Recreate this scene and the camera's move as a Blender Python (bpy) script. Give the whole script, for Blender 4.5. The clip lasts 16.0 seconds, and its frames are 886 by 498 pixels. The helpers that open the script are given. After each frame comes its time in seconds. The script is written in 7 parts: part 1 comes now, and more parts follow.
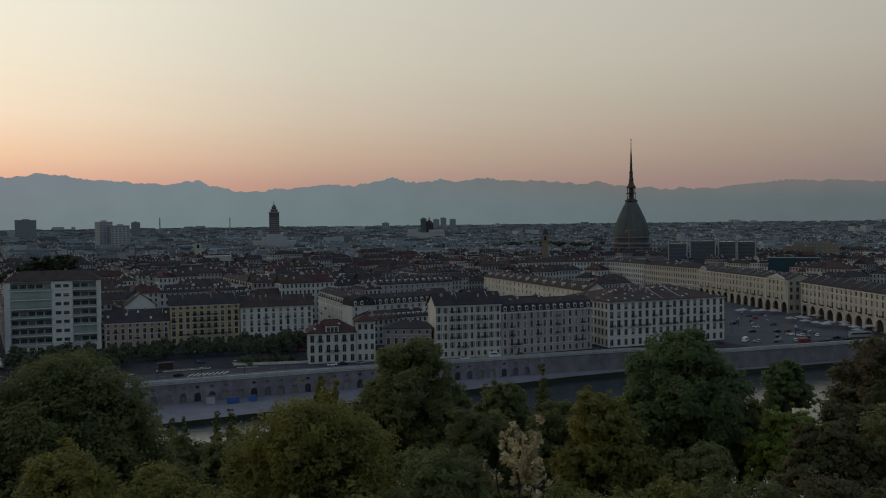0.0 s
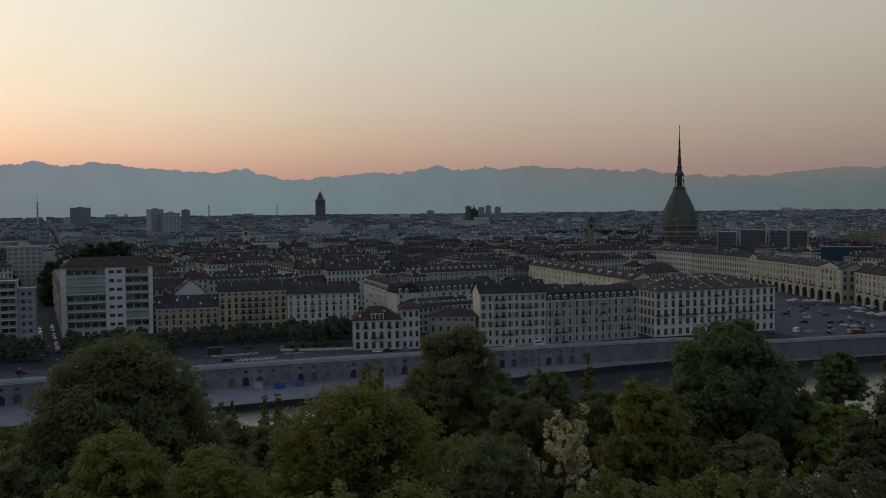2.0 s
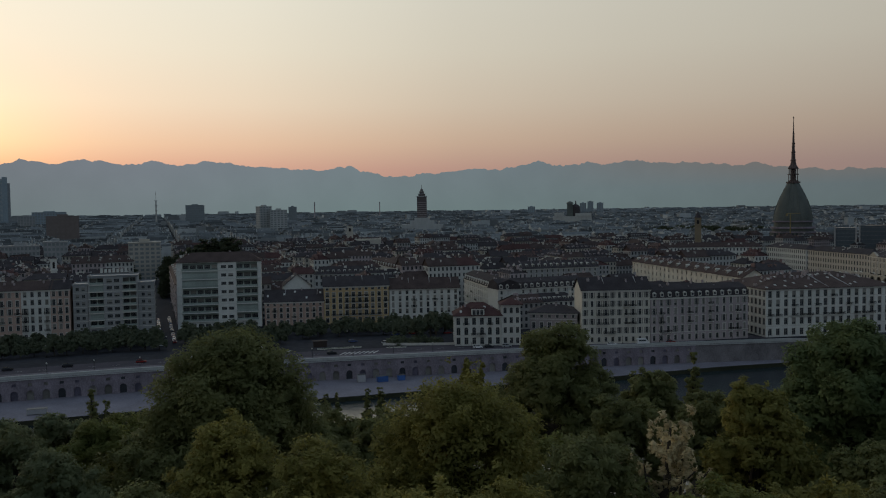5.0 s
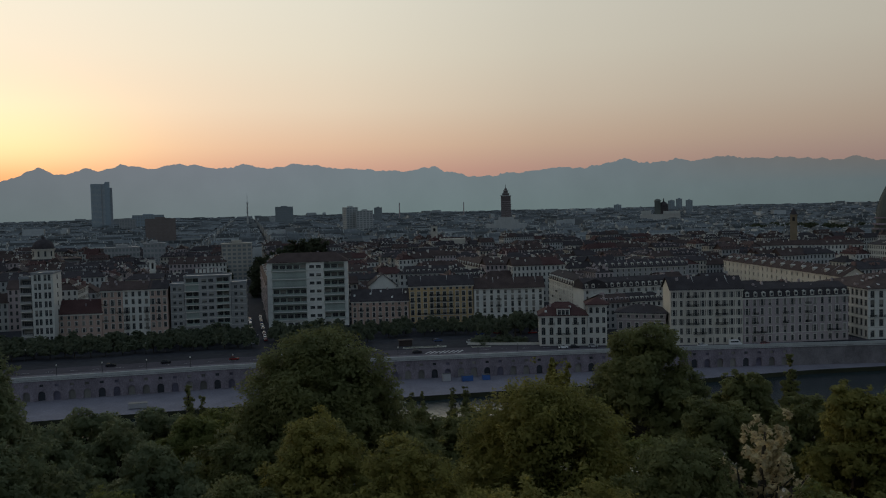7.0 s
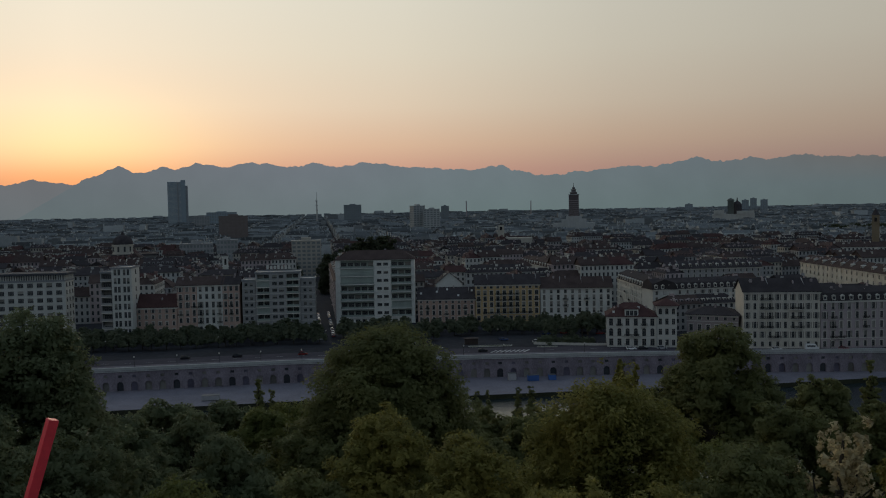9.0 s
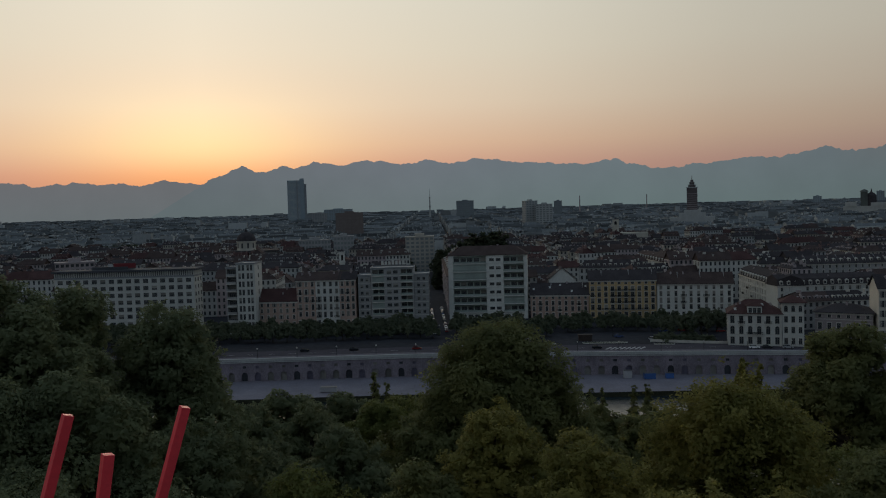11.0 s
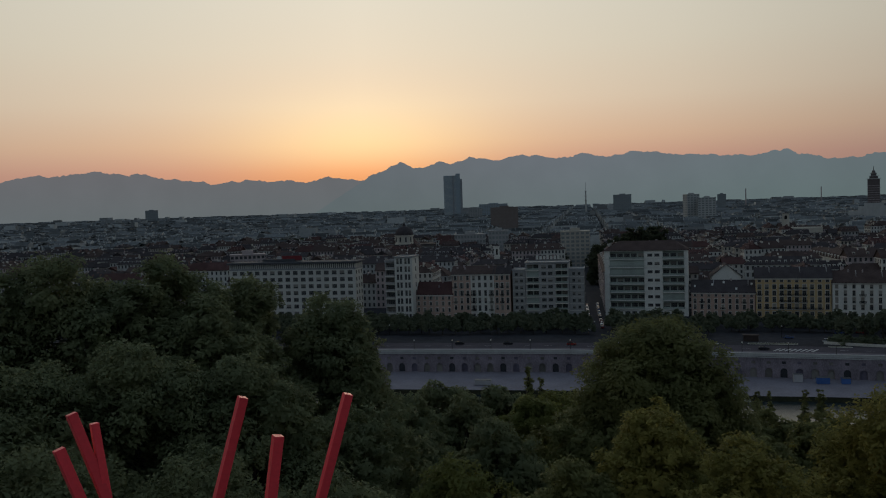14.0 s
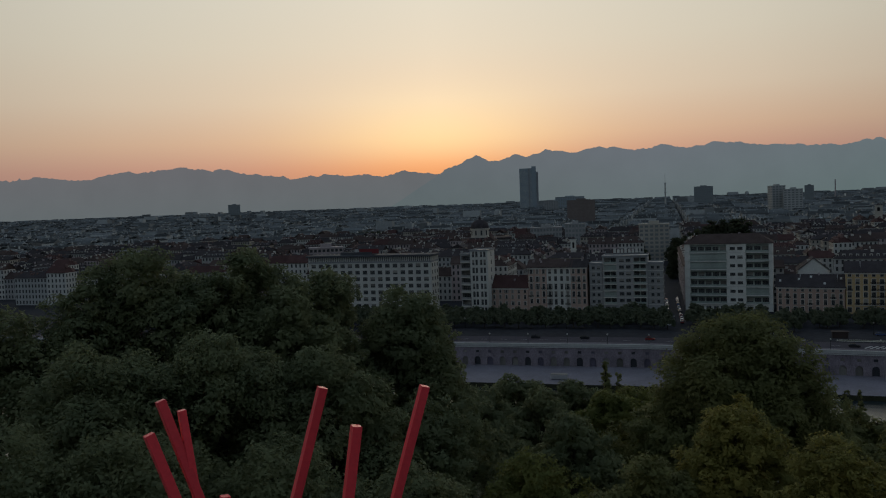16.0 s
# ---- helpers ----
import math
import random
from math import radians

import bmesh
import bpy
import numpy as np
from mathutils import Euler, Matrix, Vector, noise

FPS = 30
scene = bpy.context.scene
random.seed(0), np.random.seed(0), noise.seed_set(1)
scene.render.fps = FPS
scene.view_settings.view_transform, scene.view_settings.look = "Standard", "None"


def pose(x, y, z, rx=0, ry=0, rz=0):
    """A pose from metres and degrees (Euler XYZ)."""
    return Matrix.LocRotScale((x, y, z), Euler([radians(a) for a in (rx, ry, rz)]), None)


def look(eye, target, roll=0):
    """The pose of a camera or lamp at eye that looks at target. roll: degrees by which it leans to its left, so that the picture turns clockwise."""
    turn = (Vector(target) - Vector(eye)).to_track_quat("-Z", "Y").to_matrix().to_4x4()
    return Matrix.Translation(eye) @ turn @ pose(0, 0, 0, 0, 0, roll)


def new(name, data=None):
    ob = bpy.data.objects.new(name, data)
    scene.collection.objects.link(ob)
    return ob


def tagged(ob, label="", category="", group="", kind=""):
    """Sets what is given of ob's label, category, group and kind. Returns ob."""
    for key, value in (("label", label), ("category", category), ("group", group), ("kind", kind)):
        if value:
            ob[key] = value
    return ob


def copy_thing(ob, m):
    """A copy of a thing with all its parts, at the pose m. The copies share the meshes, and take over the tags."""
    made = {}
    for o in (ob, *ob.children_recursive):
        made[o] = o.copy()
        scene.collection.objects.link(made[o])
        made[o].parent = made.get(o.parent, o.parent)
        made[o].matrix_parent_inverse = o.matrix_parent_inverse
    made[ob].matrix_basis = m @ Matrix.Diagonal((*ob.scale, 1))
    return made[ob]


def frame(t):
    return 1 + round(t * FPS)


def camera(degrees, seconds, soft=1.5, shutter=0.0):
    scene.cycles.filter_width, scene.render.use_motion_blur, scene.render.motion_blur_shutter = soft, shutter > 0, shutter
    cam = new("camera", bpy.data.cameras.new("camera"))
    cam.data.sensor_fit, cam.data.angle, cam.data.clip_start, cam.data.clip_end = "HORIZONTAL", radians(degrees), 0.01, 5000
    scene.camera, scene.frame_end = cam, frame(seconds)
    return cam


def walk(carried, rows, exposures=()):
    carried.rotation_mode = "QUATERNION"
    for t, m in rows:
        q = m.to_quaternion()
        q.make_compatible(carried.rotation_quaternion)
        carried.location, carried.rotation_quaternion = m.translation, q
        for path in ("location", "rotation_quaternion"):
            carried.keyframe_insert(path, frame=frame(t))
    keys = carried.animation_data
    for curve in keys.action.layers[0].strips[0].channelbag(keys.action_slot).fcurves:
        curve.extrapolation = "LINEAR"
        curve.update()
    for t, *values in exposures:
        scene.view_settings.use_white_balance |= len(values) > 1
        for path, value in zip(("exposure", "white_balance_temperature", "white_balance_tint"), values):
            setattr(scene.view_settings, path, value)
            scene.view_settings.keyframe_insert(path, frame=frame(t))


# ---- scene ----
import functools
import itertools

# The camera turns on the spot on a hill terrace, 62 m above the streets of a city by a river.
cam = camera(56.97, 16.0, soft=1.1)
EYE, ARM = 62.0, 0.15
# seconds, yaw, pitch, lean to the right (degrees)
ROWS = [
    (0.0, -32.0, -1.77, 0.64), (0.5, -31.45, -1.9, 0.63), (1.0, -30.75, -2.13, 0.53), (1.5, -29.81, -2.43, 0.57),
    (2.0, -28.85, -2.59, 0.58), (2.5, -27.69, -2.67, 0.6), (3.0, -26.55, -2.76, 0.63), (3.5, -25.42, -2.79, 0.63),
    (4.0, -24.28, -2.75, 0.63), (6.5, -17.39, -2.79, 1.25), (7.0, -15.88, -2.7, 1.36), (7.5, -14.85, -2.67, 1.29),
    (8.0, -13.79, -2.67, 1.21), (8.5, -12.54, -2.68, 1.11), (11.0, -3.32, -2.83, 1.68), (11.5, -0.48, -2.85, 1.8),
    (12.0, 1.53, -2.86, 1.86), (12.5, 3.02, -2.83, 1.9), (13.0, 4.31, -2.82, 1.93), (13.5, 5.93, -2.81, 1.92),
    (14.0, 7.52, -2.88, 1.88), (14.5, 8.83, -2.94, 1.98), (15.0, 10.09, -3.03, 2.07), (15.5, 11.52, -3.1, 2.07),
    (16.0, 12.84, -3.17, 2.14),
]


def eye_pose(yaw, pitch, lean):
    a = radians(yaw)
    return pose(-ARM * math.sin(a), ARM * math.cos(a), EYE, 0, 0, yaw) @ pose(0, 0, 0, 90 + pitch) @ pose(0, 0, 0, 0, 0, -lean)


walk(cam, [(t, eye_pose(yaw, pitch, lean)) for t, yaw, pitch, lean in ROWS], exposures=[(0.0, 0.22), (4.0, 0.2), (8.0, 0.03), (12.0, -0.13), (16.0, -0.2)])

# ---- world and sun: dusk, the sun just gone behind the mountains ----
SUN_AZ = -13.0
world = bpy.data.worlds.new("dusk_sky")
scene.world = world
world.use_nodes = True
wn, wl = world.node_tree.nodes, world.node_tree.links
wn.clear()


def wnode(kind, **values):
    n = wn.new(kind)
    for key, value in values.items():
        setattr(n, key, value)
    return n


def wmath(op, a, b=None, clamp=False):
    n = wnode("ShaderNodeMath", operation=op, use_clamp=clamp)
    for i, v in enumerate((a, b)):
        if v is None:
            continue
        if isinstance(v, (int, float)):
            n.inputs[i].default_value = v
        else:
            wl.new(v, n.inputs[i])
    return n.outputs[0]


def wramp(fac, stops):
    n = wnode("ShaderNodeValToRGB")
    els = n.color_ramp.elements
    while len(els) < len(stops):
        els.new(0.5)
    for e, (p, c) in zip(els, stops):
        e.position, e.color = p, (*c, 1)
    wl.new(fac, n.inputs[0])
    return n.outputs[0]


def wmix(fac, a, b, blend="MIX"):
    n = wnode("ShaderNodeMix", data_type="RGBA", blend_type=blend)
    for sock, v in ((n.inputs[0], fac), (n.inputs[6], a), (n.inputs[7], b)):
        if isinstance(v, (int, float)):
            sock.default_value = v
        elif isinstance(v, tuple):
            sock.default_value = (*v, 1)
        else:
            wl.new(v, sock)
    return n.outputs[2]


coord = wnode("ShaderNodeTexCoord").outputs["Generated"]
sep = wnode("ShaderNodeSeparateXYZ")
wl.new(coord, sep.inputs[0])
nishita = wnode("ShaderNodeTexSky", sky_type="NISHITA", sun_disc=False, sun_elevation=radians(1.0), sun_rotation=radians(SUN_AZ), dust_density=4.0)
elev = wmath("MULTIPLY", wmath("ARCSINE", sep.outputs[2]), 2 / math.pi)
# sine and cosine of the bearing from the sunset
flat = wmath("SQRT", wmath("MAXIMUM", wmath("SUBTRACT", 1.0, wmath("MULTIPLY", sep.outputs[2], sep.outputs[2])), 1e-4))
toward = wmath("DIVIDE", wmath("ADD", wmath("MULTIPLY", sep.outputs[0], math.sin(radians(SUN_AZ))), wmath("MULTIPLY", sep.outputs[1], math.cos(radians(SUN_AZ)))), flat)
bearing = wmath("DIVIDE", wmath("ARCCOSINE", wmath("MINIMUM", wmath("MAXIMUM", toward, -1.0), 1.0)), math.pi)
# colours by height: under the sunset, 60 degrees off it, and in the east
west = wramp(elev, [(0.0, (0.50, 0.27, 0.20)), (0.03, (0.68, 0.365, 0.27)), (0.05, (0.80, 0.535, 0.365)), (0.08, (0.84, 0.69, 0.52)), (0.12, (0.82, 0.75, 0.60)), (0.19, (0.80, 0.79, 0.68)), (0.30, (0.46, 0.48, 0.46)), (0.6, (0.175, 0.235, 0.305)), (1.0, (0.158, 0.222, 0.305))])
north = wramp(elev, [(0.0, (0.22, 0.16, 0.145)), (0.03, (0.215, 0.17, 0.16)), (0.06, (0.275, 0.228, 0.192)), (0.12, (0.36, 0.335, 0.285)), (0.19, (0.40, 0.39, 0.34)), (0.30, (0.28, 0.295, 0.29)), (0.6, (0.165, 0.225, 0.295)), (1.0, (0.158, 0.222, 0.305))])
east = wramp(elev, [(0.0, (0.13, 0.168, 0.20)), (0.1, (0.175, 0.213, 0.25)), (0.3, (0.163, 0.212, 0.272)), (1.0, (0.158, 0.222, 0.305))])
sky = wmix(wramp(bearing, [(0.0, (0, 0, 0)), (0.12, (0.3,) * 3), (0.2, (0.62,) * 3), (0.26, (0.76,) * 3), (0.42, (1, 1, 1))]), west, north)
sky = wmix(wramp(bearing, [(0.0, (0, 0, 0)), (0.42, (0, 0, 0)), (0.75, (1, 1, 1))]), sky, east)
# the low glow round the place where the sun went down
glow_el = wmath("POWER", wmath("DIVIDE", wmath("SUBTRACT", elev, 0.048), 0.036), 2.0)
glow_az = wmath("POWER", wmath("DIVIDE", bearing, 0.048), 2.0)
glow = wmath("EXPONENT", wmath("MULTIPLY", wmath("ADD", glow_el, glow_az), -1.0))
glow_col = wmix(glow, (0.0, 0.0, 0.0), (0.22, 0.22, 0.06))
sky = wmix(1.0, sky, glow_col, "ADD")
ember_el = wmath("POWER", wmath("DIVIDE", wmath("SUBTRACT", elev, 0.022), 0.017), 2.0)
ember_az = wmath("POWER", wmath("DIVIDE", bearing, 0.06), 2.0)
ember = wmath("EXPONENT", wmath("MULTIPLY", wmath("ADD", ember_el, ember_az), -1.0))
sky = wmix(ember, sky, wmix(1.0, sky, (1.12, 0.80, 0.60), "MULTIPLY"))
faint = wmix(1.0, nishita.outputs[0], (0.02, 0.02, 0.02), "MULTIPLY")
sky = wmix(1.0, sky, faint, "ADD")
background = wnode("ShaderNodeBackground")
wl.new(sky, background.inputs[0])
background.inputs[1].default_value = 1.0
wl.new(background.outputs[0], wnode("ShaderNodeOutputWorld").inputs[0])

sun = new("sun", bpy.data.lights.new("sun", "SUN"))
sun.data.energy, sun.data.angle, sun.data.color = 0.15, radians(20), (1.0, 0.78, 0.55)
sun.matrix_world = look((0, 0, 0), (-math.sin(radians(SUN_AZ)), -math.cos(radians(SUN_AZ)), -math.tan(radians(5))))

# ---- materials ----


def surface(name, rgb, rough=0.85, var=0.25, scale=1.0, bump=0.15, metal=0.0, streaks=0.0, per="object", tint=0.12, spec=0.25):
    """A weathered surface: stains some metres wide, fine grain, relief, and each piece a little different."""
    m = bpy.data.materials.new(name)
    m.use_nodes = True
    n, l = m.node_tree.nodes, m.node_tree.links
    b = n["Principled BSDF"]
    b.inputs["Roughness"].default_value, b.inputs["Metallic"].default_value = rough, metal
    b.inputs["Specular IOR Level"].default_value = spec
    pos = n.new("ShaderNodeNewGeometry")
    big = n.new("ShaderNodeTexNoise")
    big.inputs["Scale"].default_value, big.inputs["Detail"].default_value = 0.22 / scale, 5
    fine = n.new("ShaderNodeTexNoise")
    fine.inputs["Scale"].default_value, fine.inputs["Detail"].default_value = 2.6 / scale, 6
    stretch = n.new("ShaderNodeMapping")
    stretch.inputs["Scale"].default_value = (1, 1, 1 - 0.85 * streaks)
    l.new(pos.outputs["Position"], stretch.inputs[0])
    for t in (big, fine):
        l.new(stretch.outputs[0], t.inputs["Vector"])
    add = n.new("ShaderNodeMath")
    add.operation = "ADD"
    l.new(big.outputs[0], add.inputs[0])
    l.new(fine.outputs[0], add.inputs[1])
    rng = n.new("ShaderNodeMapRange")
    rng.inputs[1].default_value, rng.inputs[2].default_value = 0.6, 1.4
    rng.inputs[3].default_value, rng.inputs[4].default_value = 1 - var, 1 + var
    l.new(add.outputs[0], rng.inputs[0])
    if per == "object":
        rnd = n.new("ShaderNodeObjectInfo").outputs["Random"]
    else:
        rnd = pos.outputs["Random Per Island"]
    piece = n.new("ShaderNodeMapRange")
    piece.inputs[3].default_value, piece.inputs[4].default_value = 1 - tint, 1 + tint
    l.new(rnd, piece.inputs[0])
    mul = n.new("ShaderNodeMath")
    mul.operation = "MULTIPLY"
    l.new(rng.outputs[0], mul.inputs[0])
    l.new(piece.outputs[0], mul.inputs[1])
    hsv = n.new("ShaderNodeHueSaturation")
    hsv.inputs["Color"].default_value = (*rgb, 1)
    l.new(mul.outputs[0], hsv.inputs["Value"])
    l.new(hsv.outputs[0], b.inputs["Base Color"])
    if bump:
        bp = n.new("ShaderNodeBump")
        bp.inputs["Strength"].default_value, bp.inputs["Distance"].default_value = bump, 0.1 * scale
        l.new(fine.outputs[0], bp.inputs["Height"])
        l.new(bp.outputs[0], b.inputs["Normal"])
    return m


def glowing(name, rgb, strength):
    m = bpy.data.materials.new(name)
    m.use_nodes = True
    b = m.node_tree.nodes["Principled BSDF"]
    b.inputs["Base Color"].default_value = (*rgb, 1)
    b.inputs["Emission Color"].default_value, b.inputs["Emission Strength"].default_value = (*rgb, 1), strength
    return m


def foliage(name, rgb, rgb2, tint=0.17):
    m = bpy.data.materials.new(name)
    m.use_nodes = True
    n, l = m.node_tree.nodes, m.node_tree.links
    b = n["Principled BSDF"]
    b.inputs["Roughness"].default_value = 0.7
    b.inputs["Specular IOR Level"].default_value = 0.15
    geo = n.new("ShaderNodeNewGeometry")
    noise_t = n.new("ShaderNodeTexNoise")
    noise_t.inputs["Scale"].default_value, noise_t.inputs["Detail"].default_value = 0.35, 4
    l.new(geo.outputs["Position"], noise_t.inputs["Vector"])
    mix = n.new("ShaderNodeMix")
    mix.data_type = "RGBA"
    mix.inputs[6].default_value, mix.inputs[7].default_value = (*rgb, 1), (*rgb2, 1)
    rng = n.new("ShaderNodeMapRange")
    rng.inputs[1].default_value, rng.inputs[2].default_value = 0.35, 0.65
    l.new(noise_t.outputs[0], rng.inputs[0])
    l.new(rng.outputs[0], mix.inputs[0])
    piece = n.new("ShaderNodeMapRange")
    piece.inputs[3].default_value, piece.inputs[4].default_value = 1 - tint, 1 + tint
    l.new(geo.outputs["Random Per Island"], piece.inputs[0])
    hsv = n.new("ShaderNodeHueSaturation")
    l.new(mix.outputs[2], hsv.inputs["Color"])
    l.new(piece.outputs[0], hsv.inputs["Value"])
    l.new(hsv.outputs[0], b.inputs["Base Color"])
    trans = n.new("ShaderNodeBsdfTranslucent")
    l.new(hsv.outputs[0], trans.inputs[0])
    both = n.new("ShaderNodeMixShader")
    both.inputs[0].default_value = 0.5
    l.new(b.outputs[0], both.inputs[1])
    l.new(trans.outputs[0], both.inputs[2])
    l.new(both.outputs[0], n["Material Output"].inputs[0])
    return m


PLASTER = {
    "white": surface("white_plaster", (0.59, 0.59, 0.55), streaks=0.7, var=0.16),
    "grey": surface("grey_plaster", (0.33, 0.33, 0.325), streaks=0.7, var=0.2),
    "mauve": surface("mauve_plaster", (0.36, 0.31, 0.31), streaks=0.7, var=0.2),
    "ochre_plaster": surface("pale_ochre_plaster", (0.44, 0.405, 0.335), streaks=0.7, var=0.16),
    "cream": surface("cream_plaster", (0.42, 0.39, 0.335), streaks=0.7, var=0.16),
    "yellow": surface("ochre_plaster", (0.50, 0.37, 0.20), streaks=0.7, var=0.18),
    "pink": surface("pink_plaster", (0.48, 0.345, 0.285), streaks=0.7, var=0.18),
    "sand": surface("sand_plaster", (0.50, 0.475, 0.41), streaks=0.7, var=0.2),
    "concrete": surface("pale_concrete", (0.50, 0.50, 0.47), streaks=0.8, var=0.18),
    "greenish": surface("greenish_balcony_panel", (0.29, 0.335, 0.305), streaks=0.5, var=0.2),
    "pale": surface("pale_town_plaster", (0.42, 0.43, 0.42), streaks=0.7, var=0.2),
    "ochre": surface("ochre_brick", (0.21, 0.17, 0.115), streaks=0.4, var=0.2),
    "stone": surface("granite_block", (0.225, 0.197, 0.226), streaks=0.5, var=0.5, bump=0.4),
    "brick": surface("dark_red_brick", (0.20, 0.13, 0.12), var=0.25),
    "trim": surface("pale_stone_trim", (0.55, 0.53, 0.48), var=0.15),
}
TILE = {
    "dark": surface("dark_slate_roof", spec=0.05, rgb=(0.057, 0.051, 0.054), var=0.35, bump=0.4),
    "brown": surface("brown_clay_roof", spec=0.05, rgb=(0.076, 0.056, 0.052), var=0.4, bump=0.4),
    "red": surface("red_clay_roof", spec=0.05, rgb=(0.080, 0.045, 0.043), var=0.35, bump=0.4),
    "grey": surface("zinc_roof", (0.24, 0.25, 0.26), rough=0.5, var=0.25, bump=0.1),
}
GLASS = surface("window_glass", spec=0.5, rgb=(0.046, 0.051, 0.058), rough=0.2, var=0.3, bump=0.0)
FRAME = surface("painted_window_frame", (0.26, 0.25, 0.23), var=0.1, bump=0.0)
SHUTTER = surface("louvred_shutter", (0.22, 0.21, 0.19), var=0.2, bump=0.0, tint=0.4)
IRON = surface("black_ironwork", (0.03, 0.03, 0.03), rough=0.5, metal=0.6, bump=0.0)
ASPHALT = surface("asphalt", spec=0.05, rgb=(0.083, 0.076, 0.090), var=0.3, scale=2.0, bump=0.1)
PAVING = surface("granite_paving", (0.185, 0.175, 0.205), var=0.25, scale=2.0, bump=0.1)
SOIL = surface("hillside_soil", (0.03, 0.032, 0.018), var=0.5, scale=2.0, bump=0.4)
CITY_GROUND = surface("city_ground", spec=0.05, rgb=(0.038, 0.039, 0.045), var=0.4, scale=8.0, bump=0.0)
BARK = surface("tree_bark", (0.06, 0.05, 0.04), var=0.4, scale=0.3, bump=0.5, streaks=0.6)
# Dark brown painted in for the shade at the back of the arcades.
ARCADE_SHADE = surface("shaded_arcade_back", (0.075, 0.062, 0.055), var=0.4, bump=0.0)
WHITE_PAINT = surface("white_road_paint", (0.42, 0.42, 0.42), var=0.15, bump=0.0)
RED_STEEL = surface("red_painted_steel", (0.92, 0.075, 0.095), rough=0.35, var=0.1, scale=0.2, bump=0.03)
STEEL = surface("grey_steel", (0.2, 0.2, 0.2), rough=0.4, metal=0.7, bump=0.0)
LEAF = {
    "dark": foliage("dark_green_leaves", (0.164, 0.175, 0.072), (0.220, 0.222, 0.085), tint=0.12),
    "deep": foliage("deep_green_leaves", (0.166, 0.193, 0.102), (0.206, 0.225, 0.113), tint=0.08),
    "green": foliage("green_leaves", (0.162, 0.181, 0.056), (0.224, 0.224, 0.065)),
    "lime": foliage("yellow_green_leaves", (0.206, 0.197, 0.058), (0.305, 0.267, 0.074)),
    "bright": foliage("bright_green_leaves", (0.179, 0.230, 0.050), (0.246, 0.274, 0.062)),
    "park": foliage("dark_park_leaves", (0.050, 0.062, 0.036), (0.070, 0.080, 0.045)),
    "street": foliage("grey_green_street_leaves", (0.145, 0.170, 0.112), (0.183, 0.205, 0.130)),
    "forest": foliage("forest_green_leaves", (0.140, 0.182, 0.076), (0.184, 0.218, 0.090), tint=0.12),
    "rust": foliage("rust_leaves", (0.168, 0.134, 0.074), (0.129, 0.132, 0.056)),
    "bloom": foliage("cream_blossom", (0.66, 0.55, 0.33), (0.42, 0.35, 0.20), tint=0.25),
}
# Distance haze is put into these colours: bluish, roofs paler than nearby ones.
FAR_WALL = surface("hazed_far_walls", (0.30, 0.315, 0.315), var=0.2, per="island", tint=0.6, bump=0.0)
FAR_ROOF = surface("hazed_far_roofs", spec=0.05, rgb=(0.112, 0.122, 0.126), var=0.35, per="island", tint=0.6, bump=0.0)


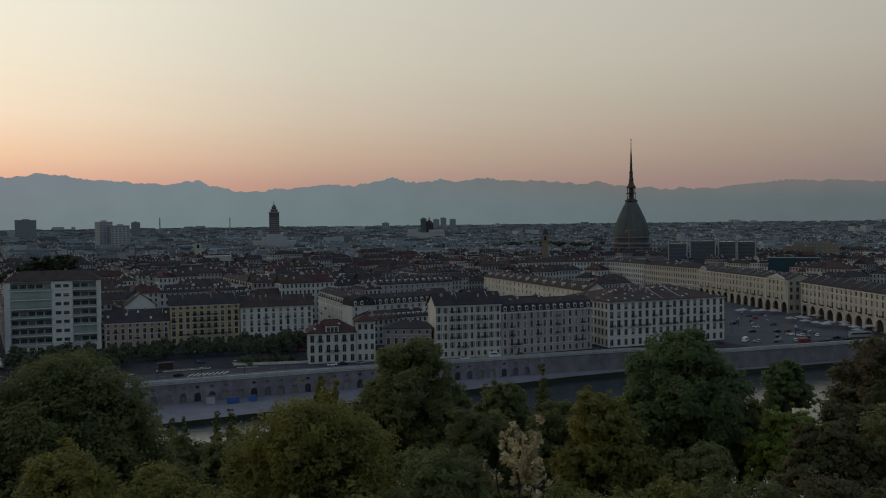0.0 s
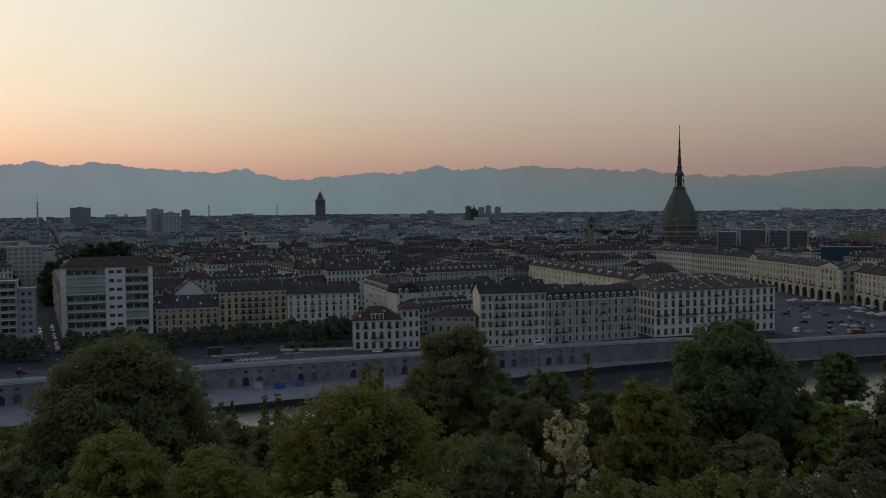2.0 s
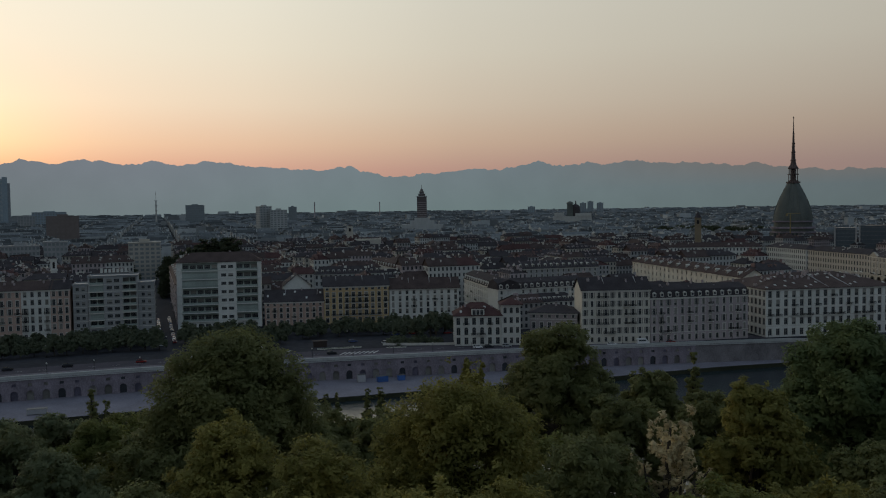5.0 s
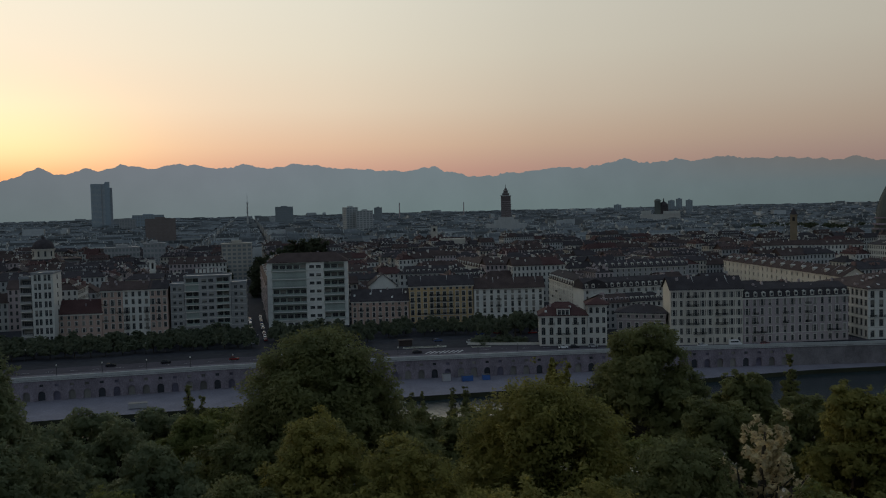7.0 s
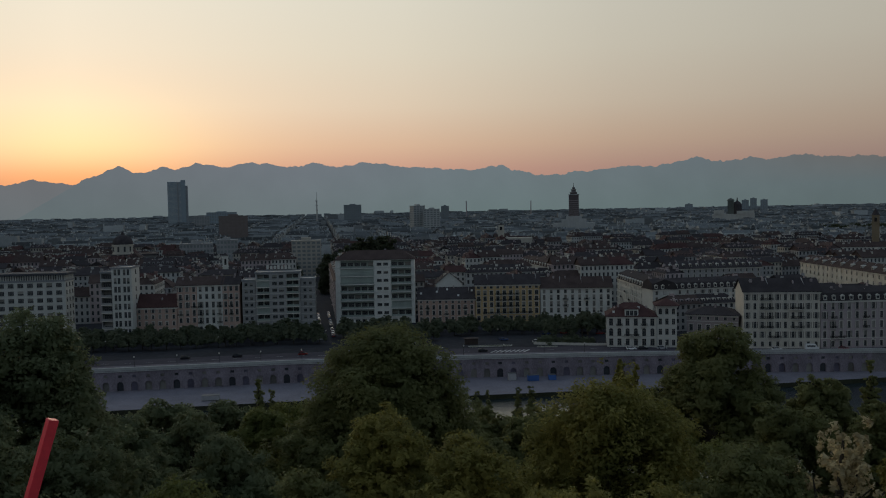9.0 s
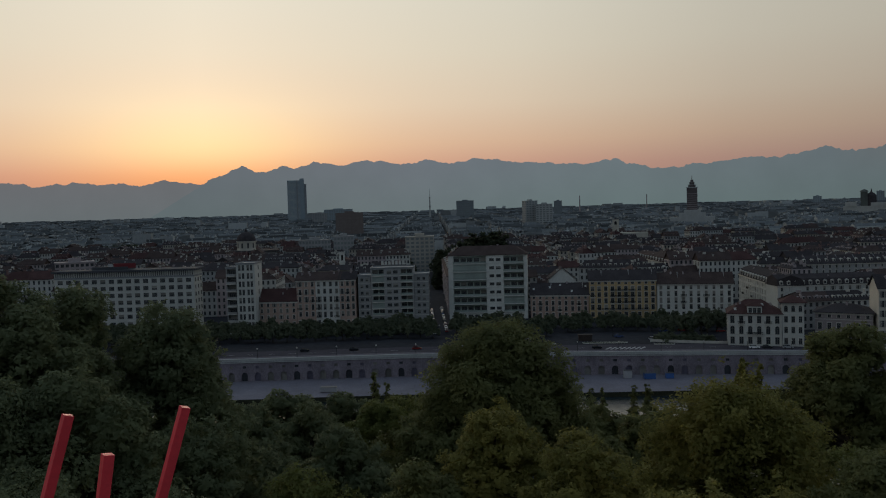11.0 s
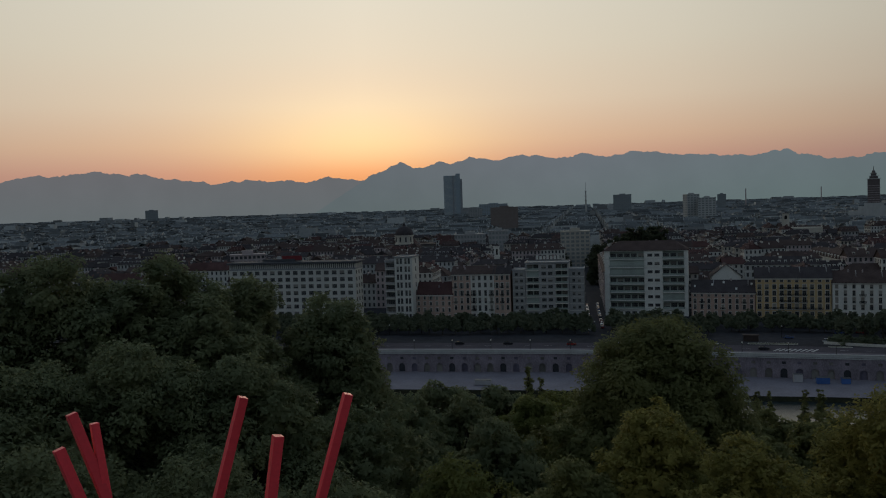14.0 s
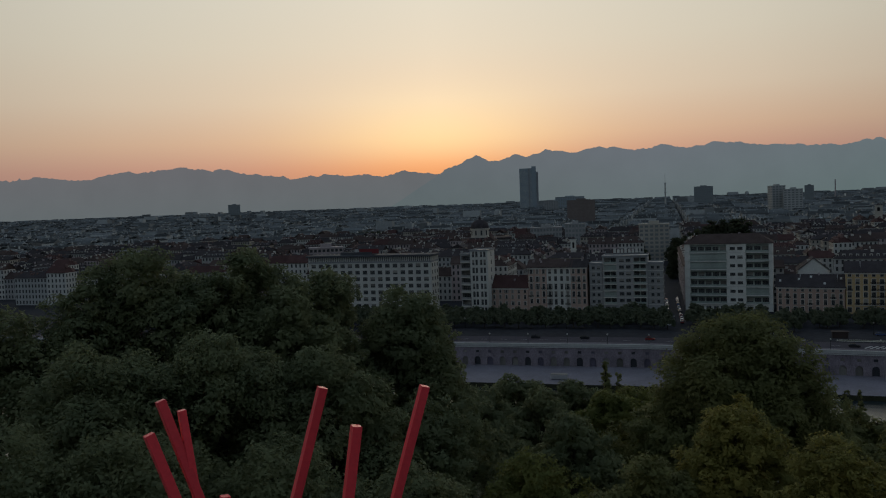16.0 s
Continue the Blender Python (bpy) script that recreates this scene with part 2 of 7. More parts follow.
class Shape:
    """Gathers corners and faces, with a material slot for each face, into one mesh."""

    def __init__(self):
        self.v, self.f, self.s = [], [], []

    def face(self, *pts, slot=0):
        k = len(self.v)
        self.v.extend(pts)
        self.f.append(tuple(range(k, k + len(pts))))
        self.s.append(slot)

    def box(self, x0, y0, z0, x1, y1, z1, slot=0, m=None):
        c = [(x, y, z) for z in (z0, z1) for x, y in ((x0, y0), (x1, y0), (x1, y1), (x0, y1))]
        if m is not None:
            c = [tuple(m @ Vector(p)) for p in c]
        k = len(self.v)
        self.v.extend(c)
        for q in ((3, 2, 1, 0), (4, 5, 6, 7), (0, 1, 5, 4), (1, 2, 6, 5), (2, 3, 7, 6), (3, 0, 4, 7)):
            self.f.append(tuple(k + i for i in q))
            self.s.append(slot)

    def welded(self, boxes):
        """One connected skin round boxes (x0, y0, z0, x1, y1, z1, slot) that touch or overlap."""
        lines = [sorted({round(b[k + q], 4) for b in boxes for q in (0, 3)}) for k in range(3)]
        cells = {}
        for b in boxes:
            span = [range(lines[k].index(round(b[k], 4)), lines[k].index(round(b[k + 3], 4))) for k in range(3)]
            for cell in itertools.product(*span):
                cells[cell] = b[6]
        seen = {}

        def corner(*i):
            if i not in seen:
                seen[i] = len(self.v)
                self.v.append(tuple(lines[k][i[k]] for k in range(3)))
            return seen[i]

        for (i, j, k), slot in cells.items():
            for step, quad in (((-1, 0, 0), ((0, 0, 0), (0, 0, 1), (0, 1, 1), (0, 1, 0))), ((1, 0, 0), ((1, 0, 0), (1, 1, 0), (1, 1, 1), (1, 0, 1))), ((0, -1, 0), ((0, 0, 0), (1, 0, 0), (1, 0, 1), (0, 0, 1))), ((0, 1, 0), ((0, 1, 0), (0, 1, 1), (1, 1, 1), (1, 1, 0))), ((0, 0, -1), ((0, 0, 0), (0, 1, 0), (1, 1, 0), (1, 0, 0))), ((0, 0, 1), ((0, 0, 1), (1, 0, 1), (1, 1, 1), (0, 1, 1)))):
                if (i + step[0], j + step[1], k + step[2]) not in cells:
                    self.f.append(tuple(corner(i + a, j + b, k + c) for a, b, c in quad))
                    self.s.append(slot)

    def rings(self, rings, slot=0, cap=True):
        """A skin over rings of equally many points."""
        k, n = len(self.v), len(rings[0])
        for r in rings:
            self.v.extend(r)
        for i in range(len(rings) - 1):
            for j in range(n):
                a, b = k + i * n + j, k + i * n + (j + 1) % n
                self.f.append((a, b, b + n, a + n))
                self.s.append(slot)
        if cap:
            self.f.append(tuple(range(k + n - 1, k - 1, -1)))
            self.f.append(tuple(range(k + (len(rings) - 1) * n, k + len(rings) * n)))
            self.s += [slot, slot]

    def lathe(self, profile, n=16, slot=0, turn=0.0, at=(0, 0)):
        self.rings([[(at[0] + r * math.cos(turn + 2 * math.pi * j / n), at[1] + r * math.sin(turn + 2 * math.pi * j / n), z) for j in range(n)] for r, z in profile], slot)

    def tube(self, a, b, ra, rb, n=6, slot=0):
        a, b = Vector(a), Vector(b)
        q = (b - a).to_track_quat("Z", "Y")
        ring = lambda c, r: [tuple(c + q @ Vector((r * math.cos(2 * math.pi * j / n), r * math.sin(2 * math.pi * j / n), 0))) for j in range(n)]
        self.rings([ring(a, ra), ring(b, rb)], slot)

    def mesh(self, name, *mats):
        me = bpy.data.meshes.new(name)
        me.from_pydata(self.v, [], self.f)
        for m in mats:
            me.materials.append(m)
        if len(mats) > 1:
            me.polygons.foreach_set("material_index", self.s)
        me.update()
        return me


def part(name, data, parent, label="", at=None, kind=""):
    ob = new(name, data)
    ob.parent = parent
    if at is not None:
        ob.matrix_basis = at
    return tagged(ob, label, kind=kind)


# ---- the lie of the land ----


def quay_y(x):
    """The line of the embankment's parapet."""
    if x < 0:
        return 343 - 0.05 * x
    if x < 285:
        return 343 - 0.13 * x - 0.00026 * x * x
    return 284.8 - 0.85 * (x - 285) if x < 318 else 256.8 - 0.25 * (x - 318)


def quay_width(x):
    return float(np.interp(x, [60, 180, 245, 300], [32, 22, 9, 3]))


def plain(d):
    """The plain rises gently away from the river."""
    return float(np.interp(d, [0, 900, 4900], [0, 0, 36]))


def hill(d):
    return float(np.interp(d, [0, 5, 9, 135, 185, 205], [60.3, 60.3, 55.5, -3, -8, -12.5]))


def place(az, d):
    return d * math.sin(radians(az)), d * math.cos(radians(az))


def build_ground():
    xs = np.concatenate([np.linspace(-4900, -450, 12), np.linspace(-400, 650, 106), np.linspace(700, 4900, 12)])
    cols = []
    for x in xs:
        yq, w = quay_y(x), quay_width(x)
        col = []
        for y in np.concatenate([[-4900, -2000, -600], np.linspace(-250, 175, 69)]):
            d = math.hypot(x, y)
            col.append((x, min(y, yq - w - 20), hill(d) if y > -40 or d < 250 else max(hill(d), hill(math.hypot(x, 40)))))
        col.append((x, yq - w - 0.6, -12.5))
        col.append((x, yq - w - 0.5, -8.8))
        col.append((x, yq + 1.4, -8.4))
        col.append((x, yq + 1.5, 0))
        for off in (5, 12, 40, 90, 150, 250, 400, 600, 900, 1300, 1800, 2400, 3100, 3900, 4500):
            y = yq + off
            col.append((x, y, plain(math.hypot(x, y))))
        cols.append(col)
    n = len(cols[0])
    me = bpy.data.meshes.new("ground")
    me.from_pydata([p for c in cols for p in c], [], [(i * n + j, (i + 1) * n + j, (i + 1) * n + j + 1, i * n + j + 1) for i in range(len(cols) - 1) for j in range(n - 1)])
    for m in (SOIL, PAVING, CITY_GROUND):
        me.materials.append(m)
    first = 3 + 69
    me.polygons.foreach_set("material_index", [0 if j < first + 1 else 1 if j < first + 3 else 2 for i in range(len(cols) - 1) for j in range(n - 1)])
    return tagged(new("ground", me), "wooded hillside, stone quay and flat city ground", "ground", kind="structure")


build_ground()


def strip(name, near, far, z, mat, label, category, x0=-420, x1=640, step=10):
    """A level band along the embankment between two distances behind its parapet."""
    s = Shape()
    xs = np.arange(x0, x1 + 1, step)
    for a, b in zip(xs[:-1], xs[1:]):
        s.face((a, quay_y(a) + near, z), (b, quay_y(b) + near, z), (b, quay_y(b) + far, z), (a, quay_y(a) + far, z))
    return tagged(new(name, s.mesh(name, mat)), label, category, kind="structure")


water_mat = surface("river_water", spec=0.32, rgb=(0.020, 0.030, 0.034), rough=0.16, var=0.2, scale=2.0, bump=0.2)
s = Shape()
s.face((-900, -600, -10.6), (900, -600, -10.6), (900, 420, -10.6), (-900, 420, -10.6))
tagged(new("water", s.mesh("water", water_mat)), "calm dark river water mirroring the dusk sky", "river", kind="structure")


# ---- mountains far behind everything ----
def ridge(name, peaks, floor, radius, mat, label, seed, step=0.04, lo=-75.0, hi=95.0, rough=0.22, spur=None):
    """A distant range: sharp peaks (bearing, height in degrees, fall per degree) over a wavy floor."""
    s = Shape()
    n, top, foot = 0, [], []
    az = lo
    while az <= hi:
        h = (floor if az > -11 or hi < 0 else 0.4) + 0.25 * noise.noise((az * 0.11, seed, 0))
        for a, e, fall in peaks:
            h = max(h, e - fall * abs(az - a))
        h += 0.16 * max(0.0, noise.noise((az * 0.62, seed, 21)) - 0.05) + rough * (0.5 * noise.fractal((az * 0.9, seed, 3), 1.1, 2.1, 4) - 0.9 * abs(noise.noise((az * 1.1, seed, 9))) - 0.5 * abs(noise.noise((az * 2.7, seed, 5))) - 0.22 * abs(noise.noise((az * 5.1, seed, 1))) + 0.4)
        if spur and az < spur[0]:
            h = min(h, spur[1] - spur[2] * (spur[0] - az) + 0.06 * noise.noise((az * 3, 4, 1)))
        x, y = place(az, radius)
        top.append((x, y, max(2.0, EYE + radius * math.tan(radians(h if spur else max(h, 0.3))))))
        foot.append((x, y, 0.0))
        az += step
    s.v = foot + top
    k = len(top)
    s.f = [(i, i + 1, i + 1 + k, i + k) for i in range(k - 1)]
    s.s = [0] * (k - 1)
    return tagged(new(name, s.mesh(name, mat)), label, "mountains", kind="structure")


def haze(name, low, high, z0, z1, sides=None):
    """A plain glowing backdrop: mountains wholly veiled, the evening haze painted into the emission by height."""
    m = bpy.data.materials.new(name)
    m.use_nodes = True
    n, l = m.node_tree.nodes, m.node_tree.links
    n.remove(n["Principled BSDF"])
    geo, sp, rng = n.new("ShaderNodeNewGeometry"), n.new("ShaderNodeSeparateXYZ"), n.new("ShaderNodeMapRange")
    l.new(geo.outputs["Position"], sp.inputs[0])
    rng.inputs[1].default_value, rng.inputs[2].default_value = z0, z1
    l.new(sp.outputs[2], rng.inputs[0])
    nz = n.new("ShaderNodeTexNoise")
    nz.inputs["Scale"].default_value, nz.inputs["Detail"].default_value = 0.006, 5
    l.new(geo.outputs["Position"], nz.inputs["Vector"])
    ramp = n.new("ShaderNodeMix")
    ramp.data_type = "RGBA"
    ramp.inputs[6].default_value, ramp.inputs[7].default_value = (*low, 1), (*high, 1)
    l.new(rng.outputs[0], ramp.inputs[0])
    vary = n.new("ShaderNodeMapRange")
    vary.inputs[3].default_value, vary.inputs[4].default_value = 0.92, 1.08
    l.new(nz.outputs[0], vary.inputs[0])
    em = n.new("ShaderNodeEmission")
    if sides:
        # painted haze tint across: bluer away from the sunset, and darker in the north
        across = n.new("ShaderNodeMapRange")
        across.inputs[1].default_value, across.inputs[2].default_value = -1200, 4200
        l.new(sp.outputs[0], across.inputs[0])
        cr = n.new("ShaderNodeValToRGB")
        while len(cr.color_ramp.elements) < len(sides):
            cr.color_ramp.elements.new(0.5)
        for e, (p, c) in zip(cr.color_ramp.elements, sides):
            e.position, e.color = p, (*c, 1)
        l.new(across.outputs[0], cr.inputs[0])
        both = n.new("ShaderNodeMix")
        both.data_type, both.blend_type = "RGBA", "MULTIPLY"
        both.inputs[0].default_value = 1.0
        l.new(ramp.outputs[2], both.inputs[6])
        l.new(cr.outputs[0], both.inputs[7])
        # in the north the painted crest colour fades into the warm air
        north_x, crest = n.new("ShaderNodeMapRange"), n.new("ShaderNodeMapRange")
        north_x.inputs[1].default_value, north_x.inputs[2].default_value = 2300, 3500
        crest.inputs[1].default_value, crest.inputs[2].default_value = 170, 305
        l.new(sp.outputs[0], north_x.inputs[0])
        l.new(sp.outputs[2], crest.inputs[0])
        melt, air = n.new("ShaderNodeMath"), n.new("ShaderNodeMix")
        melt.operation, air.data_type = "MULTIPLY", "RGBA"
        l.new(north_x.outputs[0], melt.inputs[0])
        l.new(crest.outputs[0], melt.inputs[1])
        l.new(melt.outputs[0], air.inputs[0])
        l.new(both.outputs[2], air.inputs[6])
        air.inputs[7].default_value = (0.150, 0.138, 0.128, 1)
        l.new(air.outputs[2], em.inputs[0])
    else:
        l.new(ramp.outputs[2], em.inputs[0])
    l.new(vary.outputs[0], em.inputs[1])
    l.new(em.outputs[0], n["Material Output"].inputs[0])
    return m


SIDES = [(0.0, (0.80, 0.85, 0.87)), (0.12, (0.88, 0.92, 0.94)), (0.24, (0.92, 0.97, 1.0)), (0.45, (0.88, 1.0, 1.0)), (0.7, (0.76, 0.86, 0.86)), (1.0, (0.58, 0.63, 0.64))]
PEAKS = [
    (-39.2, 2.55, 0.12), (-33.5, 2.85, 0.2), (-30.4, 3.0, 0.12), (-27.8, 2.92, 0.3), (-20.7, 2.3, 0.1), (-17.9, 2.2, 0.3),
    (-15.3, 2.4, 0.25), (-10.3, 3.25, 0.42), (-7.6, 3.2, 0.3), (-5.1, 3.42, 0.25), (-1.7, 3.5, 0.2), (2.3, 3.42, 0.2),
    (5.7, 3.42, 0.22), (6.8, 3.35, 0.2), (9.7, 3.02, 0.1), (12.3, 2.9, 0.2), (14.7, 2.98, 0.2), (15.4, 3.0, 0.28), (24.8, 2.75, 0.07),
    (28.5, 3.2, 0.2), (31.9, 3.02, 0.1), (35.1, 3.1, 0.1), (38.6, 2.92, 0.1), (42.5, 2.7, 0.15), (55.1, 2.6, 0.1), (57.7, 2.5, 0.1),
]
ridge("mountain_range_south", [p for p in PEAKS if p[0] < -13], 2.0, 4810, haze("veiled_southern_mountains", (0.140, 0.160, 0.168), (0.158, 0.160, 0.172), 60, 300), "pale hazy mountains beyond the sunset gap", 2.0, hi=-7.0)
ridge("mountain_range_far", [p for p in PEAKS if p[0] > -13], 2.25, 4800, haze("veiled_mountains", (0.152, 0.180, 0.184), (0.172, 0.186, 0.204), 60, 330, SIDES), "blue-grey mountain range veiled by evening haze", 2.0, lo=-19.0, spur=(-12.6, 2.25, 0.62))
# ---- building blocks ----


def wall_face(s, length, height, holes, m, slot=0, inner=1, z0=0.0):
    """A wall in the plane y = 0 of m with openings (x0, x1, z0, z1, depth, arched); reveals run inward."""
    xs = sorted({0.0, length, *[h[0] for h in holes], *[h[1] for h in holes]})
    zs = sorted({z0, height, *[h[2] for h in holes], *[h[3] for h in holes]})
    put = lambda *pts, slot=slot: s.face(*[tuple(m @ Vector(p)) for p in pts], slot=slot)
    for i in range(len(xs) - 1):
        for j in range(len(zs) - 1):
            cx, cz = (xs[i] + xs[i + 1]) / 2, (zs[j] + zs[j + 1]) / 2
            if not any(h[0] < cx < h[1] and h[2] < cz < h[3] for h in holes):
                put((xs[i], 0, zs[j]), (xs[i + 1], 0, zs[j]), (xs[i + 1], 0, zs[j + 1]), (xs[i], 0, zs[j + 1]))
    for a, b, c, d, dep, arched in holes:
        if arched:
            r, mid = (b - a) / 2, (a + b) / 2
            spring = d - r
            arc = [(mid - r * math.cos(math.pi * k / 8), spring + r * math.sin(math.pi * k / 8)) for k in range(9)]
            for (ax, az), (bx, bz) in zip(arc[:-1], arc[1:]):
                put((ax, 0, az), (bx, 0, bz), (bx, 0, d), (ax, 0, d))
                put((ax, 0, az), (ax, dep, az), (bx, dep, bz), (bx, 0, bz))
        else:
            spring = d
            put((a, 0, d), (a, dep, d), (b, dep, d), (b, 0, d))
        put((a, 0, c), (a, dep, c), (a, dep, spring), (a, 0, spring))
        put((b, 0, c), (b, 0, spring), (b, dep, spring), (b, dep, c))
        put((a, 0, c), (b, 0, c), (b, dep, c), (a, dep, c))


@functools.lru_cache(None)
def window_meshes(w, h, shutters, plain_edge=False):
    """Frame with sill and glazing bars; glass; and a pair of shutters, if any."""
    f, g = Shape(), Shape()
    t, k = 0.06, 0.2
    boxes = [(0, -0.02, 0, t, 0.08, h, 0), (w - t, -0.02, 0, w, 0.08, h, 0), (0, -0.02, h - t, w, 0.08, h, 0), (w / 2 - t / 2, -0.02, 0, w / 2 + t / 2, 0.08, h, 0), (-0.12, -0.4, -0.14, w + 0.12, 0.08, 0, 0)]
    if w > 2.2:
        boxes += [(w * q - t / 2, -0.02, 0, w * q + t / 2, 0.08, h, 0) for q in (0.25, 0.75)]
    if not plain_edge:
        boxes += [(-k, -0.34, 0, 0, -0.25, h, 1), (w, -0.34, 0, w + k, -0.25, h, 1), (-k, -0.34, h, w + k, -0.25, h + 0.24, 1), (-k - 0.08, -0.46, h + 0.24, w + k + 0.08, -0.25, h + 0.34, 1)]
    if h > 1.9:
        boxes.append((0, -0.02, h * 0.68, w, 0.08, h * 0.68 + t, 0))
    f.welded(boxes)
    g.face((0, 0.05, 0), (w, 0.05, 0), (w, 0.05, h), (0, 0.05, h))
    sh = None
    if shutters:
        sh = Shape()
        if shutters == 1:
            sh.box(0, -0.33, 0, w / 2, -0.28, h)
        else:
            sh.box(0.02, -0.12, h * 0.35 if shutters == 3 else 0.02, w - 0.02, -0.03, h)
    return f.mesh("window", FRAME, PLASTER["trim"]), g.mesh("pane", GLASS), sh.mesh("shutter", SHUTTER) if sh else None


def add_window(parent, m, w, h, shutters=0, plain_edge=False):
    f, g, sh = window_meshes(round(w, 2), round(h, 2), shutters, plain_edge)
    win = part("window", f, parent, at=m)
    part("pane", g, win)
    if sh:
        for x in ((-w / 2 - 0.03, w + 0.03) if shutters == 1 else (0,)):
            part("shutter", sh, win, at=pose(x, 0, 0))
    return win


def rail_mesh(w, dep=0.9, solid=False):
    s = Shape()
    s.box(0, -dep, -0.26, w, 0.05, 0)
    r = Shape()
    if solid:
        r.welded([(0, -dep, 0, w, -dep + 0.08, 1.0, 0), (0, -dep, 0, 0.08, 0, 1.0, 0), (w - 0.08, -dep, 0, w, 0, 1.0, 0)])
    else:
        boxes = [(0, -dep, 0.9, w, -dep + 0.08, 1.04, 0), (0, -dep, 0.08, w, -dep + 0.05, 0.13, 0), (0, -dep, 0.95, 0.05, 0, 1.02, 0), (w - 0.05, -dep, 0.95, w, 0, 1.02, 0)]
        k = int(w / 0.2)
        for i in range(k + 1):
            x = i * (w - 0.09) / k
            boxes.append((x, -dep + 0.01, 0.0, x + 0.09, -dep + 0.05, 0.95, 0))
        r.welded(boxes)
    return s, r


@functools.lru_cache(None)
def balcony_meshes(w, dep, solid, wall):
    s, r = rail_mesh(w, dep, solid)
    return s.mesh("balcony", PLASTER["trim"]), r.mesh("railing", PLASTER[wall] if solid else IRON)


def add_balcony(parent, m, w, dep=0.9, solid=False, wall="trim"):
    a, b = balcony_meshes(round(w, 2), dep, solid, wall)
    bal = part("balcony", a, parent, at=m)
    part("railing", b, bal)


def roof_shape(kind, w, d, z, rise, over=0.7, ends=True):
    s = Shape()
    x0, x1, y0, y1 = -over, w + over, -over, d + over
    t = 0.25
    if kind == "gable":
        ym = d / 2
        for ya, yb in ((y0, ym), (ym, y1)):
            za, zb = (z, z + rise) if ya == y0 else (z + rise, z)
            s.face((x0, ya, za + t), (x1, ya, za + t), (x1, yb, zb + t), (x0, yb, zb + t))
            s.face((x0, ya, za), (x0, yb, zb), (x1, yb, zb), (x1, ya, za))
        for x in (x0, x1):
            s.face((x, y0, z), (x, y0, z + t), (x, ym, z + rise + t), (x, y1, z + t), (x, y1, z), (x, ym, z + rise))
        s.face((x0, y0, z), (x1, y0, z), (x1, y0, z + t), (x0, y0, z + t))
        if ends:
            for x in (0, w):
                s.face((x, 0, z), (x, d, z), (x, ym, z + rise))
    elif kind == "hip":
        i = min(w, d) / 2 * 0.95
        s.box(x0, y0, z, x1, y1, z + t)
        a, b = [(x0, y0, z + t), (x1, y0, z + t), (x1, y1, z + t), (x0, y1, z + t)], [(i, d / 2 - 0.05, z + rise), (w - i, d / 2 - 0.05, z + rise), (w - i, d / 2 + 0.05, z + rise), (i, d / 2 + 0.05, z + rise)]
        for k in range(4):
            s.face(a[k], a[(k + 1) % 4], b[(k + 1) % 4], b[k])
        s.face(*b)
    elif kind == "mansard":
        ins = 1.1
        low = rise * 0.62
        s.box(x0 + 0.2, y0 + 0.2, z, x1 - 0.2, y1 - 0.2, z + t)
        a = [(0, 0, z + t), (w, 0, z + t), (w, d, z + t), (0, d, z + t)]
        b = [(0, ins, z + low), (w, ins, z + low), (w, d - ins, z + low), (0, d - ins, z + low)]
        for k in range(4):
            s.face(a[k], a[(k + 1) % 4], b[(k + 1) % 4], b[k])
        s.face(b[0], b[1], (w, d / 2, z + rise), (0, d / 2, z + rise))
        s.face((0, d / 2, z + rise), (w, d / 2, z + rise), b[2], b[3])
        s.face(b[0], (0, d / 2, z + rise), b[3]), s.face(b[1], b[2], (w, d / 2, z + rise))
    else:
        s.box(-0.3, -0.3, z, w + 0.3, d + 0.3, z + 0.35)
        for a in ((-0.3, -0.3, w + 0.3, 0), (-0.3, d, w + 0.3, d + 0.3), (-0.3, 0, 0, d), (w, 0, w + 0.3, d)):
            s.box(a[0], a[1], z + 0.35, a[2], a[3], z + 0.9)
    return s


def chimney_mesh(h=1.0):
    s = Shape()
    s.box(-0.45, -0.3, -1.5, 0.45, 0.3, h), s.box(-0.55, -0.4, h, 0.55, 0.4, h + 0.12)
    for x in (-0.22, 0.22):
        s.box(x - 0.14, -0.14, h + 0.12, x + 0.14, 0.14, h + 0.55)
    return s


CHIMNEY = chimney_mesh().mesh("chimney", PLASTER["mauve"])


def dormer_meshes(wall):
    s, g = Shape(), Shape()
    s.box(-0.8, 0.0, 0, -0.55, 2.0, 1.7), s.box(0.55, 0.0, 0, 0.8, 2.0, 1.7), s.box(-0.8, 0.0, 0, 0.8, 0.25, 0.35), s.box(-0.8, 0.0, 1.5, 0.8, 2.0, 1.75)
    s.face((-0.95, -0.15, 1.75), (0.95, -0.15, 1.75), (0.0, -0.15, 2.35)), s.face((-0.95, -0.15, 1.75), (0, -0.15, 2.35), (0, 2.6, 2.35), (-0.95, 2.6, 1.75)), s.face((0.95, -0.15, 1.75), (0.95, 2.6, 1.75), (0, 2.6, 2.35), (0, -0.15, 2.35))
    g.face((-0.55, 0.12, 0.35), (0.55, 0.12, 0.35), (0.55, 0.12, 1.5), (-0.55, 0.12, 1.5))
    return s.mesh("dormer", PLASTER[wall]), g.mesh("pane", GLASS)


DORMER = dormer_meshes("trim")


def frame_of(p0, p1):
    """The pose whose x axis runs from p0 to p1 on the ground, y pointing into the building."""
    a = math.atan2(p1[1] - p0[1], p1[0] - p0[0])
    return pose(p0[0], p0[1], 0, 0, 0, math.degrees(a)), math.hypot(p1[0] - p0[0], p1[1] - p0[1])


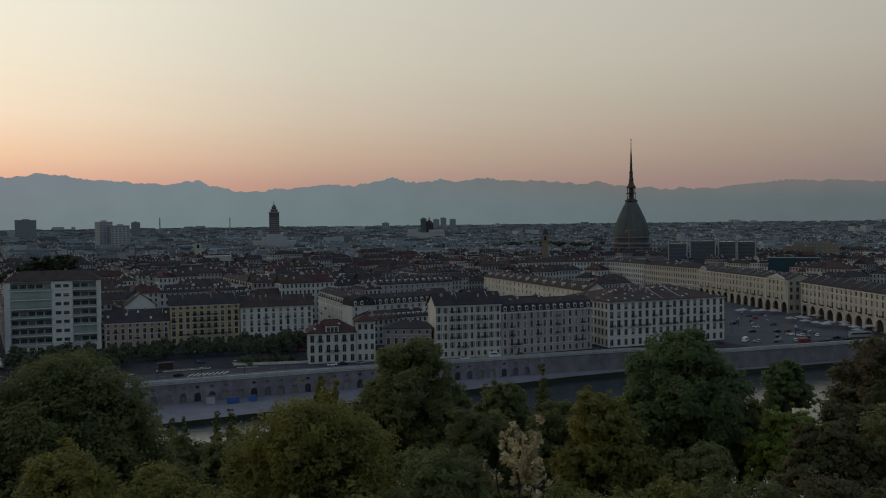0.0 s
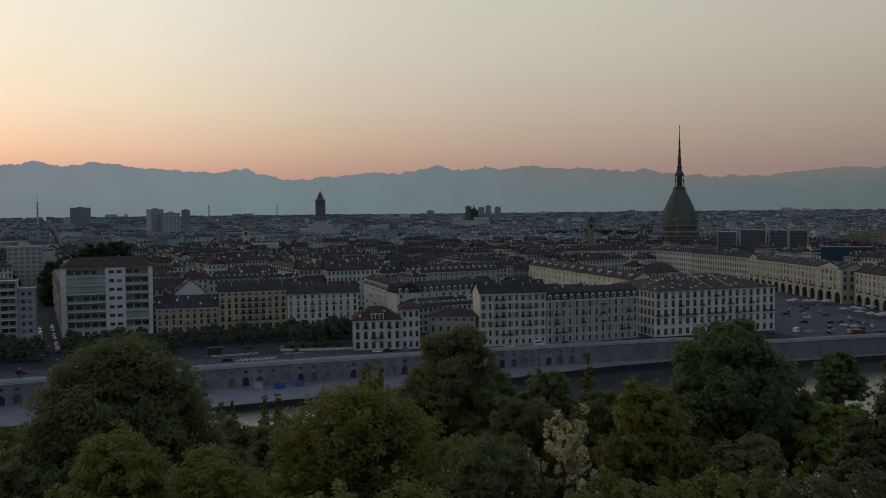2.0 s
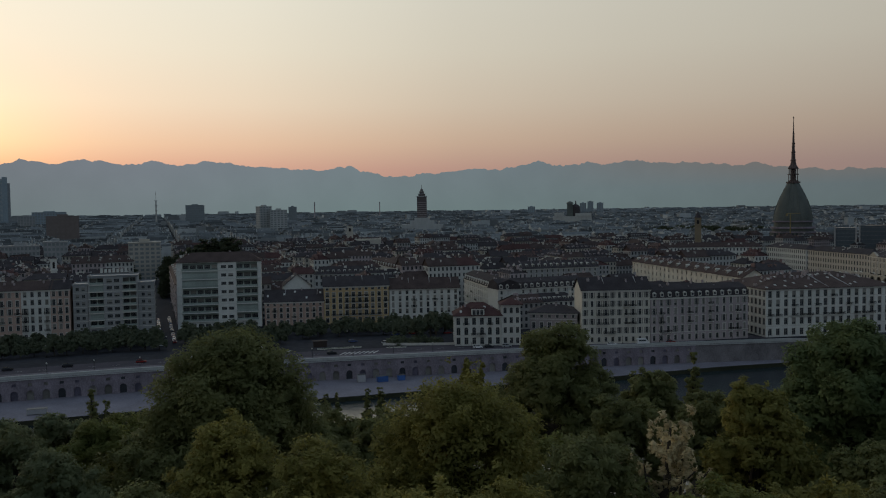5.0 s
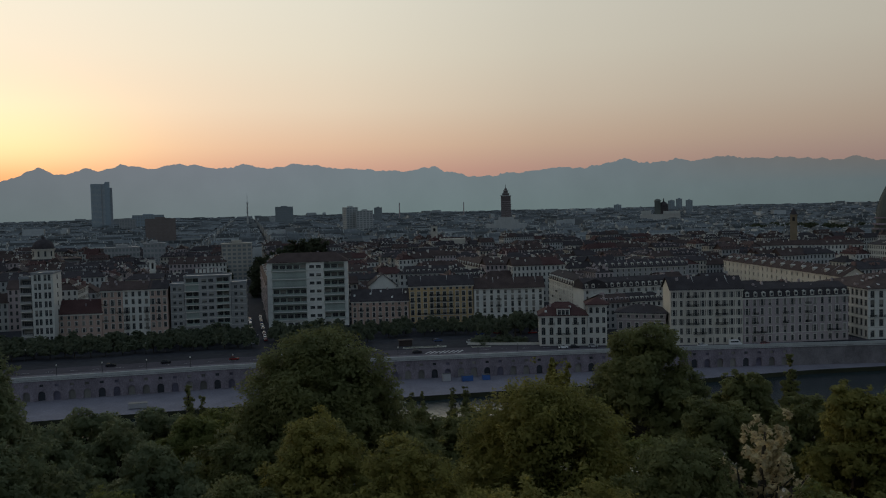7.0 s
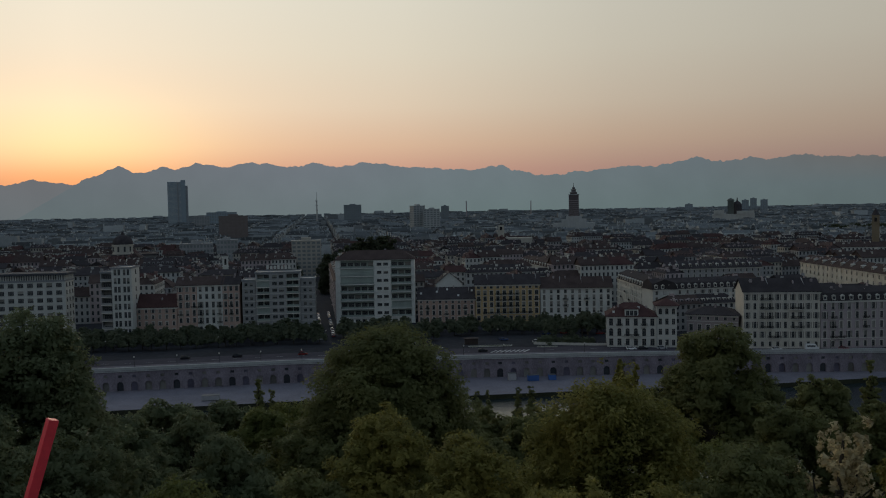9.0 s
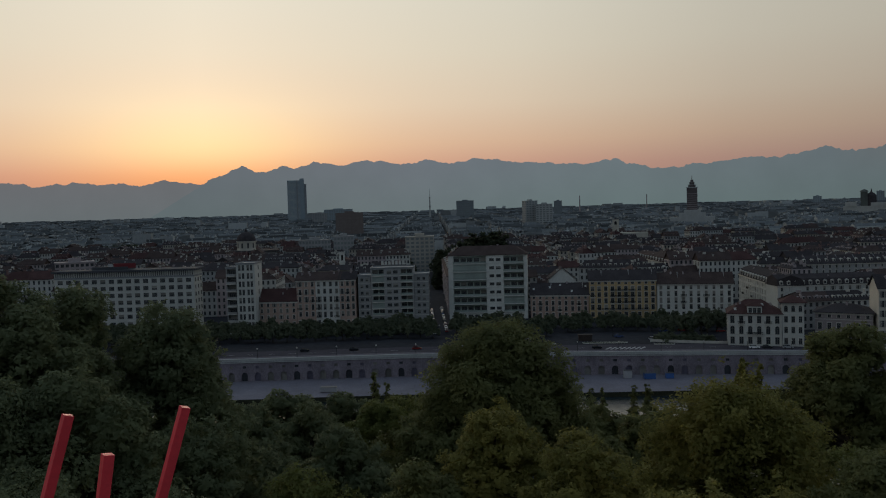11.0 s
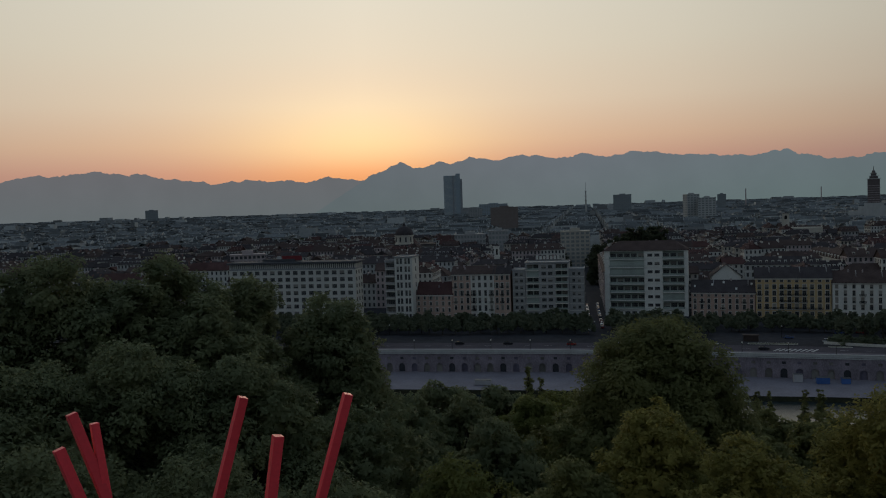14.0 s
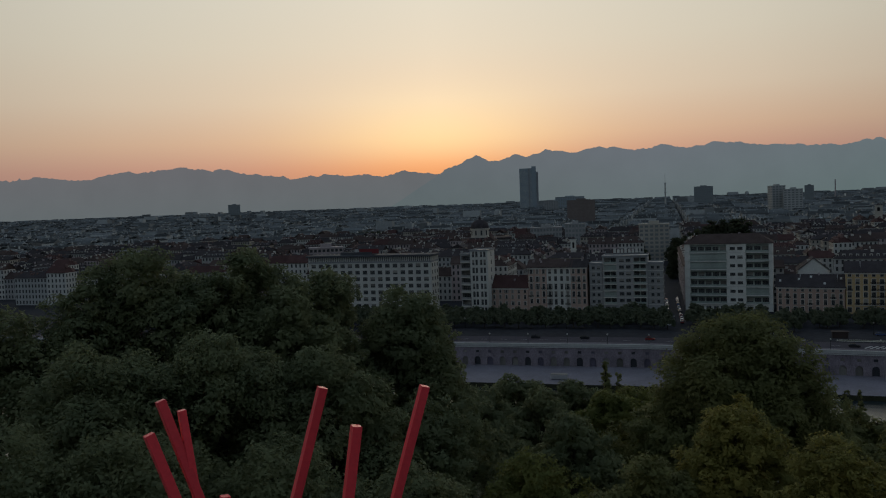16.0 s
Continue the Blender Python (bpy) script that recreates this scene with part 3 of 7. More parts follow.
def house(label, p0, p1, depth, floors, bays, wall, roof, roof_kind="gable", rise=5.0, eave=None, win=(1.2, 2.0), ground="door", shutters=0, balconies=(), dormers=0, chimneys=4, side_bays=0, name="apartment_house", base=0.0, courses=(), rng_seed=1, slots=None, margin=0.0, group="riverfront houses", over=0.7, arched=(), skylights=0, pediments=()):
    """An old town house. floors: heights of the storeys; balconies: (storey, first bay, last bay)."""
    rng = random.Random(rng_seed)
    m, w = frame_of(p0, p1)
    root = new(name)
    root.matrix_basis = Matrix.Translation((0, 0, base)) @ m
    tagged(root, label, "house", group)
    eave = eave or sum(floors)
    s = Shape()
    step = (w - 2 * margin) / bays
    holes, z = [], 0.0
    wins = []
    for k, fh in enumerate(floors):
        ww, wh = win
        if k == 0 and ground == "shops":
            ww, wh, sill = step * 0.6, fh * 0.78, 0.1
        elif k == 0 and ground == "arches":
            for b in range(0, bays, 2):
                x = margin + step * (b + 1)
                holes.append((x - step * 0.68, x + step * 0.68, z + 0.02, z + fh * 0.86, 0.9, True))
            z += fh
            continue
        else:
            wh = min(wh, fh * 0.66)
            sill = (fh - wh) * 0.42
            if any(b[0] == k for b in balconies):
                sill, wh = 0.15, wh + (fh - wh) * 0.3
        if k == len(floors) - 1 and fh < 2.9:
            ww, wh, sill = ww * 0.85, fh * 0.5, fh * 0.25
        for b in range(bays):
            if slots and b not in slots and k > 0:
                continue
            x = margin + step * (b + 0.5)
            holes.append((x - ww / 2, x + ww / 2, z + sill, z + sill + wh, 0.35, k in arched))
            wins.append((x - ww / 2, z + sill, ww, wh, k))
        z += fh
    ident = Matrix.Identity(4)
    wall_face(s, w, eave, holes, ident)
    side = []
    turn_r, turn_l = pose(w, 0, 0, 0, 0, 90), pose(0, depth, 0, 0, 0, -90)
    for mm in (turn_r, turn_l):
        hs, z = [], 0.0
        if side_bays:
            st = depth / side_bays
            for k, fh in enumerate(floors):
                wh = min(win[1], fh * 0.62)
                for b in range(side_bays):
                    x = st * (b + 0.5)
                    hs.append((x - win[0] / 2, x + win[0] / 2, z + (fh - wh) * 0.42, z + (fh - wh) * 0.42 + wh, 0.3, False))
                    side.append((mm, x - win[0] / 2, z + (fh - wh) * 0.42, win[0], wh))
                z += fh
        wall_face(s, depth, eave, hs, mm)
    wall_face(s, w, eave, [], pose(w, depth, 0, 0, 0, 180))
    if roof_kind == "gable":
        for x in (0, w):
            s.face((x, 0, eave), (x, depth, eave), (x, depth / 2, eave + rise))
    part("wall", s.mesh("wall", PLASTER[wall]), root)
    if ground == "arches":
        t = Shape()
        t.box(0.1, 5.0, 0, w - 0.1, 5.3, floors[0]), t.box(0.1, 0.4, floors[0] * 0.93, w - 0.1, 5.0, floors[0])
        part("arcade_back", t.mesh("arcade_back", ARCADE_SHADE), root, "arcade back wall coloured dark as shade")
    for x, zz, ww, wh, k in wins:
        sh = 0
        if shutters and k > 0:
            sh = rng.choice([0, 0, 1, 3, 2] if shutters == 1 else [1, 1, 1, 0] if shutters == 2 else [0, 0, 0, 3] if shutters == 4 else [0, 3, 3, 2])
        add_window(root, pose(x, 0.28, zz), ww, wh, sh)
    for mm, x, zz, ww, wh in side:
        add_window(root, mm @ pose(x, 0.22, zz), ww, wh, 0)
    for k, b0, b1 in balconies:
        zz = sum(floors[:k]) + 0.1
        add_balcony(root, pose(margin + step * b0 + step * 0.08, 0, zz), step * (b1 - b0 + 1) - step * 0.16, 0.95)
    c = Shape()
    c.box(-0.45, -0.45, eave - 0.45, w + 0.45, 0.0, eave - 0.02), c.box(-0.25, -0.25, eave - 0.8, w + 0.25, 0.0, eave - 0.45)
    part("cornice", c.mesh("cornice", PLASTER["trim"]), root)
    for k in courses:
        zz = sum(floors[:k])
        c = Shape()
        c.box(-0.1, -0.14, zz - 0.15, w + 0.1, 0.0, zz + 0.12)
        part("string_course", c.mesh("string_course", PLASTER["trim"]), root)
    top = part("roof", roof_shape(roof_kind, w, depth, eave, rise, over, False).mesh("roof", TILE[roof]), root)
    run = (depth / 2 + over)
    for k in range(dormers):
        x = w * (k + 0.5) / dormers
        if roof_kind == "mansard":
            dm = pose(x, -0.1, eave + 0.35)
        else:
            dm = pose(x, 1.0, eave + 0.2 + rise * (1.0 + over) / run - 0.25)
        d = part("dormer", DORMER[0], top, at=dm)
        part("pane", DORMER[1], root, at=dm)
    slope = math.degrees(math.atan2(rise, depth / 2))
    for k in range(skylights):
        y = rng.uniform(1.2, depth / 2 - 1.5)
        sk = Shape()
        sk.box(-0.5, -0.7, 0, 0.5, 0.7, 0.12)
        part("skylight", sk.mesh("skylight", PLASTER["concrete"]), root, at=pose(w * (k + rng.uniform(0.2, 0.8)) / skylights, y, eave + 0.32 + rise * (y + over) / (depth / 2 + over), slope))
    for x0, x1 in pediments:
        pd = Shape()
        pd.rings([[(x0, y, eave - 0.1), (x1, y, eave - 0.1), ((x0 + x1) / 2, y, eave + 3.4)] for y in (-0.7, 1.2)])
        part("pediment", pd.mesh("pediment", PLASTER[wall]), root)
        for x in (x0 + 0.3, x1 - 1.1):
            pv = Shape()
            pv.box(x, -0.35, floors[0], x + 0.8, 0.0, eave - 0.8)
            part("pilaster", pv.mesh("pilaster", PLASTER["trim"]), root)
    if roof_kind in ("gable", "hip") and w > 24:
        for k in range(int(w / 11)):
            x = w * (k + 0.7) / int(w / 11) + rng.uniform(-2, 2)
            inset = min(w, depth) / 2 * 0.95 if roof_kind == "hip" else 0
            if not inset < x < w - inset:
                continue
            p = Shape()
            p.tube((x, 0.2, eave + 0.3), (x, depth / 2, eave + rise + 0.2), 0.3, 0.3, 4)
            part("party_wall", p.mesh("party_wall", PLASTER["grey"]), root)
    for k in range(chimneys):
        x, y = rng.uniform(1, w - 1), rng.uniform(0.25, 0.75) * depth
        share = 1 - abs(y - depth / 2) / (depth / 2)
        if roof_kind == "hip":
            share = min(share, x / (min(w, depth) / 2), (w - x) / (min(w, depth) / 2))
        zz = eave + (rise * share if roof_kind != "flat" else 0.4)
        part("chimney", CHIMNEY, root, at=pose(x, y, zz, 0, 0, rng.choice((0, 90))))
    return root


def slab(label, p0, p1, depth, floor_h, count, zones, wall, roof="red", roof_kind="hip", rise=3.5, attic=True, ground_h=3.5, rng_seed=3, name="apartment_block", panel="greenish", wide=1.8, tall=0.5, side_cols=0):
    """A post-war block. zones: (share from, share to, 'windows' or 'loggia', openings on a floor)."""
    rng = random.Random(rng_seed)
    m, w = frame_of(p0, p1)
    root = new(name)
    root.matrix_basis = m
    tagged(root, label, "apartment block", "riverfront houses")
    eave = ground_h + floor_h * count
    holes, wins, backs, bals, blinds = [], [], [], [], []
    for k in range(count + 1):
        z = 0.0 if k == 0 else ground_h + floor_h * (k - 1)
        fh = ground_h if k == 0 else floor_h
        for a, b, kind, n in zones:
            x0, x1 = a * w, b * w
            st = (x1 - x0) / n
            if kind == "loggia" and k > 0:
                holes.append((x0 + 0.15, x1 - 0.15, z + 0.12, z + fh - 0.45, 2.2, False))
                backs.append((x0 + 0.15, x1 - 0.15, z + 0.12, z + fh - 0.45))
                bals.append((x0, x1 - x0, z + 0.12, 0.8))
                if rng.random() < 0.2:
                    blinds.append((x0 + 0.15, x1 - 0.15, z + 1.1, z + fh - 0.45))
                    continue
                for i in range(n):
                    ww = st * 0.8
                    wins.append((x0 + st * (i + 0.5) - ww / 2, 2.12, z + 0.3, ww, 2.6, rng.choice((0, 0, 0, 0, 3))))
            else:
                for i in range(n):
                    ww = min(wide, st * 0.7)
                    xx = x0 + st * (i + 0.5) - ww / 2
                    holes.append((xx, xx + ww, z + fh * 0.28, z + fh * (0.28 + tall), 0.3, False))
                    wins.append((xx, 0.24, z + fh * 0.28, ww, fh * tall, rng.choice((0, 0, 0, 3))))
    s = Shape()
    wall_face(s, w, eave, holes, Matrix.Identity(4))
    for a, b, c, d in backs:
        s.face((a, 2.2, c), (b, 2.2, c), (b, 2.2, d), (a, 2.2, d), slot=1)
    for mm, ln in ((pose(w, 0, 0, 0, 0, 90), depth), (pose(0, depth, 0, 0, 0, -90), depth), (pose(w, depth, 0, 0, 0, 180), w)):
        wall_face(s, ln, eave, [], mm)
    part("wall", s.mesh("wall", PLASTER[wall], PLASTER[panel]), root)
    for a, b, c, d in blinds:
        bl = Shape()
        for k in range(3):
            bl.box(a + (b - a) * k / 3 + 0.03, -0.3, c, a + (b - a) * (k + 1) / 3 - 0.03, -0.2, d)
        part("sun_blind", bl.mesh("sun_blind", PLASTER[panel]), root, "lowered canvas sun blind")
    for x, y, z, ww, wh, sh in wins:
        add_window(root, pose(x, y, z), ww, wh, sh, True)
    for k in range(1, count + 1):
        for i in range(side_cols):
            yy = depth * (i + 0.5) / side_cols - 0.8
            for mm in (pose(w + 0.03, 0, 0, 0, 0, 90),):
                add_window(root, mm @ pose(yy, -0.05, ground_h + floor_h * (k - 1) + floor_h * 0.3), 1.6, floor_h * 0.5, 0, True)
    for x, ww, z, dep in bals:
        add_balcony(root, pose(x, 0, z), ww, dep, True, panel)
    for k in range(1, count + 1):
        z = ground_h + floor_h * (k - 1)
        c = Shape()
        c.box(-0.06, -0.1, z - 0.12, w + 0.06, 0, z + 0.1)
        for a, b, kind, n in zones:
            if kind == "loggia":
                c.box(a * w - 0.1, -0.86, z - 0.38, b * w + 0.1, -0.1, z + 0.11)
        part("string_course", c.mesh("string_course", PLASTER["white" if wall == "white" else "trim"]), root)
    part("roof", roof_shape(roof_kind, w, depth, eave, rise, 0.6).mesh("roof", TILE[roof]), root)
    return root

# ---- the riverfront, from the hotel in the south-west to the square in the north ----
HOTEL = slab("long pale hotel with wide windows and a slotted attic", (-188, 460), (-110.5, 452.5), 13, 3.9, 6, [(0.01, 0.99, "windows", 16)], "white", roof="grey", roof_kind="flat", ground_h=5.6, rng_seed=11, name="hotel", wide=2.9, tall=0.55, side_cols=3)
hotel_w = math.hypot(77.5, 7.5)
s, g, top = Shape(), Shape(), Shape()
g.box(0.6, 0.5, 29.2, hotel_w - 0.6, 12.5, 32.6)
s.box(0, -0.1, 29.2, 0.6, 0.7, 32.4)
pier = s.mesh("attic_pier", PLASTER["concrete"])
for k in range(65):
    part("attic_pier", pier, HOTEL, at=pose(k * (hotel_w - 0.6) / 64, 0, 0))
for k in range(1, 11):
    part("attic_pier", pier, HOTEL, at=pose(hotel_w - 0.65, 0.4 + k * 1.2, 0))
top.box(-1.2, -1.2, 32.4, hotel_w + 1.2, 14.2, 33.5), top.box(20, 3, 33.5, 40, 10, 35.2)
part("attic_glazing", g.mesh("attic_glazing", GLASS), HOTEL)
part("cornice", top.mesh("cornice", surface("dark_metal_cornice", (0.07, 0.075, 0.085), var=0.2)), HOTEL, "dark overhanging cornice")
slab("narrow grey stack of open loggias beside the hotel", (-91.5, 444), (-85.6, 443.4), 12, 4.1, 7, [(0.06, 0.94, "loggia", 1)], "grey", roof="grey", roof_kind="flat", ground_h=4.5, rng_seed=12, panel="grey")
slab("tall narrow block with a pale glazed front", (-85.4, 441), (-75.6, 440.2), 16, 4.4, 7, [(0.08, 0.46, "windows", 2), (0.54, 0.92, "windows", 2)], "white", roof="grey", roof_kind="flat", ground_h=4.5, rng_seed=15, wide=1.7, tall=0.66, side_cols=1)
house("low red-roofed house with a stained pink front", (-75.5, 448), (-54.5, 445), 14, [4, 3.6, 3.4, 3.0], 6, "pink", "red", rise=6.5, chimneys=3, shutters=1, rng_seed=21)
house("narrow pink-grey house with balconies", (-54.3, 445), (-44, 444), 13, [5.0, 4.2, 4.1, 4.1, 4.0, 3.8], 3, "pink", "brown", rise=4.0, win=(1.4, 2.4), balconies=((2, 0, 0), (3, 2, 2), (4, 0, 0)), shutters=1, rng_seed=22)
house("white six-storey house with small balconies", (-44, 444), (-31, 442.5), 13, [5.0, 4.2, 4.1, 4.1, 4.0, 3.8], 4, "white", "brown", rise=4.0, win=(1.4, 2.4), balconies=((1, 0, 0), (1, 3, 3), (2, 0, 0), (2, 3, 3), (3, 0, 0), (3, 3, 3)), shutters=1, rng_seed=23)
house("narrow rose house with a dark attic", (-31, 442.5), (-22.3, 441.5), 13, [5.0, 4.2, 4.1, 4.1, 4.0, 3.8], 3, "pink", "dark", rise=4.0, win=(1.4, 2.4), balconies=((2, 1, 1), (3, 1, 1), (4, 1, 1)), shutters=1, rng_seed=24)
slab("plain grey side wing of a post-war apartment block", (-20.9, 442.4), (-14.1, 441.9), 14, 3.6, 6, [(0.1, 0.9, "windows", 2)], "grey", roof="grey", roof_kind="flat", ground_h=5.0, rng_seed=17, wide=1.5, tall=0.42)
slab("grey post-war apartment block with stacked balconies", (-13.9, 440.6), (9.2, 438.9), 15, 3.55, 7, [(0.03, 0.31, "loggia", 2), (0.35, 0.65, "windows", 2), (0.69, 0.97, "loggia", 2)], "grey", roof="grey", roof_kind="flat", ground_h=5.6, rng_seed=13, panel="greenish", wide=3.0, tall=0.46)
slab("plain grey corner wing beside the side street", (9.4, 440.2), (17.0, 439.6), 14, 3.6, 6, [(0.12, 0.88, "windows", 2)], "grey", roof="grey", roof_kind="flat", ground_h=5.0, rng_seed=18, wide=1.5, tall=0.42, side_cols=3)
slab("pale nine-storey apartment block with green balcony panels", (29, 454), (72, 446), 15, 4.5, 7, [(0.06, 0.485, "loggia", 5), (0.51, 0.68, "windows", 2), (0.70, 0.96, "loggia", 3)], "white", roof="brown", ground_h=4.0, rng_seed=14, rise=5.0, wide=2.9, tall=0.34)
house("low pink house under a dark roof", (73.5, 445.5), (104, 437.2), 14, [4, 3.2, 3.0, 2.6], 9, "pink", "dark", rise=6.0, win=(1.45, 2.2), shutters=4, skylights=5, balconies=((1, 4, 4), (2, 1, 1), (2, 7, 7)), rng_seed=25)
house("ochre-yellow five-storey house with long balconies", (104.3, 437), (139, 429.6), 14, [4.5, 3.6, 3.4, 3.3, 3.1, 2.6], 10, "yellow", "dark", rise=5.0, win=(1.8, 2.4), balconies=((1, 1, 8), (2, 3, 6), (3, 3, 6), (4, 3, 6), (3, 0, 0), (3, 9, 9)), shutters=4, rng_seed=26)
house("white house with tall narrow windows", (139.4, 429.4), (177, 419.5), 15, [4.2, 3.8, 3.6, 3.4, 3.1], 10, "white", "brown", rise=5.5, win=(1.4, 2.4), shutters=3, balconies=((2, 3, 3), (3, 6, 6), (3, 3, 3)), rng_seed=27)
VILLA = house("white villa with a red tiled roof", (141, 340), (161, 332.4), 16, [4.8, 4.6, 4.1], 6, "white", "red", roof_kind="hip", rise=5.5, win=(1.7, 2.9), side_bays=4, arched=(1,), skylights=2, courses=(1, 2), balconies=((1, 2, 3), (2, 1, 1), (2, 4, 4)), dormers=0, chimneys=3, rng_seed=28, name="villa")
house("white corner tower of the villa under a red pyramid roof", (161.2, 332.3), (169, 329.2), 9, [4.8, 4.6, 4.4, 4.6], 3, "white", "red", roof_kind="hip", rise=2.8, win=(1.4, 2.5), arched=(3,), side_bays=2, courses=(1, 2, 3), chimneys=0, rng_seed=29, name="villa_tower", over=1.2)
vw, ve = math.hypot(20, 7.6), 13.5
s = Shape()
s.box(vw / 2 - 2.9, -0.25, ve, vw / 2 + 2.9, 4.2, ve + 3.3)
part("gable_dormer", s.mesh("gable_dormer", PLASTER["white"]), VILLA, "white triple-windowed roof dormer")
part("dormer_roof", roof_shape("hip", 5.8, 4.4, 0, 1.4, 0.5).mesh("dormer_roof", TILE["red"]), VILLA, at=pose(vw / 2 - 2.9, -0.2, ve + 3.3))
for k in (-1, 0, 1):
    add_window(VILLA, pose(vw / 2 + k * 1.75 - 0.7, -0.36, ve + 0.6), 1.4, 2.1, 0, True)
for k in (-1, 1):
    s = Shape()
    s.box(-0.35, -0.2, 0, 0.35, 0, ve - 0.8)
    part("corner_pilaster", s.mesh("corner_pilaster", PLASTER["trim"]), VILLA, at=pose(vw / 2 + k * (vw / 2 - 0.45), 0, 0))
house("low dark classical house with paired windows", (176.0, 333.5), (193.9, 321.4), 16, [5.6, 5.4, 2.8], 6, "mauve", "dark", roof_kind="hip", rise=3.2, win=(1.5, 2.8), side_bays=4, courses=(1, 2), chimneys=1, over=1.1, rng_seed=30)
house("six-storey ivory house with a bare gable wall", (194.3, 318), (224.2, 308.2), 15, [4.6, 4.2, 4.1, 4.0, 3.9, 3.6], 10, "sand", "dark", rise=5.2, shutters=2, balconies=((1, 3, 4), (2, 2, 3), (2, 6, 7), (3, 2, 3), (4, 2, 3), (4, 6, 7), (3, 6, 7), (5, 2, 3)), courses=(1,), chimneys=12, rng_seed=31)
house("mauve-grey house with a row of pale dormers", (224.4, 308.1), (273, 300), 15, [4.4, 4.2, 4.1, 4.0, 3.7], 14, "mauve", "dark", roof_kind="mansard", rise=5.5, shutters=1, dormers=13, win=(1.3, 2.3), balconies=((1, 1, 2), (1, 11, 12), (2, 1, 1), (2, 5, 5), (3, 5, 5), (3, 8, 8), (2, 8, 8), (3, 1, 1), (2, 12, 12), (3, 12, 12), (4, 8, 8)), courses=(1,), chimneys=14, rng_seed=32)
house("broad white palace block at the corner of the square", (281, 297), (349, 282.5), 42, [5.2, 4.6, 4.4, 4.2, 4.0], 17, "white", "brown", roof_kind="hip", rise=6.0, win=(1.9, 2.9), shutters=4, side_bays=12, balconies=((2, 0, 0), (2, 1, 1), (2, 3, 3), (2, 4, 5), (2, 7, 9), (2, 11, 11), (2, 12, 13), (2, 15, 16), (3, 3, 3), (3, 6, 6), (3, 10, 10), (3, 13, 13), (4, 8, 8)), courses=(1, 2, 3, 4), dormers=0, skylights=34, chimneys=60, rng_seed=33)
house("long ochre arcaded palace along the square", (534, 458), (480, 337), 18, [8.4, 5.2, 4.7, 3.7], 26, "ochre_plaster", "dark", roof_kind="gable", rise=4.0, ground="arches", shutters=3, courses=(1, 2, 3), side_bays=4, win=(2.1, 3.2), chimneys=14, pediments=((1, 15), (104, 131)), balconies=tuple((1, b, b) for b in range(1, 25, 2)), rng_seed=34, name="arcaded_palace", group="square palaces")
house("cream arcaded palace beside the river bridge", (482, 329), (420, 219), 18, [8, 5, 4.5, 3.6], 24, "cream", "dark", roof_kind="gable", rise=4.5, ground="arches", shutters=3, courses=(1, 2, 3), side_bays=4, win=(2.1, 3.2), chimneys=14, balconies=tuple((1, b, b) for b in range(1, 23, 2)), rng_seed=35, name="arcaded_palace", group="square palaces")
house("long street front receding from the palace block", (354, 508), (322, 358), 14, [5, 4.4, 4.2, 4.2, 3.8], 24, "sand", "brown", rise=4.5, dormers=12, chimneys=26, rng_seed=37)
PROMENADE = surface("worn_promenade_slabs", (0.118, 0.108, 0.125), var=0.3, scale=1.5, bump=0.1)
strip("road", 9.8, 24, 0.03, ASPHALT, "dark asphalt embankment road", "road", x1=280)
house("white corner house with tall dormers, street wing", (198, 461), (186.2, 389), 13, [4.6, 4.2, 3.9, 3.6, 3.0], 16, "white", "dark", roof_kind="mansard", rise=5.2, dormers=14, shutters=1, balconies=((2, 2, 2), (2, 6, 6), (2, 10, 10), (3, 4, 4)), courses=(1,), chimneys=8, rng_seed=38)
house("white corner house with tall dormers, front wing", (186, 388), (237, 387), 13, [4.6, 4.2, 3.9, 3.6, 3.0], 12, "white", "dark", roof_kind="mansard", rise=5.2, dormers=14, shutters=1, balconies=((2, 2, 2), (3, 6, 6)), courses=(1,), chimneys=12, rng_seed=39)
house("long white house with a dormered roof, street wing", (192, 641), (189, 555), 13, [4.6, 4.2, 3.9, 3.6, 3.0], 12, "white", "brown", roof_kind="mansard", rise=5.2, dormers=12, chimneys=10, rng_seed=40)
house("long white house with a dormered roof, front wing", (189.3, 554), (238, 538), 13, [4.6, 4.2, 3.9, 3.6, 3.0], 13, "white", "brown", roof_kind="mansard", rise=5.2, dormers=12, shutters=1, balconies=((2, 2, 2), (2, 8, 8)), chimneys=10, rng_seed=41)
house("grey house with a dark dormered roof", (256, 511), (322, 505), 13, [4.6, 4.2, 3.9, 3.6, 3.0], 16, "grey", "dark", rise=5.0, dormers=14, chimneys=10, rng_seed=42)
strip("pavement", 1.0, 9.8, 0.12, PROMENADE, "pale stone riverside promenade", "pavement", x1=250)

SIGN = tagged(new("roof_sign"), "red sign board with a pale emblem on the hotel roof", "sign")
SIGN.matrix_basis = pose(-150, 460, 33.8, 0, 0, -6)
b = Shape()
b.box(-6.0, 0, 0.6, 6.5, 0.3, 3.2)
part("board", b.mesh("board", surface("red_sign_paint", (0.17, 0.025, 0.03), rough=0.5, var=0.1, bump=0.0)), SIGN)
b = Shape()
b.box(-9.0, 0, 0.6, -6.6, 0.3, 3.0)
part("emblem", b.mesh("emblem", WHITE_PAINT), SIGN)
b = Shape()
b.box(-8.5, 0.3, 0, 6.0, 0.6, 0.6)
part("support", b.mesh("support", STEEL), SIGN)

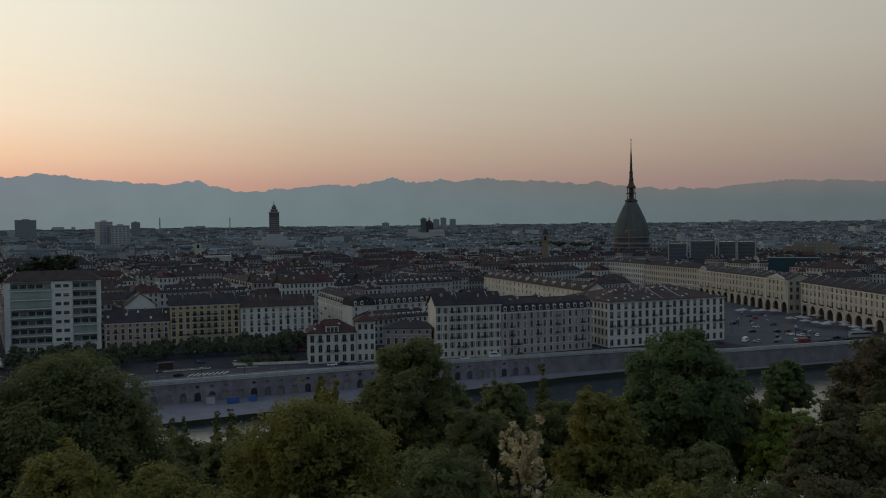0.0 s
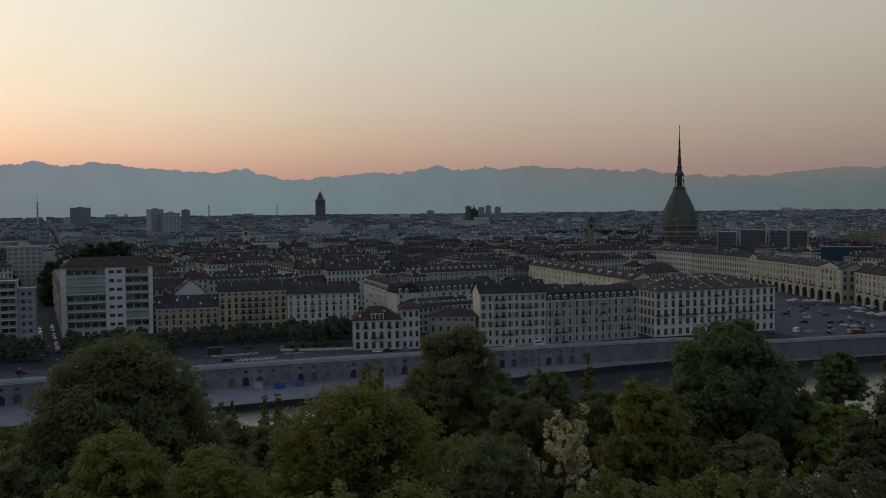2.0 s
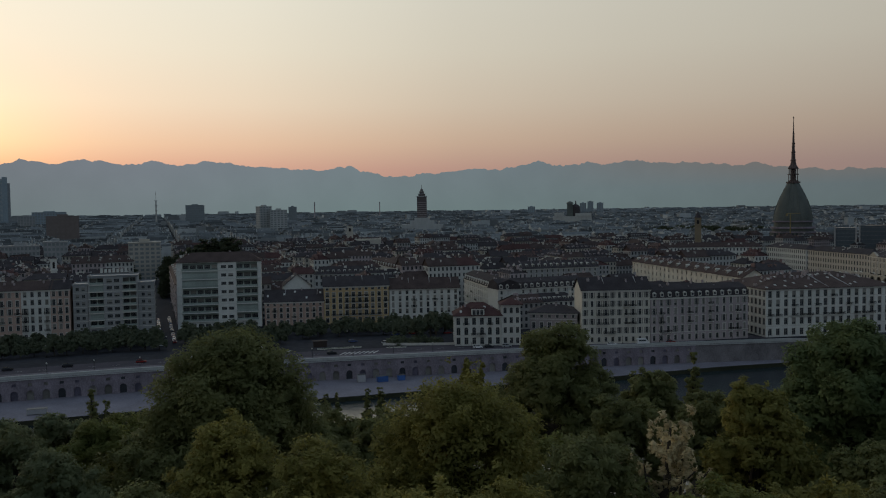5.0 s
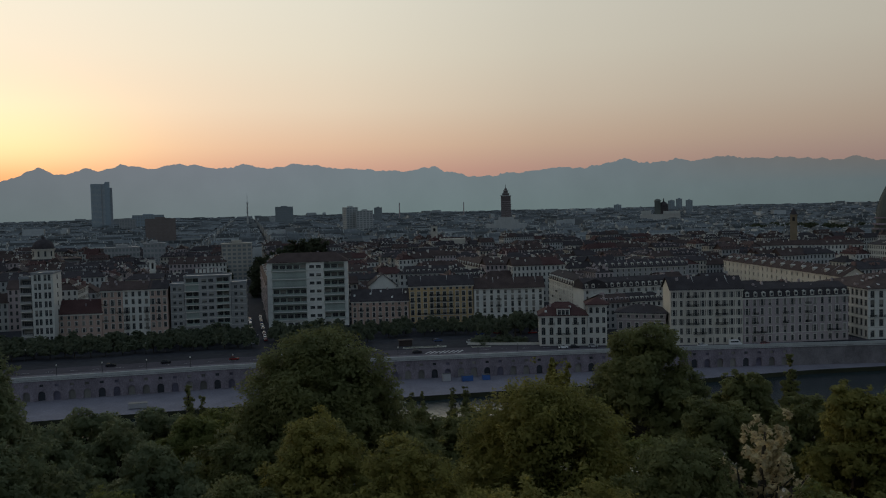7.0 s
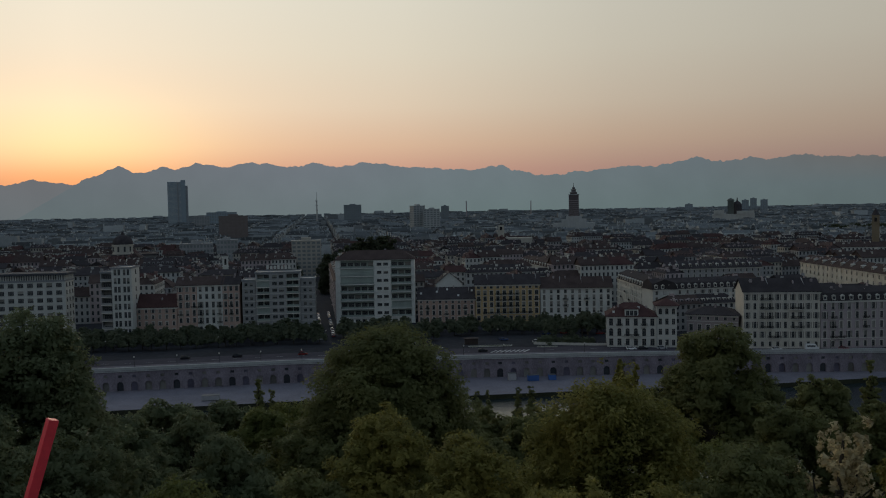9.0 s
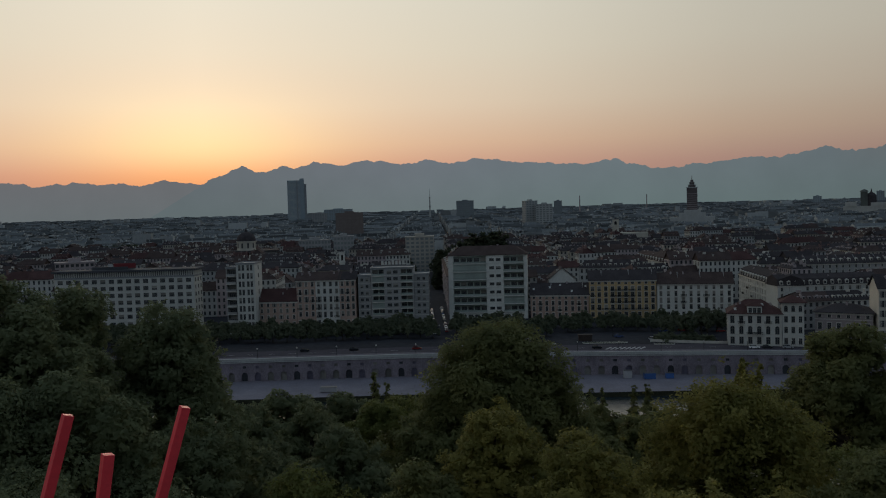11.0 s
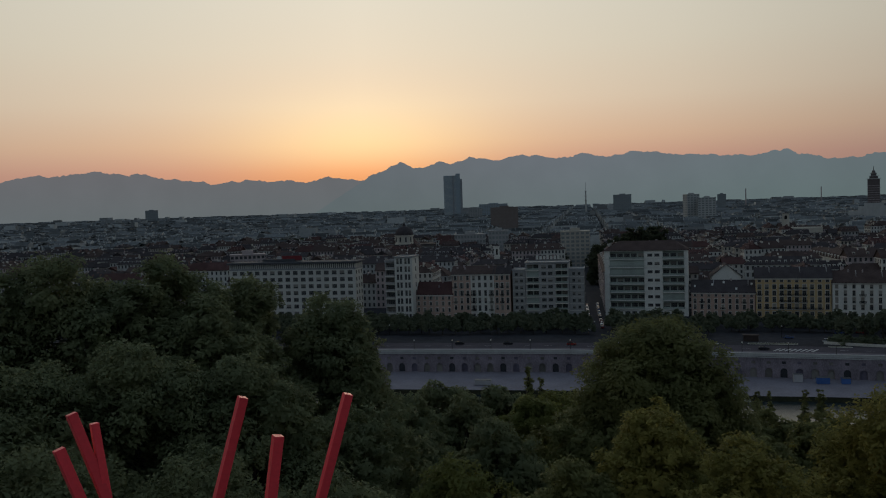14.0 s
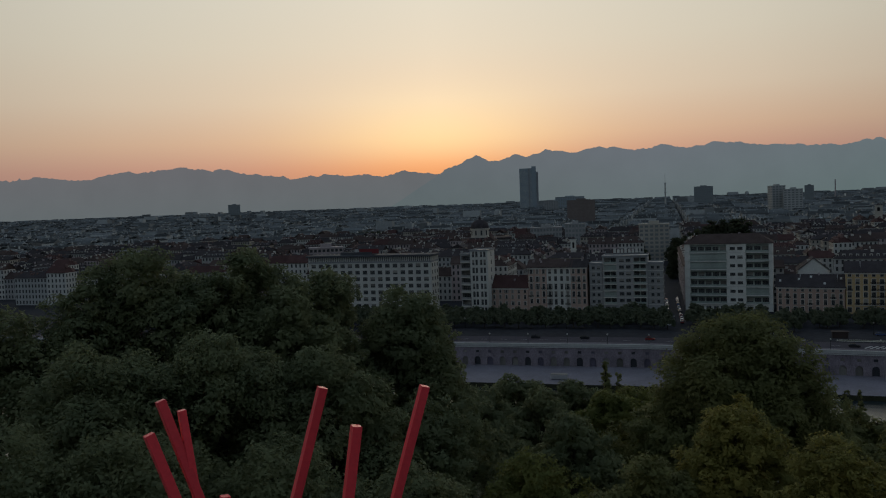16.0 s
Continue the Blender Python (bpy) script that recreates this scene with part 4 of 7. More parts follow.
LETTERS = tagged(new("roof_sign"), "row of pale block letters on a grey roof", "sign")
LETTERS.matrix_basis = pose(-1.5, 441.5, 32.1, 0, 0, -4.6)
for k in range(7):
    b = Shape()
    b.box(-6.6 + k * 1.9, 0, 0.5, -5.3 + k * 1.9, 0.25, 2.3 if k % 3 else 2.8)
    part("letter_bar", b.mesh("letter_bar", PLASTER["white"]), LETTERS)
b = Shape()
b.box(-7, 0.25, 0, 7, 0.4, 0.6), b.box(-7, 0.25, 1.2, 7, 0.35, 1.35)
part("support", b.mesh("support", STEEL), LETTERS)

# ---- the embankment wall ----


def embankment():
    root = tagged(new("embankment_wall"), "granite embankment wall with arched boathouse doors", "quay wall", kind="structure")
    xs = list(np.arange(-420, 641, 5.5))
    face, dark = Shape(), Shape()
    DOOR_PAINT = surface("faded_violet_door_paint", (0.13, 0.12, 0.16), var=0.3, bump=0.0)
    for i, (a, b) in enumerate(zip(xs[:-1], xs[1:])):
        m, w = frame_of((a, quay_y(a) - 0.35), (b, quay_y(b) - 0.35))
        m = Matrix.Translation((0, 0, -8.9)) @ m
        holes = []
        if -265 < a < 238:
            holes = [(1.45, 4.05, 0.3, 4.3, 0.9, True), (2.0, 3.5, 5.9, 7.0, 0.5, False)]
        wall_face(face if a < 240 else dark, w, 8.9, holes, m)
        for h in holes:
            q = [tuple(m @ Vector(p)) for p in ((h[0], h[4], h[2]), (h[1], h[4], h[2]), (h[1], h[4], h[3]), (h[0], h[4], h[3]))]
            d = Shape()
            d.face(*q)
            part("boathouse_door" if h[5] else "vent_window", d.mesh("door", (GLASS, SHUTTER, SHUTTER, DOOR_PAINT)[(i * 7) % 4]), root)
    part("masonry", face.mesh("masonry", PLASTER["stone"]), root)
    part("old_masonry", dark.mesh("old_masonry", surface("stained_rubble_stone", (0.185, 0.172, 0.178), var=0.5, streaks=0.3, bump=0.5)), root, "dark stained older masonry")
    cap = Shape()
    for a, b in zip(xs[:-1], xs[1:]):
        m, w = frame_of((a, quay_y(a) - 0.6), (b, quay_y(b) - 0.6))
        cap.box(0, 0, 0.0, w, 0.75, 1.0, m=m), cap.box(0, -0.12, 1.0, w, 0.87, 1.18, m=m), cap.box(0, -0.25, -0.5, w, 0, -0.15, m=m)
    part("parapet", cap.mesh("parapet", PLASTER["pale"]), root, "pale stone parapet")


embankment()

# ---- landmarks ----


def ground_at(x, y):
    return plain(math.hypot(x, y))


DOME_STONE = surface("dark_dome_stone", (0.105, 0.116, 0.106), var=0.3, scale=2.0, streaks=0.6, bump=0.2)
SPIRE_STONE = surface("dark_spire_stone", (0.10, 0.075, 0.07), var=0.2, bump=0.0)


def domed_tower():
    az, d = 45.0, 1098
    x, y = place(az, d)
    z = ground_at(x, y)
    root = new("domed_tower")
    root.matrix_basis = pose(x, y, z, 0, 0, -az)
    tagged(root, "huge grey square dome with a needle spire", "tower")
    sq = lambda r, p=0.62: [(r * math.copysign(abs(math.cos(a)) ** p, math.cos(a)), r * math.copysign(abs(math.sin(a)) ** p, math.sin(a))) for a in [2 * math.pi * (k + 0.5) / 32 for k in range(32)]]
    ring = lambda r, zz: [(px, py, zz) for px, py in sq(r * 0.88)]
    s = Shape()
    s.rings([ring(29.5, 0), ring(29.5, 26), ring(27.5, 26), ring(27.5, 31), ring(28.5, 31), ring(28.5, 33), ring(25, 33), ring(25, 39), ring(26, 39), ring(26, 41.5)])
    part("base", s.mesh("base", DOME_STONE), root)
    for z0, z1, r in ((11, 13, 30.6), (18.5, 20.5, 30.6), (26.2, 27.6, 30.2), (31.2, 33.2, 29.4), (39.0, 40.6, 27.4)):
        s = Shape()
        s.rings([ring(r, z0), ring(r, z1)])
        part("cornice", s.mesh("cornice", PLASTER["stone"]), root)
    # dark plates on the solid base, put in as shade between columns
    for k in range(4):
        for j in range(9):
            s = Shape()
            s.box(-21 + j * 4.9, -26.3, 21.2, -18.6 + j * 4.9, -25.8, 25.6)
            part("colonnade_opening", s.mesh("colonnade_opening", GLASS), root, at=pose(0, 0, 0, 0, 0, 90 * k))
    s = Shape()
    prof = [(24.8, 41.5), (24.8, 45), (24.0, 50), (22.3, 56), (19.8, 63), (16.5, 70), (13.0, 76.5), (9.6, 82.5), (7.0, 87)]
    s.rings([ring(r, zz) for r, zz in prof])
    part("dome", s.mesh("dome", DOME_STONE), root, "grey ribbed stone dome")
    for k in range(4):
        for off in (-0.33, 0.0, 0.33):
            rib = Shape()
            pts = [(r * 1.005, zz) for r, zz in prof]
            for (r0, z0), (r1, z1) in zip(pts[:-1], pts[1:]):
                rib.tube((off * r0 * 0.88, -r0 * 0.88, z0), (off * r1 * 0.88, -r1 * 0.88, z1), 0.35, 0.35, 4)
            part("rib", rib.mesh("rib", DOME_STONE), root, at=pose(0, 0, 0, 0, 0, 90 * k))
    s = Shape()
    s.lathe([(8.2, 86.5), (8.2, 88.5), (6.0, 88.6), (6.0, 90)], 8)
    for tier, (r, z0, z1) in enumerate(((5.4, 90, 97), (5.0, 98, 104))):
        for k in range(8):
            a = 2 * math.pi * (k + 0.5) / 8
            s.tube((r * math.cos(a), r * math.sin(a), z0), (r * math.cos(a), r * math.sin(a), z1), 0.5, 0.5, 6)
        s.lathe([(3.4, z0), (3.2, z1)], 8)
        s.lathe([(r + 1.1, z1), (r + 1.1, z1 + 1.0)], 8)
    part("lantern", s.mesh("lantern", SPIRE_STONE), root)
    s = Shape()
    s.lathe([(6.3, 105), (4.6, 107.5), (3.4, 110), (2.7, 114), (3.3, 114.4), (3.3, 115.4), (2.4, 116), (2.1, 124), (2.6, 124.4), (2.6, 125.2), (1.8, 125.6), (1.5, 135), (1.9, 135.3), (1.9, 136), (1.3, 136.4), (1.0, 147), (1.3, 147.4), (0.8, 148), (0.5, 158), (0.3, 166), (0.6, 166.4), (0.6, 167.3), (0.1, 168.5)], 8)
    part("spire", s.mesh("spire", SPIRE_STONE), root)


domed_tower()


# Paler copy of the window glass for far towers, haze put into its colour.
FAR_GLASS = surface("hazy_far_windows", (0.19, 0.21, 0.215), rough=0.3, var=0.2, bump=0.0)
BROWN_PANEL = surface("brown_cladding", (0.20, 0.165, 0.15), var=0.15, bump=0.0)


def tower_block(label, az, d, w, dep, top_el, mat, rows=12, cols=5, name="tower_block", turn=0.0, glass=None):
    """A plain high block with rows of windows."""
    x, y = place(az, d)
    z = ground_at(x, y)
    h = EYE + d * math.tan(radians(top_el)) - z
    root = new(name)
    root.matrix_basis = pose(x, y, z, 0, 0, -az + turn)
    tagged(root, label, "high-rise")
    s, g = Shape(), Shape()
    s.box(-w / 2, 0, 0, w / 2, dep, h), s.box(-w / 2 - 0.4, -0.4, h, w / 2 + 0.4, dep + 0.4, h + 0.8), s.box(-w / 6, dep * 0.3, h + 0.8, w / 6, dep * 0.7, h + 3.5)
    fh = h / rows
    for r in range(rows):
        for c in range(cols):
            x0 = -w / 2 + w * (c + 0.18) / cols
            g.box(x0, -0.06, r * fh + fh * 0.3, x0 + w * 0.64 / cols, 0.02, r * fh + fh * 0.85)
        for c in range(3):
            y0 = dep * (c + 0.2) / 3
            g.box(-w / 2 - 0.06, y0, r * fh + fh * 0.3, -w / 2 + 0.02, y0 + dep * 0.2, r * fh + fh * 0.85), g.box(w / 2 - 0.02, y0, r * fh + fh * 0.3, w / 2 + 0.06, y0 + dep * 0.2, r * fh + fh * 0.85)
    part("wall", s.mesh("wall", mat), root)
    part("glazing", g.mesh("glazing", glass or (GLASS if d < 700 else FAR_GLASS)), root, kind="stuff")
    return root


# the glass skyscraper, the brick tower, and other high things on the skyline
CURTAIN = surface("blue_grey_curtain_wall", (0.26, 0.31, 0.34), rough=0.25, var=0.15, bump=0.0)


def skyscraper():
    az, d = -6.65, 2700
    x, y = place(az, d)
    z = ground_at(x, y)
    h = EYE + d * math.tan(radians(2.36)) - z
    root = new("skyscraper")
    root.matrix_basis = pose(x, y, z, 0, 0, -az)
    tagged(root, "slim blue-grey glass skyscraper", "skyscraper")
    s = Shape()
    s.box(-32, 0, 0, 22, 40, h - 6), s.box(8, -1, 0, 22, 20, h)
    part("body", s.mesh("body", CURTAIN), root)
    s = Shape()
    s.box(22.2, 2, 0, 29, 36, h - 18), s.box(-3, -1.5, 0, 1, 0, h - 6)
    part("side_fin", s.mesh("side_fin", TILE["grey"]), root)
    g = Shape()
    for k in range(38):
        g.box(-32.2, -0.3, 8 + k * (h - 16) / 38, 22.2, -0.02, 8 + k * (h - 16) / 38 + 0.7)
    part("floor_bands", g.mesh("floor_bands", PLASTER["concrete"]), root, kind="stuff")


skyscraper()


def brick_tower():
    az, d = 20.35, 1600
    x, y = place(az, d)
    z = ground_at(x, y)
    top = EYE + d * math.tan(radians(1.72)) - z
    root = new("brick_tower")
    root.matrix_basis = pose(x, y, z, 0, 0, -az)
    tagged(root, "dark brick tower with a stepped crown and mast", "tower")
    tower_brick = surface("dark_tower_brick", (0.105, 0.09, 0.09), var=0.2, bump=0.0)
    s = Shape()
    s.box(-9.5, 0, 0, 9.5, 16, top - 22)
    part("shaft", s.mesh("shaft", tower_brick), root)
    for z0, z1, r in ((top - 22.6, top - 21.4, 10.6), (top - 17.6, top - 16.8, 7.6), (top - 12.4, top - 11.8, 5.4)):
        s = Shape()
        s.box(-r, 8 - r * 0.85, z0, r, 8 + r * 0.85, z1)
        part("cornice", s.mesh("cornice", PLASTER["pale"]), root, "pale stone cornice")
    s = Shape()
    s.box(-6.6, 2.5, top - 21.4, 6.6, 13.5, top - 17.6), s.box(-4.4, 4, top - 16.8, 4.4, 12, top - 12.4), s.lathe([(3.2, top - 11.8), (2.4, top - 8), (0.6, top - 7.2), (0.35, top)], 8, at=(0, 8))
    part("crown", s.mesh("crown", tower_brick), root)
    s = Shape()
    for k in range(16):
        s.box(9.0, 1, 8 + k * 4, 11.0, 9, 8.5 + k * 4), s.box(-9.1, -0.15, 9.5 + k * 4, 9.1, 0, 10.3 + k * 4)
    part("balcony_banding", s.mesh("balcony_banding", PLASTER["mauve"]), root, kind="stuff")
    s = Shape()
    s.box(-40, -4, 0, 40, 24, 27), s.box(-24, -6, 0, 24, 0, 35), s.box(-15, -7, 0, 15, -4, 40)
    part("podium", s.mesh("podium", PLASTER["pale"]), root)


brick_tower()
# Office wall colour lightened to blue-grey, with distance haze painted in.
HAZED_BLOCK = surface("hazed_office_wall", (0.20, 0.225, 0.235), var=0.2, bump=0.0)
tower_block("dark square office block on the skyline", 4.95, 2600, 55, 30, 0.5, HAZED_BLOCK, 10, 9)
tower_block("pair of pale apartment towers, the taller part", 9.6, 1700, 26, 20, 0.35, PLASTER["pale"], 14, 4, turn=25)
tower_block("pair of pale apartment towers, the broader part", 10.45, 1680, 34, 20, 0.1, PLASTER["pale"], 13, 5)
tower_block("plain grey tower on the skyline", 11.4, 2500, 24, 20, 0.3, HAZED_BLOCK, 12, 4)
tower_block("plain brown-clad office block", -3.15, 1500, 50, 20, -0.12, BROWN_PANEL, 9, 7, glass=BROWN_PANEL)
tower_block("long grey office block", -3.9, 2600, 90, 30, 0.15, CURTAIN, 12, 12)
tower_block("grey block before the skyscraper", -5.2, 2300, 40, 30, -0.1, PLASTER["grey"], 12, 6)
tower_block("dark square block in the far south-west", -27.05, 3600, 50, 30, 0.45, HAZED_BLOCK, 10, 6)
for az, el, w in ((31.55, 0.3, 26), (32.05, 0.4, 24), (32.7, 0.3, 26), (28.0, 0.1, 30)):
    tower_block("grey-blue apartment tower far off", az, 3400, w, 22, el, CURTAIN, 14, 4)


def mast(az, d, el):
    x, y = place(az, d)
    z = ground_at(x, y)
    h = EYE + d * math.tan(radians(el)) - z
    root = new("radio_mast")
    root.matrix_basis = pose(x, y, z)
    tagged(root, "slender lattice radio mast", "mast")
    s = Shape()
    s.tube((0, 0, 0), (0, 0, h * 0.75), 3.0, 1.6, 4), s.tube((0, 0, h * 0.75), (0, 0, h), 0.7, 0.4, 4)
    for k in (0.5, 0.62, 0.75):
        s.box(-4, -4, h * k, 4, 4, h * k + 1.5)
    part("lattice", s.mesh("lattice", PLASTER["pale"]), root)


mast(2.49, 2500, 1.45)
for az, d, el in ((12.9, 2800, 0.6), (17.4, 3200, 0.55)):
    x, y = place(az, d)
    stack = Shape()
    stack.lathe([(2.4, 0), (1.7, EYE + d * math.tan(radians(el)) - ground_at(x, y)), (1.9, EYE + d * math.tan(radians(el)) - ground_at(x, y) + 1)], 12)
    tagged(new("factory_chimney", stack.mesh("factory_chimney", PLASTER["mauve"])), "tall slim factory chimney on the skyline", "chimney").matrix_basis = pose(x, y, ground_at(x, y))

# ---- the old town behind the river: blocks on a street grid ----
GRID = radians(-2.5)


def town_xy(u, v):
    return u * math.cos(GRID) - v * math.sin(GRID), u * math.sin(GRID) + v * math.cos(GRID)


def in_square(x, y):
    """The open square and the street that leads from it."""
    if not 200 < y < 720:
        return False
    left = 352 + max(0.0, (y - 300)) * 0.52
    right = 440 + (y - 240) * 0.46
    return left - 4 < x < right + 28


def is_free(x, y, r=12):
    """True where generated houses may stand."""
    d = math.hypot(x, y)
    if x < -0.62 * y and d < 640:
        return False
    if y < quay_y(x) + 142 and x < 190:
        return False
    if y < quay_y(x) + 34:
        return False
    if 270 < x < 362 and y < 345 or 300 < x < 370 and 340 < y < 515:
        return False
    if in_square(x, y) or x > 540 + (y - 460) * 0.45 and 430 < y < 700 and x < 660 + (y - 460) * 0.4:
        return False
    if 176 < x < 248 and 376 < y < 470 or 178 < x < 250 and 528 < y < 650 or 250 < x < 330 and 500 < y < 530:
        return False
    if 4 < x < 54 and y < 650 or 560 < x < 625 and 470 < y < 700 or 490 < x < 620 and 640 < y < 710 or 110 < x < 168 and 480 < y < 530:
        return False
    if 14 - r < x - 0.02 * y < 22 + r * 0.4 and y < 1500:
        return False
    for az, dist, rad in ((45.0, 1098, 45), (20.35, 1600, 40), (9.6, 1700, 30), (10.45, 1680, 30), (-3.0, 1500, 30)):
        px, py = place(az, dist)
        if math.hypot(x - px, y - py) < rad:
            return False
    for az, dist, rad, _ in PARKS:
        px, py = place(az, dist)
        if math.hypot(x - px, y - py) < rad:
            return False
    return True


PARKS = [(6.5, 820, 16, 5.2), (4.9, 790, 14, 4.3), (3.9, 760, 9, 3.4), (3.2, 640, 8, 2.9), (-0.3, 740, 22, 2.4), (38.2, 1500, 60, 3.4), (35.0, 1600, 60, 2.2), (41.0, 1450, 60, 3.4), (-19.0, 1300, 60, 2.6), (12.5, 1350, 50, 2.4), (-3.4, 760, 15, 1.7)]  # bearing, distance, radius, size


def hipped(roof, w, d, ends):
    """The same roof with its ridge drawn in from the left (1), the right (2) or both ends (3)."""
    out = Shape()
    out.f, out.s = roof.f, roof.s
    for x, y, z in roof.v:
        if abs(y - d / 2) < 0.01 and (ends & 1 and x < 0 or ends & 2 and x > 0):
            x -= math.copysign(d * 0.45, x)
        out.v.append((x, y, z))
    return out


def town_house_template(w, d, h, floors, bays, wall, roof, rise, dormers, chimneys, seed, bare=False):
    """Shapes of a plain town house: wall, roof, small windows, chimneys with dormers."""
    rng = random.Random(seed)
    s, g = Shape(), Shape()
    s.box(-w / 2, 0, 0, w / 2, d, h), s.box(-w / 2 - 0.1, -0.35, h - 0.5, w / 2 + 0.1, 0, h - 0.05)
    fh = h / floors
    for k in range(floors):
        z0, z1 = k * fh + fh * 0.26, k * fh + fh * 0.84
        for b in range(bays):
            x = -w / 2 + w * (b + 0.5) / bays
            g.face((x - 0.65, -0.04, z0), (x + 0.65, -0.04, z0), (x + 0.65, -0.04, z1), (x - 0.65, -0.04, z1))
            g.face((x + 0.6, d + 0.04, z0), (x - 0.6, d + 0.04, z0), (x - 0.6, d + 0.04, z1), (x + 0.6, d + 0.04, z1))
            if rng.random() < 0.12:
                s.box(x - 0.9, -0.8, k * fh + fh * 0.14, x + 0.9, 0, k * fh + fh * 0.2)
        for c in range(0 if bare else 4):
            y = d * (c + 0.5) / 4
            for sx in (-w / 2 - 0.04, w / 2 + 0.04):
                g.face((sx, y - 0.6, z0), (sx, y + 0.6, z0), (sx, y + 0.6, z1), (sx, y - 0.6, z1))
    if bare:
        for x in (-w / 2, w / 2):
            s.face((x, 0, h), (x, d, h), (x, d / 2, h + rise))
    r = roof_shape("gable", w, d, h, rise, 0.6, not bare)
    r.v = [(x - w / 2, y, z) for x, y, z in r.v]
    if w > 30:
        r = hipped(r, w, d, 3)
    extra = Shape()
    for k in range(dormers):
        x, z = -w / 2 + w * (k + 0.5) / dormers, h + rise * 0.28
        extra.box(x - 0.75, 1.2, z - 0.6, x + 0.75, 3.4, z + 1.4)
        g.face((x - 0.45, 1.15, z), (x + 0.45, 1.15, z), (x + 0.45, 1.15, z + 1.1), (x - 0.45, 1.15, z + 1.1))
    for k in range(chimneys):
        x, y = rng.uniform(-w / 2 + 1, w / 2 - 1), rng.uniform(0.2, 0.8) * d
        zz = h + rise * (1 - abs(y - d / 2) / (d / 2))
        a, b = (0.9, 0.35) if rng.random() < 0.5 else (0.35, 0.9)
        extra.box(x - a, y - b, zz - 1, x + a, y + b, zz + rng.uniform(0.9, 1.7))
    return s, r, g, extra


TEMPLATES = []
_r = random.Random(5)
for i in range(22):
    w = _r.choice((16, 20, 24, 28))
    fl = _r.choice((4, 5, 5, 5, 6))
    wall = ("concrete", "grey", "pale", "concrete", "sand", "grey", "pale", "concrete", "mauve", "cream", "grey")[i % 11]
    roof = ("dark", "brown", "dark", "dark", "brown", "red", "dark", "brown", "dark")[i % 9]
    shapes = town_house_template(w, 12, fl * 3.6 + 1, fl, int(w / 2.7), wall, roof, _r.uniform(3.4, 4.8), _r.choice((0, 3, 5, 7)), _r.randint(3, 8), i)
    mats = (PLASTER[wall], TILE[roof], GLASS, PLASTER[("mauve", "grey", "brick", "trim")[i % 4]])
    variants = [shapes[1]] + [hipped(shapes[1], w, 12, k) for k in (1, 2, 3)]
    TEMPLATES.append((w, shapes, [s.mesh(n, m) for s, n, m in zip(shapes, ("wall", "roof", "glazing", "roof_clutter"), mats)], wall, roof, mats, variants, [v.mesh("roof", mats[1]) for v in variants]))
ROOF_WORDS = {"dark": "dark slate roof", "brown": "brown tiled roof", "red": "red tiled roof"}
WALL_WORDS = {"white": "white", "grey": "grey", "sand": "sand-coloured", "cream": "cream", "pink": "pink", "concrete": "pale grey", "mauve": "mauve-grey", "pale": "pale grey plastered"}


